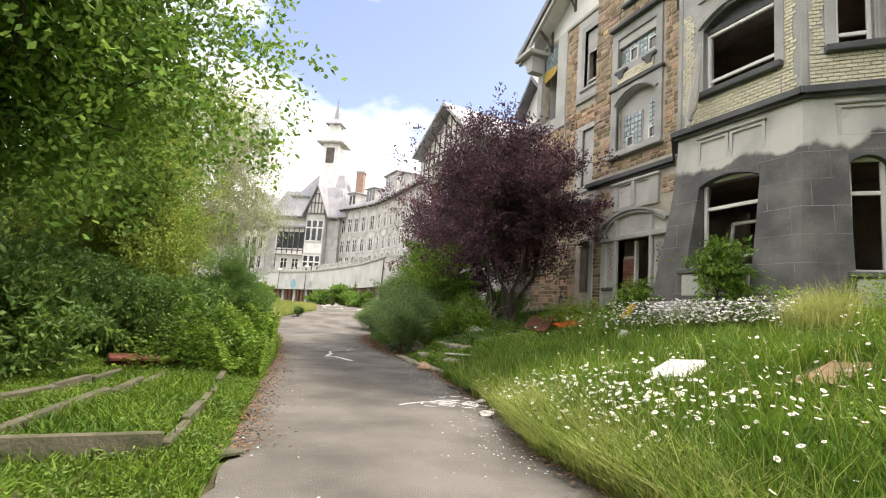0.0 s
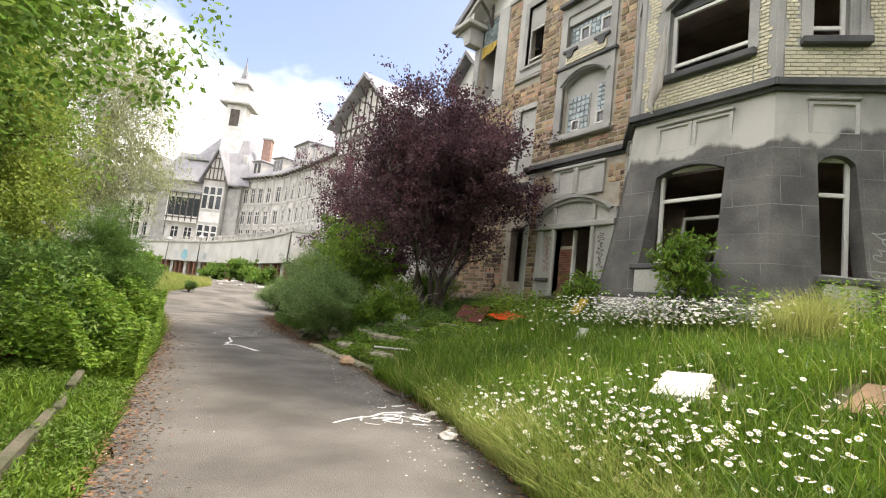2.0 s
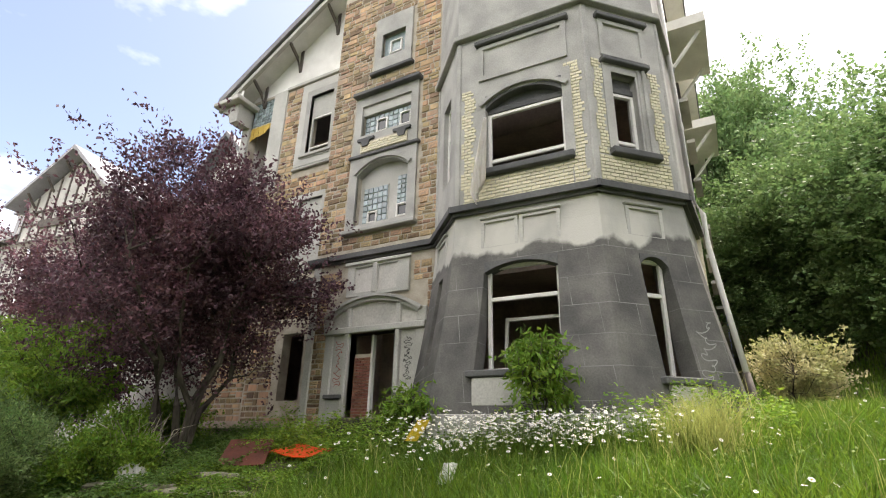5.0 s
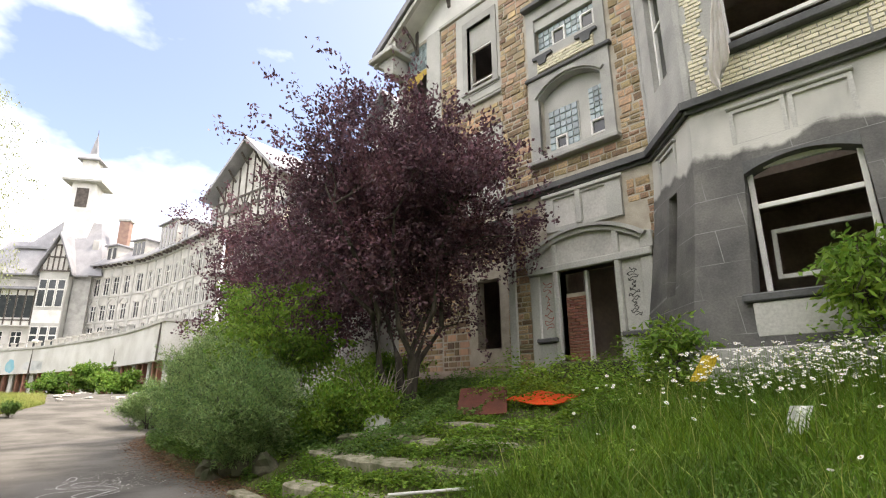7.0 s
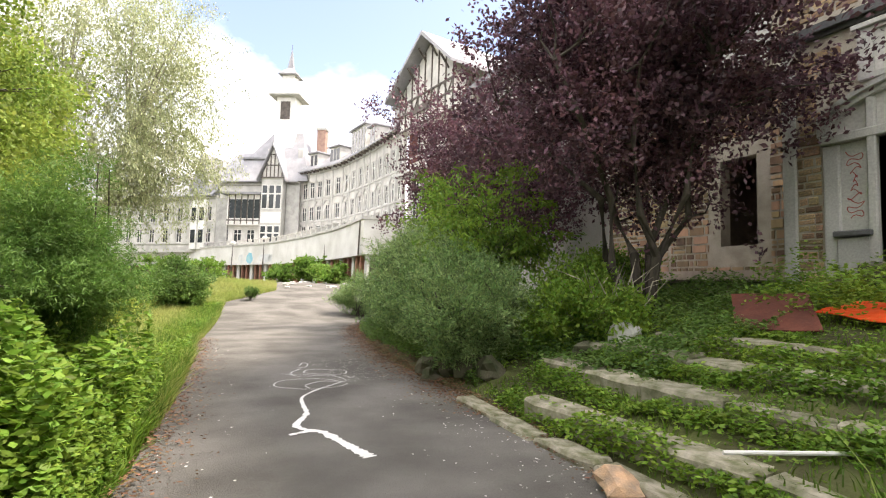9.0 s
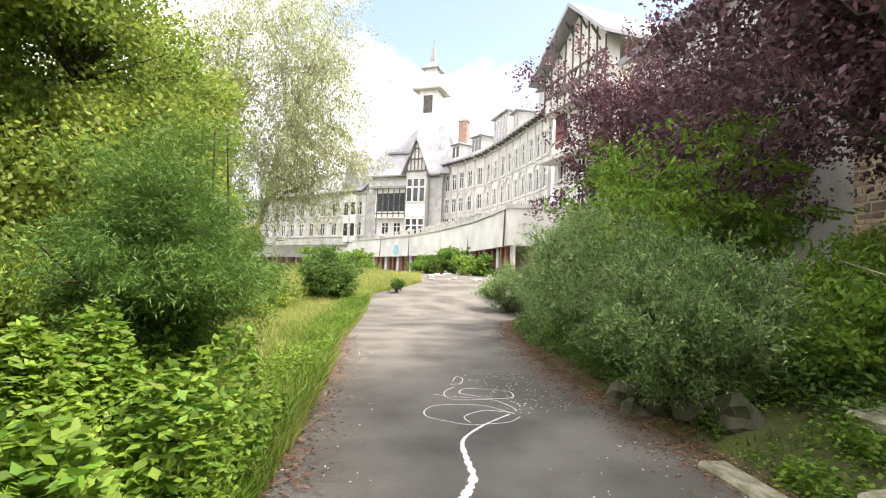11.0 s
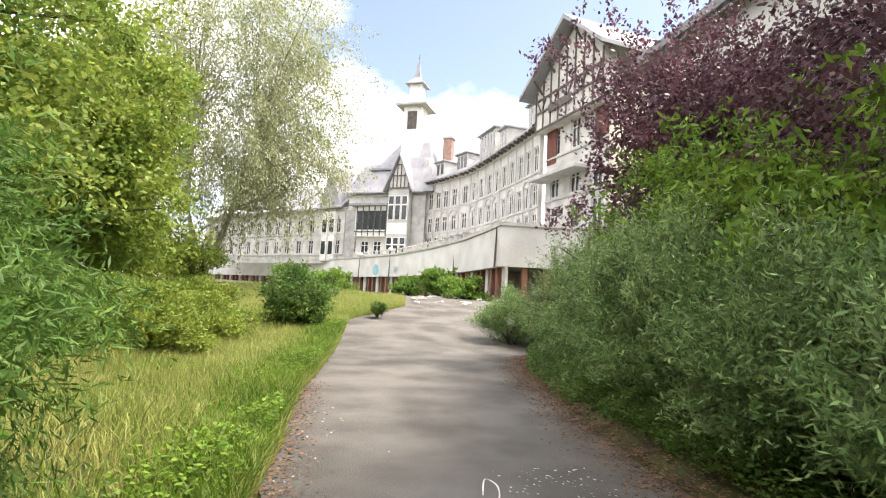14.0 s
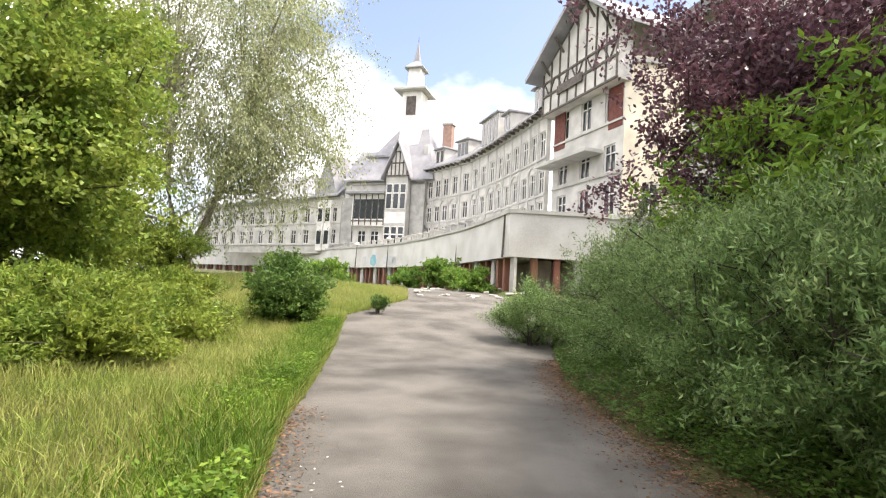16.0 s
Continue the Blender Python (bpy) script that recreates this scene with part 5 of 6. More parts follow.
hi = [bm.verts.new((x, y, 25.0)) for x, y in ((PL - 6.2, 3.6), (PL - 1.4, 3.6), (PL - 1.4, 6.0), (PL - 6.2, 6.0))]
for k in range(4):
    bm.faces.new((lo[k], lo[(k + 1) % 4], hi[(k + 1) % 4], hi[k]))
bm.faces.new(hi)
bm.faces.new(lo[::-1])
far_part("roof", bm, "pale_slate", PM, "main hipped slate roof below the tower")
for u, w in ((PL - 5.4, 0.9), (PL - 0.6, 0.8)):
    far_part("roof_dormer", bevelled(boxes((u - w / 2, 1.2, 20.4, u + w / 2, 4.0, 21.9)), 0.05), "old_plaster", PM)
for u, y, z in ((PL + 1.4, 4.0, 25.6),):
    c = far_part("chimney", bevelled(boxes((u - 0.7, y, 19.0, u + 0.7, y + 1.2, z)), 0.05), "hazed_brick", PM, "brick chimney, its red paled for haze")
    far_part("chimney_cap", boxes((u - 0.85, y - 0.15, z, u + 0.85, y + 1.35, z + 0.3)), "pale_stone", PM, "", None)
part("louvre", boxes((-0.75, -1.56, 26.8, 0.75, -1.5, 29.6)), M["timber"], tower)
part("louvre", boxes((-1.6, -0.75, 26.8, -1.5, 0.75, 29.6)), M["timber"], tower)
part("finial", tube(bmesh.new(), [(0, 0, 38.4), (0, 0, 39.4)], [0.06, 0.03], 6), M["timber"], tower)
# left wing gable
LM, LL = wall_frame((-6.0, 105.0), (4.0, 93.9))
bm = bmesh.new()
prism(bm, [(LL - 5.5, 14.3), (LL - 0.5, 14.3), (LL - 3.0, 21.0)], -0.6, 6.0)
far_part("gable", bm, "pale_slate", LM)
for u in (LL - 3.8, LL - 2.2):
    far_part("white_bay", bevelled(boxes((u - 0.65, -0.6, 6.2, u + 0.65, 0.0, 13.8)), 0.03), "white_paint", LM)
    for z in (7.2, 10.6):
        far_part("pane", boxes((u - 0.45, -0.64, z, u + 0.45, -0.604, z + 2.0)), "glass", LM)

# ---- terrace: parapet, posts, columns, lamps ----
cap = bmesh.new()
outer, innr = out_line(TERR, -0.12), out_line(TERR, 0.5)
for i in range(len(TERR) - 1):
    a, b, c, d = outer[i], outer[i + 1], innr[i + 1], innr[i]
    vs = [cap.verts.new((*p, z)) for z in (6.304, 6.52) for p in (a, b, c, d)]
    for f in ((0, 1, 2, 3), (7, 6, 5, 4), (0, 4, 5, 1), (2, 6, 7, 3), (1, 5, 6, 2), (3, 7, 4, 0)):
        cap.faces.new([vs[k] for k in f])
bmesh.ops.recalc_face_normals(cap, faces=cap.faces[:])
tagged(mesh_ob("terrace_coping", cap, M["pale_stone"]), "pale stone coping along the terrace", "coping", kind="structure")
lower = bmesh.new()
back_line = out_line(TERR, 3.2)
for i in range(len(TERR) - 1):
    a, b = back_line[i], back_line[i + 1]
    lower.faces.new([lower.verts.new(v) for v in ((*a, 0.5), (*b, 0.5), (*b, 3.8), (*a, 3.8))])
tagged(mesh_ob("wall_lower_storey", lower, M["dark_room"]), "dark wall behind the columns under the terrace", "wall", kind="structure")
column = tagged(mesh_ob("column", bevelled(boxes((-0.18, -0.18, -1.2, 0.18, 0.18, 2.6)), 0.03), M["red_brick"]), "red brick column carrying the terrace", "column", "terrace columns")
column_w = tagged(mesh_ob("column", bevelled(boxes((-0.35, -0.1, -1.2, 0.35, 0.1, 2.6)), 0.03), M["old_plaster"]), "pale pier carrying the terrace", "column", "terrace columns")
edge = out_line(TERR, 0.45)
step, travelled, k = 1.35, 0.0, 0
for a, b in zip(edge, edge[1:]):
    a, b = Vector(a), Vector(b)
    L = (b - a).length
    s = step - travelled
    while s < L:
        p = a.lerp(b, s / L)
        ang = math.degrees(math.atan2((b - a).y, (b - a).x))
        if p.y < 140:
            copy_thing(column if k % 3 else column_w, pose(p.x, p.y, 1.2, 0, 0, ang))
        k += 1
        s += step
    travelled = L - (s - step)
for src_ob, dz in ((column, 0), (column_w, 0)):
    src_ob.matrix_world = pose(edge[0][0] - 0.4 + (0.9 if src_ob is column_w else 0), edge[0][1], 1.2)
    src_ob.location.y += 0.1


def lamp_post(x, y, z0, z1, head):
    t = thing("lamp_post", "thin dark leaning lamp post on the terrace front" if not head else "small lamp post with a pale globe", "lamp post", pose(x, y, z0))
    part("post", tube(bmesh.new(), [(0, 0, 0), (0.12, 0.2, z1 - z0)], [0.07, 0.05], 8), M["timber"], t)
    if head:
        bm = bmesh.new()
        bmesh.ops.create_uvsphere(bm, u_segments=12, v_segments=8, radius=0.32)
        bmesh.ops.scale(bm, vec=(1, 1, 0.7), verts=bm.verts[:])
        bmesh.ops.translate(bm, vec=(0.12, 0.2, z1 - z0 + 0.1), verts=bm.verts[:])
        part("globe", bm, M["white_paint"], t, smooth=True)


lamp_post(12.3, 45.8, 3.75, 6.45, False)
lamp_post(12.4, 57.2, 3.75, 6.45, False)
lamp_post(9.2, 77.0, 3.0, 7.0, True)
lamp_post(6.0, 84.2, 3.0, 6.6, True)
# balusters on the terrace edge
for i, (a, b) in enumerate(zip(innr, innr[1:])):
    a, b = Vector(a), Vector(b)
    if a.y < 50 or a.y > 110:
        continue
    L = (b - a).length
    for s in np.arange(0.8, L, 1.7):
        p = a.lerp(b, s / L)
        ob = mesh_ob("baluster", bevelled(boxes((-0.2, -0.2, 0, 0.2, 0.2, 0.75), (-0.28, -0.28, 0.75, 0.28, 0.28, 0.9)), 0.03), M["pale_stone"]) if (i, s) == (4, 0.8) or "baluster" not in bpy.data.objects else new("baluster", bpy.data.objects["baluster"].data)
        ob.matrix_world = pose(p.x, p.y, 6.3)
        tagged(ob, "short pale stone post on the terrace edge", "baluster", "terrace balusters")
M["blue_wash"] = mat("blue_wash", (0.12, 0.40, 0.55), (0.3, 0.5, 0.55), 1.0, 0.8, 0, 10)
M["grey_wash"] = mat("grey_wash", (0.45, 0.48, 0.48), (0.6, 0.6, 0.6), 1.0, 0.8, 0, 10)
for k, (f, w, mt, z0, z1) in enumerate(((0.28, 1.9, "blue_wash", 3.85, 5.3), (0.02, 1.8, "grey_wash", 4.0, 5.2), (0.62, 4.0, "grey_wash", 4.0, 5.1), (0.9, 2.6, "grey_wash", 3.9, 5.0))):
    a, b = Vector(TERR[8]), Vector(TERR[7])
    m, length = wall_frame(TERR[8], TERR[7])
    bm = bmesh.new()
    r2 = np.random.default_rng(k)
    pts = [(f * length + w * (0.5 + (0.45 + 0.1 * r2.random()) * math.cos(j * math.tau / 14)), (z0 + z1) / 2 + (z1 - z0) * (0.42 + 0.14 * r2.random()) * math.sin(j * math.tau / 14)) for j in range(14)]
    prism(bm, pts, -0.012, -0.004)
    g = mesh_ob("graffiti", bm, M[mt])
    g.matrix_world = m
    tagged(g, "faded sprayed paint on the white terrace", "graffiti")

# ---- steps, kerbs and litter ----
rng = np.random.default_rng(8)
steps = thing("garden_steps", "broken mossy stone steps overgrown with weeds", "steps")
M["step_stone"] = mat("step_stone", (0.31, 0.285, 0.225), (0.12, 0.125, 0.065), 5.5, 0.95, 0.6, 30, spread=0.2)
slab_mesh = []
for k in range(7):
    bm = bevelled(boxes((-0.19, -0.47, -0.24, 0.19, 0.47, 0.0)), 0.03)
    bmesh.ops.subdivide_edges(bm, edges=[e for e in bm.edges if e.calc_length() > 0.3], cuts=3)
    for v in bm.verts:
        w = noise.noise(v.co * 2.3 + Vector((7.0 * k, 0, 0)))
        v.co += Vector((0.05 * w, 0.02 * w, 0.03 * noise.noise(v.co * 3.1 + Vector((0, 5.0 * k, 0)))))
    me = bpy.data.meshes.new("step_slab")
    bm.to_mesh(me)
    bm.free()
    me.materials.append(M["step_stone"])
    slab_mesh.append(me)
STEP_ROWS = [(4.82, 0.06, 10.2, 15.0, 0.1), (5.25, 0.28, 10.0, 14.6, 0.15), (6.05, 0.58, 9.9, 15.2, 0.2), (6.82, 0.81, 10.0, 14.8, 0.15), (7.55, 1.0, 10.2, 14.8, 0.1)]
for row, (x, z, y0, y1, bend) in enumerate(STEP_ROWS):
    y = y0
    while y < y1:
        f = (y - (y0 + y1) / 2) / (y1 - y0)
        ob = new("step_slab", slab_mesh[int(rng.integers(7))])
        ob.parent = steps
        edge_x = x - 0.28 * (f + 0.1) if row == 0 else x
        ob.matrix_local = pose(edge_x + (0.35 if row == 0 else 0.0) * f + bend * f * f * 3 + rng.normal() * 0.025, y, z + 0.03 + rng.normal() * 0.012, rng.normal() * 1.0, rng.normal() * 2.0 - 1.5, 10 * bend * f + rng.normal() * 1.0)
        ob.scale = (1.0 if row else 0.7, float(rng.uniform(0.9, 1.02)), 1.0)
        y += 0.93
kerb_l = thing("bed_edging", "crumbling low concrete edging of an overgrown bed", "edging")


def kerb_run(points, h, name="edging_stone", w=0.09, mt="kerb"):
    for a, b in zip(points, points[1:]):
        a, b = Vector(a), Vector(b)
        n = max(1, round((b - a).length / 1.0))
        for i in range(n):
            p, q = a.lerp(b, i / n), a.lerp(b, (i + 1) / n)
            L = (q - p).length
            ob = part(name, bevelled(boxes((0.01, -w / 2, -0.3, L - 0.01, w / 2, h)), 0.015), M[mt], kerb_l)
            ob.matrix_local = pose(p.x, p.y, gz(p.x, p.y), 0, 0, math.degrees(math.atan2((q - p).y, (q - p).x))) @ pose(0, 0, 0, rng.normal() * 4, rng.normal() * 1.5, rng.normal() * 1.2)


kerb_run([(-0.4, 5.0), (-0.12, 7.8), (0.1, 11.5), (0.2, 13.0)], 0.12)
kerb_run([(-0.4, 5.0), (-1.5, 4.75), (-3.2, 4.3)], 0.2)
kerb_run([(-1.75, 5.2), (-1.25, 7.4), (-0.85, 9.4)], 0.1)
kerb_run([(-2.6, 5.6), (-1.9, 7.6), (-1.5, 9.6)], 0.13)
box_ob = tagged(mesh_ob("manhole_frame", bevelled(boxes((-0.55, -0.35, 0.12, 0.55, 0.35, 0.2), (-0.5, -0.3, -0.2, 0.5, 0.3, 0.116)), 0.02), M["rust"]), "rusty iron cover on a low block", "cover")
box_ob.matrix_world = pose(-1.35, 10.6, gz(-1.35, 10.6), 0, 0, 12)


def flat_piece(name, label, category, corners, thick, material, ripple=0.018):
    """A thin sheet through three corners, a, b and d of a parallelogram."""
    a, b, d = (Vector(c) for c in corners)
    u, v = b - a, d - a
    n = u.cross(v).normalized()
    if n.z < 0:
        n = -n
    bm = bmesh.new()
    nu, nv = 6, 6
    r2 = np.random.default_rng(len(name))
    grid = [[[bm.verts.new(a + u * (i / nu) + v * (j / nv) + n * (t + ripple * math.sin(i * 1.3 + j))) for j in range(nv + 1)] for i in range(nu + 1)] for t in (0, thick)]
    for i in range(nu):
        for j in range(nv):
            bm.faces.new((grid[0][i][j], grid[0][i][j + 1], grid[0][i + 1][j + 1], grid[0][i + 1][j]))
            bm.faces.new((grid[1][i][j], grid[1][i + 1][j], grid[1][i + 1][j + 1], grid[1][i][j + 1]))
    for i in range(nu):
        for j in (0, nv):
            bm.faces.new((grid[0][i][j], grid[0][i + 1][j], grid[1][i + 1][j], grid[1][i][j]))
            bm.faces.new((grid[0][j][i], grid[0][j][i + 1], grid[1][j][i + 1], grid[1][j][i]))
    bmesh.ops.recalc_face_normals(bm, faces=bm.faces[:])
    return tagged(mesh_ob(name, bm, material), label, category)


M["rust_plate"] = mat("rust_plate", (0.13, 0.042, 0.028), (0.085, 0.03, 0.022), 3, 0.8, 0.2, 30)
M["orange_sheet"] = mat("orange_sheet", (0.75, 0.085, 0.02), (0.6, 0.06, 0.015), 2, 0.5, 0.2, 20)
M["yellow_sheet"] = mat("yellow_sheet", (0.65, 0.48, 0.03), (0.5, 0.36, 0.02), 2, 0.5, 0.2, 20)
M["cardboard"] = mat("cardboard", (0.20, 0.13, 0.075), (0.14, 0.095, 0.055), 2, 0.9, 0.2, 20)
flat_piece("rusty_plate", "rust-brown sheet metal plate lying tilted on weeds", "metal plate", [(8.1, 13.62, 1.10), (8.4, 12.7, 1.14), (8.85, 14.2, 1.56)], 0.02, M["rust_plate"], 0.006)
flat_piece("orange_sheet", "crumpled bright orange plastic sheet in the grass", "plastic sheet", [(8.75, 13.0, 1.36), (8.6, 11.9, 1.28), (9.3, 12.8, 1.52)], 0.012, M["orange_sheet"])
flat_piece("white_slab", "white polystyrene slab lying on the lawn", "slab", [(5.11, 4.7, 0.80), (4.97, 5.17, 0.76), (5.88, 5.02, 0.99)], 0.06, M["white_paint"], 0.003)
flat_piece("cardboard_sheet", "brown bare board sunk in the grass", "board", [(5.81, 3.38, 0.96), (5.66, 3.8, 0.92), (6.61, 3.41, 1.2)], 0.015, M["cardboard"], 0.006)
flat_piece("yellow_sign", "bent yellow plastic sign stuck in weeds", "sign", [(8.4, 9.62, 1.62), (8.45, 9.42, 1.62), (8.5, 9.45, 1.95)], 0.01, M["yellow_sheet"])
flat_piece("paper", "crumpled pale paper caught in the grass", "paper", [(7.2, 8.35, 1.1), (7.25, 8.17, 1.1), (7.25, 8.27, 1.36)], 0.01, M["white_paint"])
flat_piece("broken_tile", "flat pinkish broken tile at the drive edge", "tile", [(0.05, 4.8, 0.05), (0.25, 4.92, 0.04), (0.02, 4.97, 0.05)], 0.02, M["kerb"], 0.002)


def stone_at(name, label, x, y, r, z=None, mt="grey_stone", seed=0, squash=0.8):
    bm = bmesh.new()
    bmesh.ops.create_icosphere(bm, subdivisions=2, radius=1)
    for v in bm.verts:
        k = 0.75 + 0.5 * noise.noise(v.co * 1.1 + Vector((seed * 5.1, seed, 0)))
        v.co = Vector((round(v.co.x * 2.2) / 2.2 * 0.5 + v.co.x * 0.5, v.co.y, v.co.z * squash)) * k * r
    ob = tagged(mesh_ob(name, bm, M[mt]), label, "stone")
    ob.matrix_world = pose(x, y, (gz(x, y) if z is None else z) + r * 0.3, 0, 0, seed * 47)
    return ob


stone_at("boulder", "pale upright stone beside the steps", 7.1, 14.6, 0.3, None, "pale_stone", 1, 1.3)
stone_at("boulder", "rounded grey stone beside the steps", 7.75, 14.8, 0.28, None, "kerb", 2)
stone_at("boulder", "small brown stone beside the steps", 6.6, 14.9, 0.2, None, "kerb", 3)
stone_at("stone_lump", "broken block of orange-brown sandstone", 4.55, 12.1, 0.26, None, "rubble", 4, 0.6)
for k, (x, y, r) in enumerate(((5.35, 17.35, 0.3), (5.5, 16.85, 0.33), (5.62, 16.4, 0.34), (5.15, 16.9, 0.22), (5.7, 15.9, 0.3))):
    stone_at("boulder", "mossy rough stone edging the drive under shrubs", x, y, r, None, "kerb", 5 + k, 0.9)


# white paint dribbled on the asphalt
def dribble(points, width, seed=0):
    r2 = np.random.default_rng(seed)
    bm = bmesh.new()
    pts = [Vector((x, y)) for x, y in points]
    fine = []
    for i in range(len(pts) - 1):
        p0, p1, p2, p3 = pts[max(i - 1, 0)], pts[i], pts[i + 1], pts[min(i + 2, len(pts) - 1)]
        n = max(2, int((p2 - p1).length / 0.03))
        for k in range(n):
            t = k / n
            fine.append(0.5 * (2 * p1 + (p2 - p0) * t + (2 * p0 - 5 * p1 + 4 * p2 - p3) * t * t + (3 * p1 - p0 - 3 * p2 + p3) * t * t * t))
    fine.append(pts[-1])
    prev = None
    for i, p in enumerate(fine):
        d = fine[min(i + 1, len(fine) - 1)] - fine[max(i - 1, 0)]
        d = d.normalized() if d.length else Vector((1, 0))
        n = Vector((-d.y, d.x)) * width(i / len(fine)) * (0.6 + 0.8 * r2.random()) / 2
        k = (p.x - interp(p.y, ROAD_L) + 0.08) / (interp(p.y, ROAD_R) + 0.18 - interp(p.y, ROAD_L))
        z = 0.012 + 0.03 * math.sin(math.pi * float(k)) + 0.006
        cur = [bm.verts.new((*(p + n), z)), bm.verts.new((*(p - n), z))]
        if prev:
            bm.faces.new((prev[0], prev[1], cur[1], cur[0]))
        prev = cur
    return bm


paint = thing("paint_spill", "dribbled white paint line and loops on the asphalt", "paint spill")
part("paint_streak", dribble([(3.03, 13.50), (2.93, 13.92), (2.88, 14.15), (2.81, 14.42), (2.69, 14.53), (2.61, 14.71), (2.64, 14.84), (2.81, 15.22), (2.85, 15.60), (2.91, 16.05), (3.07, 16.35), (3.34, 16.67), (3.67, 16.99)], lambda t: 0.10 * (1 - t) ** 1.5 + 0.02, 1), M["white_paint"], paint)
part("paint_streak", dribble([(2.49, 14.42), (2.61, 14.47), (2.79, 14.47)], lambda t: 0.06, 2), M["white_paint"], paint)
part("paint_loop", dribble([(3.76, 16.89), (3.58, 16.69), (3.37, 16.63), (3.12, 16.60), (2.91, 16.73), (2.72, 16.92), (2.71, 17.14), (2.84, 17.36), (3.08, 17.43), (3.45, 17.37), (3.61, 17.18), (3.75, 16.98)], lambda t: 0.013, 3), M["white_paint"], paint)
part("paint_loop", dribble([(3.74, 17.01), (3.44, 17.15), (3.13, 16.92), (3.14, 16.67)], lambda t: 0.013, 4), M["white_paint"], paint)
part("paint_loop", dribble([(3.79, 17.11), (3.79, 17.31), (3.65, 17.64), (3.24, 17.65), (3.09, 17.80), (3.13, 18.11), (3.32, 18.39)], lambda t: 0.013, 5), M["white_paint"], paint)
part("paint_loop", dribble([(2.93, 17.97), (3.17, 17.83), (3.61, 17.71), (3.94, 17.77), (4.02, 18.07), (3.77, 18.21), (3.46, 18.27), (3.31, 18.01), (3.55, 17.80)], lambda t: 0.013, 6), M["white_paint"], paint)
part("paint_loop", dribble([(3.27, 18.54), (3.44, 18.59), (3.55, 18.92), (3.49, 19.09), (3.36, 18.73)], lambda t: 0.013, 7), M["white_paint"], paint)
spill = thing("paint_spill", "spread white paint and plaster at the drive edge", "paint spill")
for k in range(26):
    r2 = np.random.default_rng(60 + k)
    f = r2.random()
    x, y = 2.75 + 1.05 * f, 7.35 + 0.35 * f + r2.normal() * (0.06 + 0.3 * f)
    d = 0.14 + 0.3 * r2.random()
    part("paint_streak", dribble([(x, y), (x + d * 0.5, y + 0.09 * r2.normal()), (x + d, y + 0.1 * d + 0.09 * r2.normal())], lambda t: (0.02 + 0.05 * f) * (0.6 + 0.5 * math.sin(7 * t)), 70 + k), M["white_paint"], spill)
part("paint_streak", dribble([(2.43, 7.3), (2.75, 7.5), (3.05, 7.6), (3.3, 7.78), (3.6, 7.8)], lambda t: 0.025 + 0.035 * t, 99), M["white_paint"], spill)
M["leaf_litter"] = mat("leaf_litter", (0.20, 0.11, 0.06), (0.11, 0.065, 0.035), 3, 0.9, 0.2, 20, spread=0.5)
M["plaster_bits"] = mat("plaster_bits", (0.6, 0.58, 0.54), (0.45, 0.43, 0.4), 3, 0.9, 0.2, 20, spread=0.2)


def scatter_flat(name, label, category, centres, size, material, seed):
    r2 = np.random.default_rng(seed)
    c = np.asarray(centres, float)
    q = leaf_quads(c, size, size * 0.7, r2, np.zeros((len(c), 3)))
    q[:, :, 2] = c[:, None, 2] + (q[:, :, 2] - c[:, None, 2]) * 0.25 + 0.012
    ob = quads(name, q, material)
    return tagged(ob, label, category, kind="stuff")


def edge_points(n, side, y0, y1, width, seed, extra=0.04):
    r2 = np.random.default_rng(seed)
    y = r2.uniform(y0, y1, n)
    d = np.abs(r2.normal(size=n)) * width
    x = interp(y, ROAD_L) - 0.15 + d if side < 0 else interp(y, ROAD_R) + 0.15 - d
    z = np.maximum(ground_z(x, y), 0.0) + extra
    return np.stack([x, y, z], 1)


scatter_flat("leaf_litter", "dry brown leaves along the drive edge", "leaves", np.concatenate([edge_points(5200, -1, 5, 24, 0.22, 1), edge_points(9500, 1, 14.5, 29, 0.32, 2), edge_points(6000, 1, 16, 30, -0.35, 6), edge_points(4200, 1, -2, 14.5, 0.16, 7)]), 0.05, M["leaf_litter"], 1)
scatter_flat("plaster_crumbs", "white plaster crumbs strewn on the asphalt", "rubble", np.concatenate([edge_points(900, 1, 4, 16, 0.6, 3, 0.03), edge_points(260, -1, 0, 22, 0.5, 4, 0.03), np.stack([np.random.default_rng(9).uniform(3.6, 4.6, 260), np.random.default_rng(10).uniform(17, 19.4, 260), np.full(260, 0.035)], 1)]), 0.035, M["plaster_bits"], 2)
rubble_far = np.random.default_rng(44)
for k in range(22):
    x, y = rubble_far.uniform(6.0, 13.0), rubble_far.uniform(40.5, 51)
    a = rubble_far.uniform(0, 180)
    w = rubble_far.uniform(0.2, 0.8)
    ob = tagged(mesh_ob("rubble_slab", bevelled(boxes((-w / 2, -0.16, -0.05, w / 2, 0.16, 0.05)), 0.02), M["plaster_bits"]), "pale broken slab lying on the far drive", "rubble", "far rubble")
    ob.matrix_world = pose(x, y, gz(x, y) + 0.05, rubble_far.normal() * 6, rubble_far.normal() * 6, a)
for k, (x, y) in enumerate(((3.75, 6.9), (3.95, 6.4), (3.5, 6.6), (4.15, 7.9), (3.9, 7.6), (4.3, 8.6))):
    stone_at("rubble_lump", "lump of pale plaster rubble at the verge", x, y, 0.09 + 0.02 * (k % 3), None, "plaster_bits", 20 + k, 0.6)
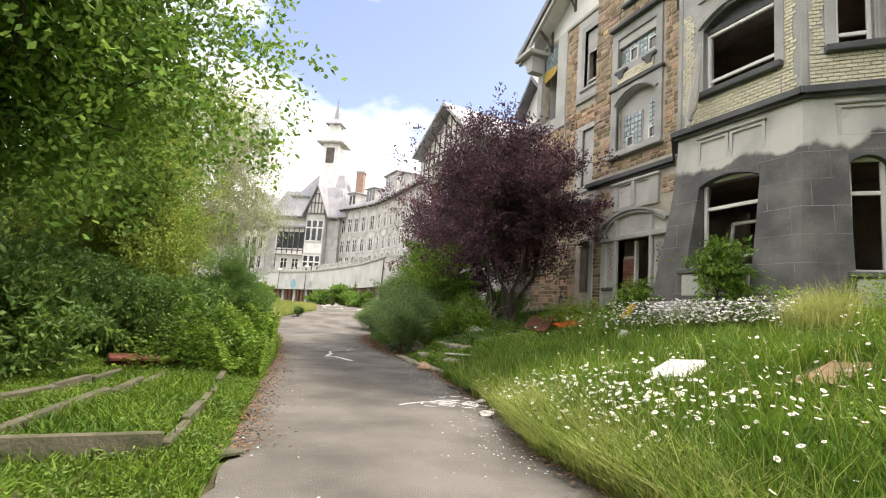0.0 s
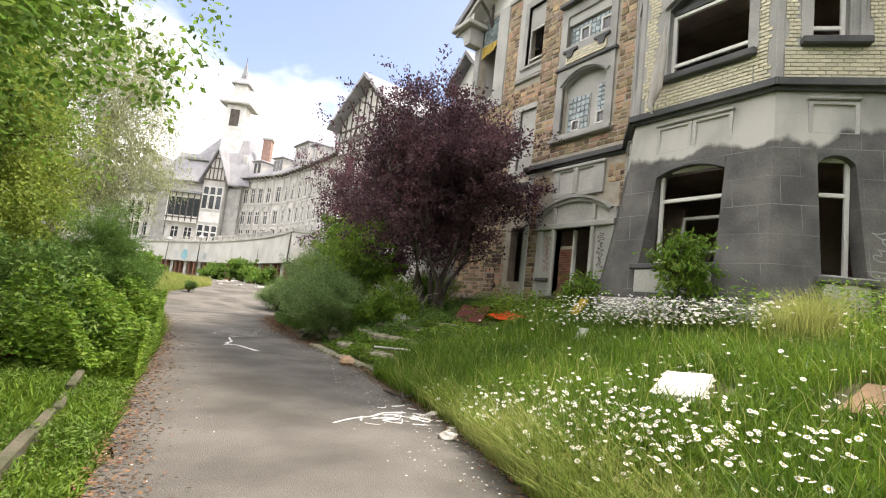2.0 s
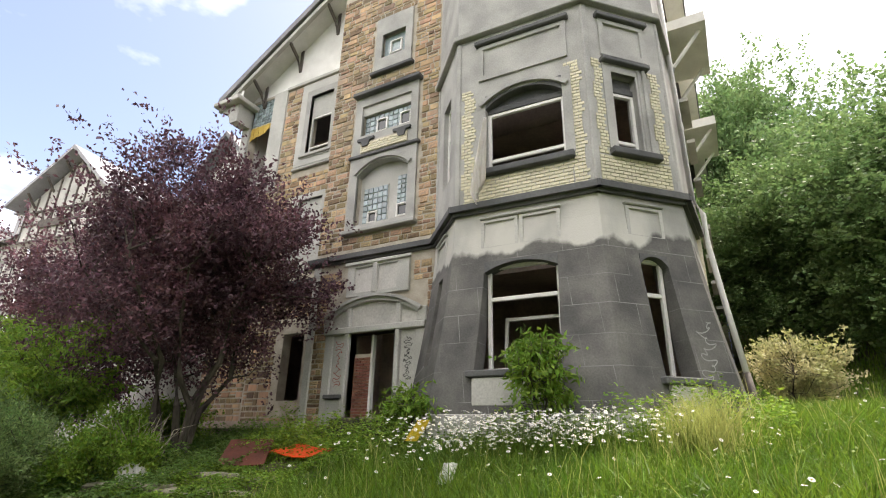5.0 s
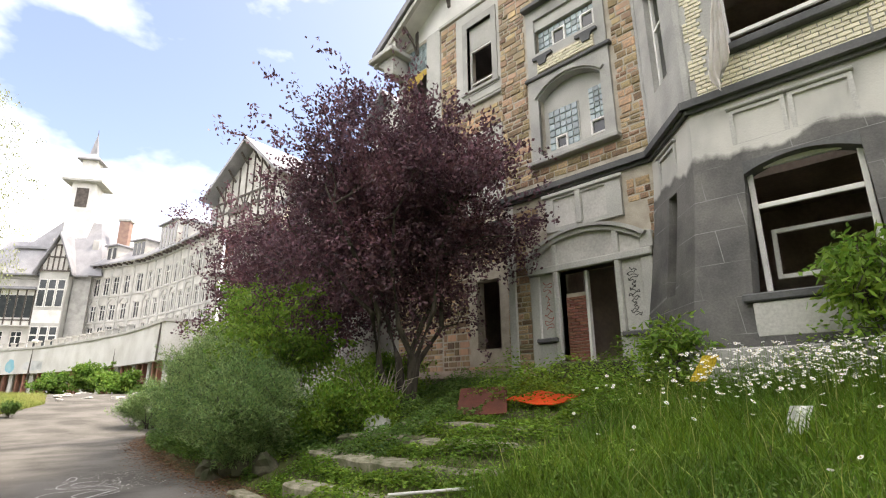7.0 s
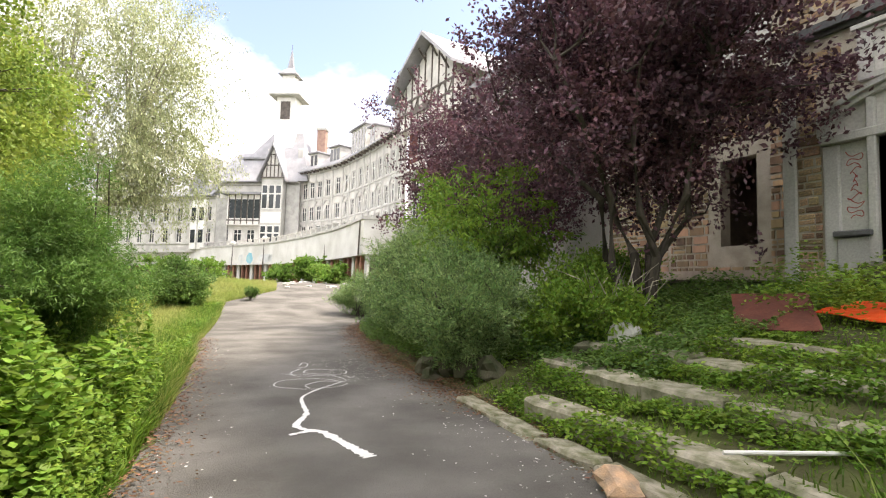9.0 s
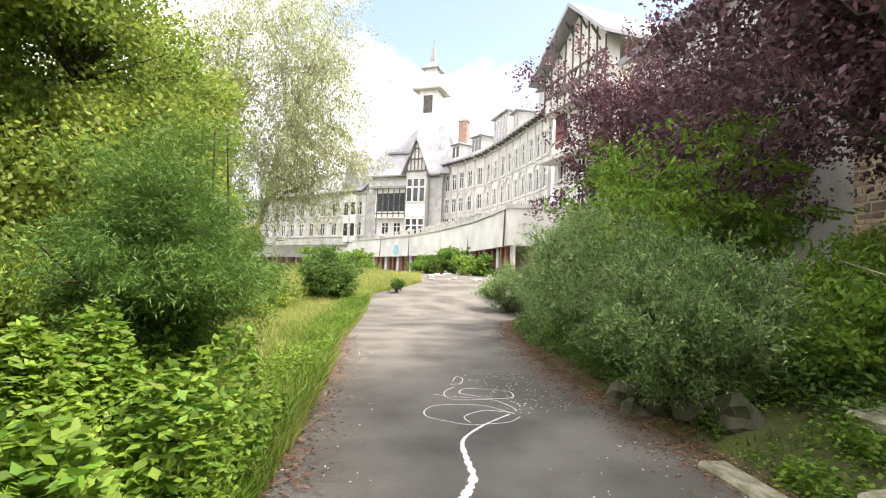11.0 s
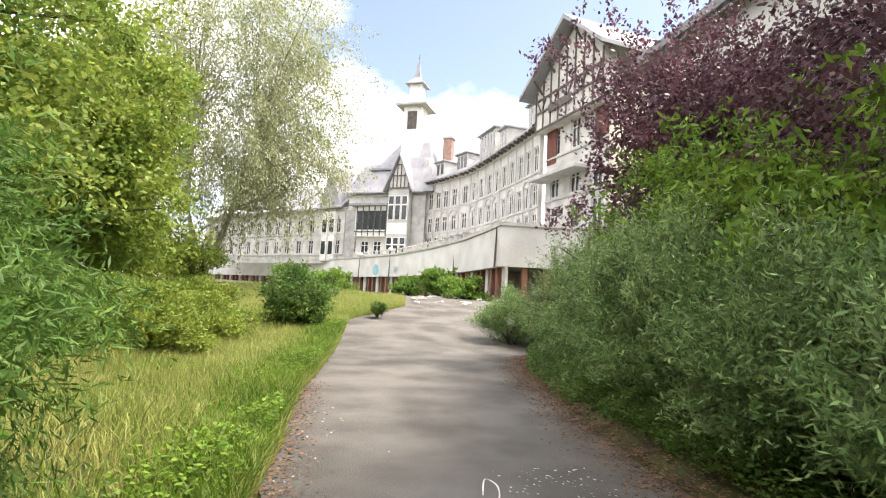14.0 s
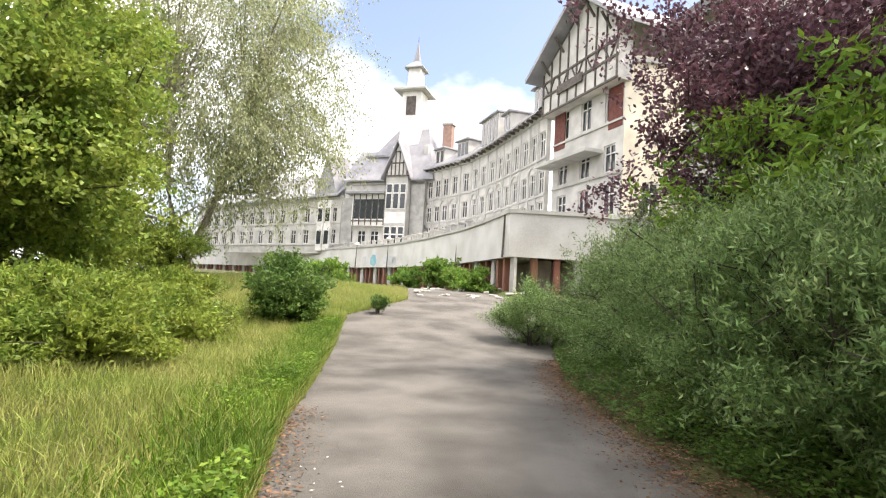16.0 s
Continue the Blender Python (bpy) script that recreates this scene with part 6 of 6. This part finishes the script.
for k, (x, y, a, L) in enumerate(((4.1, 8.7, 60, 0.9), (4.25, 8.5, 20, 0.7), (4.0, 8.9, 100, 0.5))):
    ob = tagged(mesh_ob("stick", tube(bmesh.new(), [(-L / 2, 0, 0.03), (0, 0.05, 0.05), (L / 2, 0, 0.04)], [0.022, 0.025, 0.012], 6), M["bark"]), "dark broken stick on the verge", "stick")
    ob.matrix_world = pose(x, y, gz(x, y) + 0.02, 0, 0, a)
ob = tagged(mesh_ob("white_pole", tube(bmesh.new(), [(0, -0.75, 0), (0, 0.75, 0.0)], [0.016, 0.016], 8), M["white_paint"]), "thin white pole lying on the steps", "pole")
ob.matrix_world = pose(5.5, 11.15, 0.5, 0, 0, 68)

M["conifer_leaf"] = leaf_mat("conifer_leaf", (0.14, 0.25, 0.05), (0.085, 0.17, 0.035), 0.4, 0.35)
M["clover_leaf"] = leaf_mat("clover_leaf", (0.15, 0.235, 0.035), (0.10, 0.17, 0.028), 0.35, 0.35)
M["wood_leaf"] = leaf_mat("wood_leaf", (0.19, 0.29, 0.11), (0.12, 0.21, 0.075), 0.45, 0.3)
# ---- plants in place ----
tree("purple_tree", "purple-leaved plum tree with several dark stems", (8.8, 15.8, gz(8.8, 15.8)), (8.45, 16.2, 5.75), (3.5, 3.8, 3.75), "purple_leaf", 84000, (0.105, 0.062), spread=0.4, trunk=0.10, stems=7, seed=11, tight=0.8, shell=0.15, boughs=95)
tree("purple_tree", "wide purple-leaved plum tree behind the shrubs", (10.2, 25.5, gz(10.2, 25.5)), (11.2, 25.2, 6.0), (3.9, 4.0, 4.0), "purple_leaf", 66000, (0.12, 0.075), spread=0.5, trunk=0.13, stems=4, seed=12, tight=0.85, shell=0.2, boughs=60)
tree("broadleaf_tree", "tall green broadleaf tree leaning over the drive", (-6.5, 10.5, gz(-6.5, 10.5)), (-4.6, 10.4, 6.4), (4.8, 6.2, 5.6), "green_leaf", 100000, (0.14, 0.08), spread=0.6, trunk=0.22, stems=2, seed=13, shell=0.3, boughs=110, twig=0.7, rise=0.1)
tree("broadleaf_tree", "tall green broadleaf tree beside the lawn", (-7.6, 34, gz(-7.6, 34)), (-6.4, 33.5, 5.6), (4.2, 4.6, 5.4), "yellow_leaf", 80000, (0.17, 0.11), spread=0.6, trunk=0.2, stems=2, seed=14, shell=0.3, boughs=90, twig=0.8, rise=0.0, tight=0.8, layer=0.3)
tree("broadleaf_tree", "green maple with layered boughs over the verge", (-5.2, 22, gz(-5.2, 22)), (-4.0, 21.6, 5.4), (3.3, 3.6, 5.0), "yellow_leaf", 130000, (0.11, 0.07), spread=0.6, trunk=0.16, stems=2, seed=19, shell=0.3, boughs=70, twig=0.7, rise=0.0, tight=0.8, layer=0.3)
tree("birch_tree", "old weeping birch with pale hanging leaves", (-4.4, 42, gz(-4.4, 42)), (-3.4, 42, 10.6), (6.6, 5.2, 8.4), "birch_leaf", 100000, (0.16, 0.07), spread=0.55, trunk=0.24, stems=2, bark="pale_bark", seed=15, droop=1.6, shell=0.25, boughs=60, twig=1.5)
tree("conifer_shrub", "dense feathery green conifer shrub at the drive", (-0.15, 17.0, gz(-0.15, 17.0)), (-0.12, 17.0, 1.6), (1.12, 1.15, 1.6), "conifer_leaf", 130000, (0.075, 0.012), spread=0.2, trunk=0.07, stems=3, seed=16, droop=0.35, shell=0.2, boughs=60, twig=0.5, flat=0.4, tight=0.85, layer=0.35)
tree("round_bush", "dark green round bush on the lawn", (1.0, 33.5, gz(1.0, 33.5)), (1.0, 33.5, gz(1.0, 33.5) + 0.95), (1.3, 1.3, 1.0), "dark_leaf", 16000, (0.14, 0.06), spread=0.3, trunk=0.05, stems=3, seed=17, boughs=26)
tree("small_bush", "tiny clipped bush in the grass", (4.1, 36.0, gz(4.1, 36)), (4.1, 36.0, gz(4.1, 36) + 0.35), (0.35, 0.35, 0.4), "dark_leaf", 2500, (0.08, 0.04), spread=0.15, trunk=0.03, stems=2, seed=18, twig=0.2)
for i, (x, y, h, r, n) in enumerate([(5.75, 16.6, 2.1, 1.15, 52000), (6.35, 18.3, 2.3, 1.3, 56000), (6.55, 20.3, 2.8, 1.45, 62000), (6.9, 22.0, 2.5, 1.3, 40000), (7.9, 23.6, 3.3, 1.7, 48000), (8.6, 26.6, 3.6, 1.8, 46000), (10.4, 29.5, 3.8, 1.8, 36000), (8.3, 31.5, 2.1, 1.25, 36000)]):
    z = gz(x, y)
    tree("willow_shrub", "bushy grey-green willow shrub crowding the drive", (x, y, z), (x, y, z + h * 0.44), (r, r, h * 0.56), "shrub_leaf", int(n * 0.8), (0.085, 0.021), spread=0.17, trunk=0.04, stems=6, seed=20 + i, group="shrubs along the drive", shell=0.45, boughs=75, twig=0.5, rise=0.9, tight=0.62)
for i, (x, y, h, r, n) in enumerate([(7.3, 18.4, 3.3, 1.2, 5600), (7.9, 20.9, 4.1, 1.5, 7500), (9.2, 7.6, 2.2, 0.5, 2600), (8.6, 24.0, 4.0, 1.3, 7000), (9.4, 10.2, 1.2, 0.4, 1200)]):
    z = gz(x, y)
    tree("sapling", "young light-green sapling with long leaves", (x, y, z), (x, y, z + h * 0.6), (r, r, h * 0.45), "weed_leaf", n, (0.15, 0.05), spread=0.4, trunk=0.03, stems=3, seed=40 + i, droop=0.5, group="saplings", flat=0.45, boughs=22, twig=0.55)
for i, (x, y, r, h) in enumerate([(-1.7, 26.6, 1.3, 1.5), (-1.2, 29.6, 1.1, 1.4), (-3.1, 27.6, 1.3, 1.6), (-4.8, 29.0, 1.5, 1.7), (-3.4, 31.0, 1.4, 1.6), (-2.4, 33.6, 1.2, 1.5), (-4.6, 25.6, 1.3, 1.5), (-2.6, 18.6, 1.2, 1.7), (-3.6, 21.0, 1.4, 2.2), (-5.4, 23.0, 1.6, 2.6), (-6.4, 27.0, 1.6, 2.4), (-6.6, 38.5, 2.2, 3.2), (-9.5, 37.0, 2.4, 3.4), (-4.6, 40.6, 1.8, 2.6), (-12.5, 41.0, 2.8, 4.0), (-8.5, 45.0, 2.6, 3.6), (-10.0, 31.0, 2.2, 3.0)]):
    z = gz(x, y)
    tree("low_shrub", "spreading yellow-green shrub on the lawn edge", (x, y, z), (x, y, z + h * 0.42), (r, r, h * 0.55), "yellow_leaf", 22000, (0.12, 0.045), spread=0.3, trunk=0.04, stems=4, seed=50 + i, group="shrubs by the lawn", flat=0.6, boughs=30, rise=0.2)
for i, (x, y, r, h) in enumerate([(-3.6, 9.5, 1.6, 1.9), (-4.2, 6.4, 1.6, 1.6), (-1.9, 12.5, 1.3, 1.6), (-3.8, 13.5, 1.8, 2.2), (-5.8, 3.5, 1.8, 1.8), (-0.75, 13.6, 0.75, 1.5), (-0.6, 11.2, 0.55, 1.1)]):
    z = gz(x, y)
    tree("dark_shrub", "dark leafy undergrowth below the trees", (x, y, z), (x, y, z + h * 0.45), (r, r, h * 0.55), "dark_leaf", 24000, (0.12, 0.05), spread=0.3, trunk=0.04, stems=4, seed=60 + i, group="undergrowth", boughs=34)
for i, (x, y, r, h) in enumerate([(6.75, 15.7, 0.6, 1.0), (7.7, 16.4, 0.8, 1.4), (9.6, 17.6, 0.9, 1.3), (7.2, 15.0, 0.45, 0.7)]):
    z = gz(x, y)
    tree("green_shrub", "loose green shrub beside the steps", (x, y, z), (x, y, z + h * 0.45), (r, r, h * 0.55), "weed_leaf", 9000, (0.09, 0.045), spread=0.3, trunk=0.03, stems=4, seed=160 + i, group="shrubs by the steps", boughs=26)
dead = bmesh.new()
r3 = np.random.default_rng(170)
for k in range(34):
    a = r3.uniform(0, math.tau)
    p = Vector((r3.normal() * 0.18, r3.normal() * 0.18, -0.1))
    q = p + Vector((math.cos(a) * 0.35, math.sin(a) * 0.35, r3.uniform(0.5, 1.0)))
    e = q + Vector((math.cos(a) * 0.3 + r3.normal() * 0.15, math.sin(a) * 0.3 + r3.normal() * 0.15, r3.uniform(0.1, 0.5)))
    tube(dead, [p, q, e], [0.014, 0.010, 0.004], 5)
ob = tagged(mesh_ob("dead_shrub", dead, M["pale_bark"]), "bare grey twigs of a dead shrub", "shrub")
ob.matrix_world = pose(7.55, 15.35, gz(7.55, 15.35))
# shrubs against the terrace
for i, (x, y, r, h) in enumerate([(9.9, 52, 1.6, 2.2), (9.2, 60, 1.5, 1.8), (10.6, 46.5, 1.4, 1.5), (2.6, 62, 2.2, 2.4), (-1.5, 70, 2.5, 2.2)]):
    z = gz(x, y)
    tree("terrace_shrub", "wild shrub below the terrace", (x, y, z), (x, y, z + h * 0.45), (r, r, h * 0.55), "green_leaf", 5000, (0.22, 0.12), spread=0.4, trunk=0.04, stems=3, seed=70 + i, group="shrubs below the terrace")
# woods on the hill and behind
wood_a = tree("forest_tree", "tall dark green tree of the wood on the hill", (30, -2, gz(30, -2)), (30, -2, gz(30, -2) + 7), (5, 5, 6.5), "wood_leaf", 60000, (0.26, 0.17), spread=0.9, trunk=0.3, stems=1, seed=81, group="wood", shell=0.35, boughs=70, twig=1.2, rise=0)
wood_b = tree("forest_tree", "tall mid-green tree of the wood on the hill", (38, 2, gz(38, 2)), (38, 2, gz(38, 2) + 10), (5.5, 5.5, 9), "wood_leaf", 60000, (0.28, 0.18), spread=0.9, trunk=0.3, stems=1, seed=82, group="wood", shell=0.35, boughs=70, twig=1.2, rise=0)
r2 = np.random.default_rng(83)
for k in range(54):
    if k < 34:
        x, y = 30 + r2.uniform(0, 34), r2.uniform(-26, 22)
        if y > 2 and x < 42:
            x += 14
    elif k < 44:
        x, y = r2.uniform(-34, -13), r2.uniform(-25, 60)
    else:
        x, y = r2.uniform(-60, -16), r2.uniform(60, 118)
        x -= (y - 60) * 0.25
    s = r2.uniform(0.75, 1.2) * (0.72 if k < 34 else 1)
    o = copy_thing(wood_a if k % 2 else wood_b, pose(x, y, gz(x, y), 0, 0, r2.uniform(0, 360)))
    o.scale = (s, s, s * r2.uniform(0.9, 1.15))
for k, (x, y) in enumerate(((-9, -8), (8, -16), (-14, -16), (16, -12), (2, -24), (23, -1.5), (21.5, -7.5), (27, 2.0))):
    o = copy_thing(wood_b, pose(x, y, gz(x, y), 0, 0, 60 * k))
    if k > 4:
        o.scale = (0.72, 0.72, 0.52 + 0.08 * (k == 6))
M["plume"] = leaf_mat("plume", (0.58, 0.52, 0.32), (0.36, 0.38, 0.16), 0.4, 0.3)
# cream-flowered bush by the side wall
tree("flowering_bush", "bush with creamy plumes beside the house", (15.2, 3.6, gz(15.2, 3.6)), (15.2, 3.6, gz(15.2, 3.6) + 0.9), (1.1, 1.0, 0.9), "plume", 9000, (0.1, 0.05), spread=0.25, trunk=0.03, stems=3, seed=90)


# ---- grass, weeds and daisies ----
def blades(name, label, n, region, height, width, material, seed, lean=0.35, keep=None):
    """Grass blades rooted on the ground."""
    r2 = np.random.default_rng(seed)
    x, y = region(r2, n)
    if keep is not None:
        k = keep(x, y, r2)
        x, y = x[k], y[k]
    z = ground_z(x, y)
    m = len(x)
    a = r2.uniform(0, math.tau, m)
    tilt = r2.normal(size=(m, 2)) * lean
    h = height * r2.uniform(0.45, 1.25, m) * (0.75 + 0.5 * (np.sin(x * 1.9 + y * 0.7) * np.sin(y * 1.3 - x * 0.5) * 0.5 + 0.5))
    w = width * r2.uniform(0.6, 1.3, m)
    side = np.stack([np.cos(a), np.sin(a), np.zeros(m)], 1) * (w / 2)[:, None]
    root = np.stack([x, y, z - 0.02], 1)
    mid = root + np.stack([tilt[:, 0] * h * 0.35, tilt[:, 1] * h * 0.35, h * 0.6], 1)
    tip = root + np.stack([tilt[:, 0] * h, tilt[:, 1] * h, h * 0.95], 1)
    q = np.stack([root - side, root + side, mid + side * 0.8, mid - side * 0.8], 1)
    q2 = np.stack([mid - side * 0.8, mid + side * 0.8, tip + side * 0.1, tip - side * 0.1], 1)
    return tagged(quads(name, np.concatenate([q, q2]), material), label, "grass", kind="stuff")


def in_house(x, y):
    return ((x > 11.2) & (y > 10) & (y < 31)) | ((x > 9.75) & (y > 6.2) & (y < 10.2)) | ((x > 11.0) & (y > 4.6)) | ((x + y * 0 > 10.1) & (y + x > 16.0) & (y > 4.7) & (y < 11))


def bank_region(r2, n):
    y = r2.uniform(-5, 10.6, n)
    d = r2.uniform(0, 1, n) ** 1.6 * 12
    return interp(y, ROAD_R) + 0.1 + d, y


def far_bank(r2, n):
    y = r2.uniform(-24, 4.2, n)
    return interp(y, ROAD_R) + 6 + r2.uniform(0, 1, n) ** 1.3 * 40, y


def step_region(r2, n):
    return r2.uniform(4.5, 11.5, n), r2.uniform(9.4, 17.5, n)


def left_bed(r2, n):
    y = r2.uniform(-3, 14, n)
    return interp(y, ROAD_L) - 0.1 - r2.uniform(0, 1, n) ** 1.3 * 5, y


def left_lawn(r2, n):
    y = r2.uniform(15, 44, n)
    return interp(y, ROAD_L) - 0.05 - r2.uniform(0, 1, n) ** 1.3 * 11, y


free = lambda x, y, r2: ~in_house(x, y) & ~((x > 4.85) & (x < 5.95) & (y > 4.55) & (y < 5.4)) & ~((x > 5.55) & (x < 6.7) & (y > 3.3) & (y < 4.0))
blades("lawn_grass", "long lush green grass on the bank", 130000, bank_region, 0.34, 0.016, M["grass"], 1, 0.35, free)
blades("lawn_grass", "long green grass on the rising lawn", 60000, far_bank, 0.36, 0.03, M["grass"], 2, 0.35, free)
blades("step_grass", "sparse grass and weeds between the steps", 16000, step_region, 0.1, 0.014, M["grass"], 3, 0.45, lambda x, y, r2: ~in_house(x, y) & (np.sin(x * 5 + y) * np.sin(y * 3.1) > -0.2) & (x > interp(y, ROAD_R) + 0.2))
blades("bed_grass", "short bright green growth in the beds", 70000, left_bed, 0.13, 0.02, M["grass"], 4, 0.5)
blades("dry_grass", "tall yellowing grass on the sunlit lawn", 140000, left_lawn, 0.28, 0.013, M["dry_grass"], 5, 0.35)
blades("verge_grass", "green grass at the drive edge", 26000, lambda r2, n: ((lambda y: (interp(y, ROAD_L) - 0.1 - np.abs(r2.normal(size=n)) * 0.5, y))(r2.uniform(14, 34, n))), 0.3, 0.016, M["grass"], 6, 0.35)


def leafy(name, label, n, region, height, size, material, seed, keep=None):
    """Low broad-leaved weeds: small leaves at several heights above the ground."""
    r2 = np.random.default_rng(seed)
    x, y = region(r2, n)
    if keep is not None:
        k = keep(x, y, r2)
        x, y = x[k], y[k]
    patch = np.clip(0.55 + 0.4 * np.sin(x * 2.3 + 0.9 * y + 1) * np.sin(2.1 * y - 0.6 * x) + 0.3 * np.sin(5.3 * x + 3.1 * y) * np.sin(4.7 * y), 0.12, 1.15)
    z = ground_z(x, y) + height * patch * r2.uniform(0.1, 1, len(x)) ** 0.8
    c = np.stack([x, y, z], 1)
    ax = np.zeros((len(x), 3))
    q = leaf_quads(c, size, size * 0.55, r2, ax)
    q[:, :, 2] = c[:, None, 2] + (q[:, :, 2] - c[:, None, 2]) * 0.55
    return tagged(quads(name, q, material), label, "weeds", kind="stuff")


leafy("clover", "bright clover and herbs covering the bed", 70000, left_bed, 0.15, 0.045, M["clover_leaf"], 11)
leafy("step_weeds", "leafy weeds growing over the steps", 30000, step_region, 0.16, 0.06, M["weed_leaf"], 12, lambda x, y, r2: ~in_house(x, y) & (x > interp(y, ROAD_R) + 0.25) & (np.sin(x * 4.3 + y) * np.sin(y * 2.7 + x) > -0.05))
for k, x in enumerate((5.02, 5.6, 6.4, 7.15, 7.9)):
    leafy("step_weeds", "leafy weeds in the joints of the steps", 4200, lambda r2, n: (lambda y: (x + r2.normal(size=n) * 0.07 + 0.35 * ((y - 12.3) / 4.6) ** 2 * 3 * 0.8, y))(r2.uniform(9.6, 15.0, n)), 0.3, 0.075, M["weed_leaf"], 120 + k)
leafy("ivy", "ivy and nettles under the trees", 42000, lambda r2, n: (r2.uniform(6.0, 11.4, n), r2.uniform(13.2, 20.5, n)), 0.5, 0.085, M["dark_leaf"], 13, lambda x, y, r2: ~in_house(x, y) & (x > interp(y, ROAD_R) + 0.9))
leafy("wall_weeds", "leafy weeds along the house foot", 26000, lambda r2, n: (r2.uniform(8.6, 11.6, n), r2.uniform(4.2, 14.2, n)), 0.9, 0.09, M["weed_leaf"], 14, free)
leafy("nettles", "tall nettles and herbs beside the drive", 46000, lambda r2, n: ((lambda y: (interp(y, ROAD_L) - 0.9 + np.clip(r2.normal(size=n) * 0.55, -1.6, 0.75), y))(12.6 + np.clip(r2.normal(size=n) * 1.7, -3, 3.5))), 1.15, 0.10, M["weed_leaf"], 15)
leafy("shrub_skirt", "low herbs under the willow shrubs", 36000, lambda r2, n: ((lambda y: (interp(y, ROAD_R) + 0.12 + r2.uniform(0, 1, n) * 2.4, y))(r2.uniform(22, 38, n))), 0.5, 0.08, M["dark_leaf"], 17)
# Added low leaves; the darker leaf colour stands in for shade below the shrubs.
leafy("shrub_foot", "low leaves under the willow shrubs, coloured dark for shade", 15000, lambda r2, n: ((lambda y: (interp(y, ROAD_R) + 0.3 + np.abs(r2.normal(size=n)) * 0.6, y))(r2.uniform(15.8, 22.5, n))), 0.4, 0.07, M["dark_leaf"], 171)
leafy("near_nettles", "bright broad-leaved weeds under the conifer", 24000, lambda r2, n: (0.0 + np.clip(r2.normal(size=n) * 0.45, -1, 0.85), 14.7 + r2.normal(size=n) * 0.9), 1.15, 0.12, M["weed_leaf"], 18)
leafy("verge_weeds", "green weeds along the lawn edge", 16000, lambda r2, n: ((lambda y: (interp(y, ROAD_L) - 0.12 - np.abs(r2.normal(size=n)) * 0.4, y))(r2.uniform(16.5, 34, n))), 0.4, 0.075, M["weed_leaf"], 19)
leafy("bank_herbs", "low herbs in the lawn", 52000, bank_region, 0.36, 0.06, M["clover_leaf"], 16, free)
blades("seed_stalks", "pale seeding grass stalks above the lawn", 3600, bank_region, 0.62, 0.008, M["dry_grass"], 24, 0.3)


def daisies(n_list, seed):
    r2 = np.random.default_rng(seed)
    pet, yol, stem = [], [], []
    for cx, cy, sx, sy, n, hgt in n_list:
        big = 1.45 if hgt > 0.55 else 1.0
        for _ in range(n):
            x, y = cx + r2.normal() * sx, cy + r2.normal() * sy
            if in_house(np.array(x), np.array(y)) or x < interp(y, ROAD_R) + 0.05:
                continue
            z = gz(x, y) + hgt * r2.uniform(0.55, 1.25)
            r = r2.uniform(0.016, 0.027) * (1.1 if big > 1 else 1)
            nrm = Vector((r2.normal() * 0.35 - 0.25, r2.normal() * 0.35 - 0.15, 1)).normalized()
            a = nrm.orthogonal().normalized()
            b = nrm.cross(a)
            c = Vector((x, y, z))
            for k in range(7):
                t0 = k * math.tau / 7
                d = math.cos(t0) * a + math.sin(t0) * b
                s = math.cos(t0 + 1.57) * a + math.sin(t0 + 1.57) * b
                pet.append([c + d * r * 0.2, c + d * r * 0.8 + s * r * 0.42, c + d * r * 1.1, c + d * r * 0.8 - s * r * 0.42])
            yol.append([c + nrm * 0.004 + a * r * 0.36, c + nrm * 0.004 + b * r * 0.36, c + nrm * 0.004 - a * r * 0.36, c + nrm * 0.004 - b * r * 0.36])
            g = Vector((x + r2.normal() * 0.05, y + r2.normal() * 0.05, gz(x, y)))
            w = Vector((0.004, 0.003, 0))
            stem.append([g - w, g + w, c + w, c - w])
    f = tagged(quads("daisies", np.array(pet), M["petal"]), "white ox-eye daisies in the long grass", "flowers", kind="stuff")
    quads("flower_centre", np.array(yol), M["yolk"], f)
    quads("stem", np.array(stem), M["grass"], f)


daisies([(3.85, 5.3, 0.32, 1.1, 520, 0.3), (4.5, 4.6, 0.5, 0.9, 130, 0.34), (4.3, 4.0, 0.5, 1.2, 80, 0.34), (8.45, 8.2, 0.45, 0.8, 760, 0.62), (8.6, 6.7, 0.5, 0.7, 520, 0.58), (5.0, 2.5, 1.0, 1.5, 80, 0.4), (6.5, 5.5, 1.6, 2.0, 70, 0.36), (4.0, 7.2, 0.25, 0.6, 70, 0.3), (12, -1, 4, 3, 160, 0.4), (7.6, 8.8, 0.5, 0.8, 60, 0.5)], 21)
blades("dry_tuft", "tuft of straw-coloured dry grass", 1600, lambda r2, n: (8.6 + r2.normal(size=n) * 0.25, 5.3 + r2.normal(size=n) * 0.22), 0.7, 0.01, M["dry_grass"], 22, 0.3)
blades("dry_tuft", "straw-coloured grass at the drive edge", 11000, lambda r2, n: ((lambda y: (interp(y, ROAD_R) + 0.05 + np.abs(r2.normal(size=n)) * 0.28, y))(4.6 + r2.normal(size=n) * 1.5)), 0.36, 0.009, M["dry_grass"], 23, 0.6)
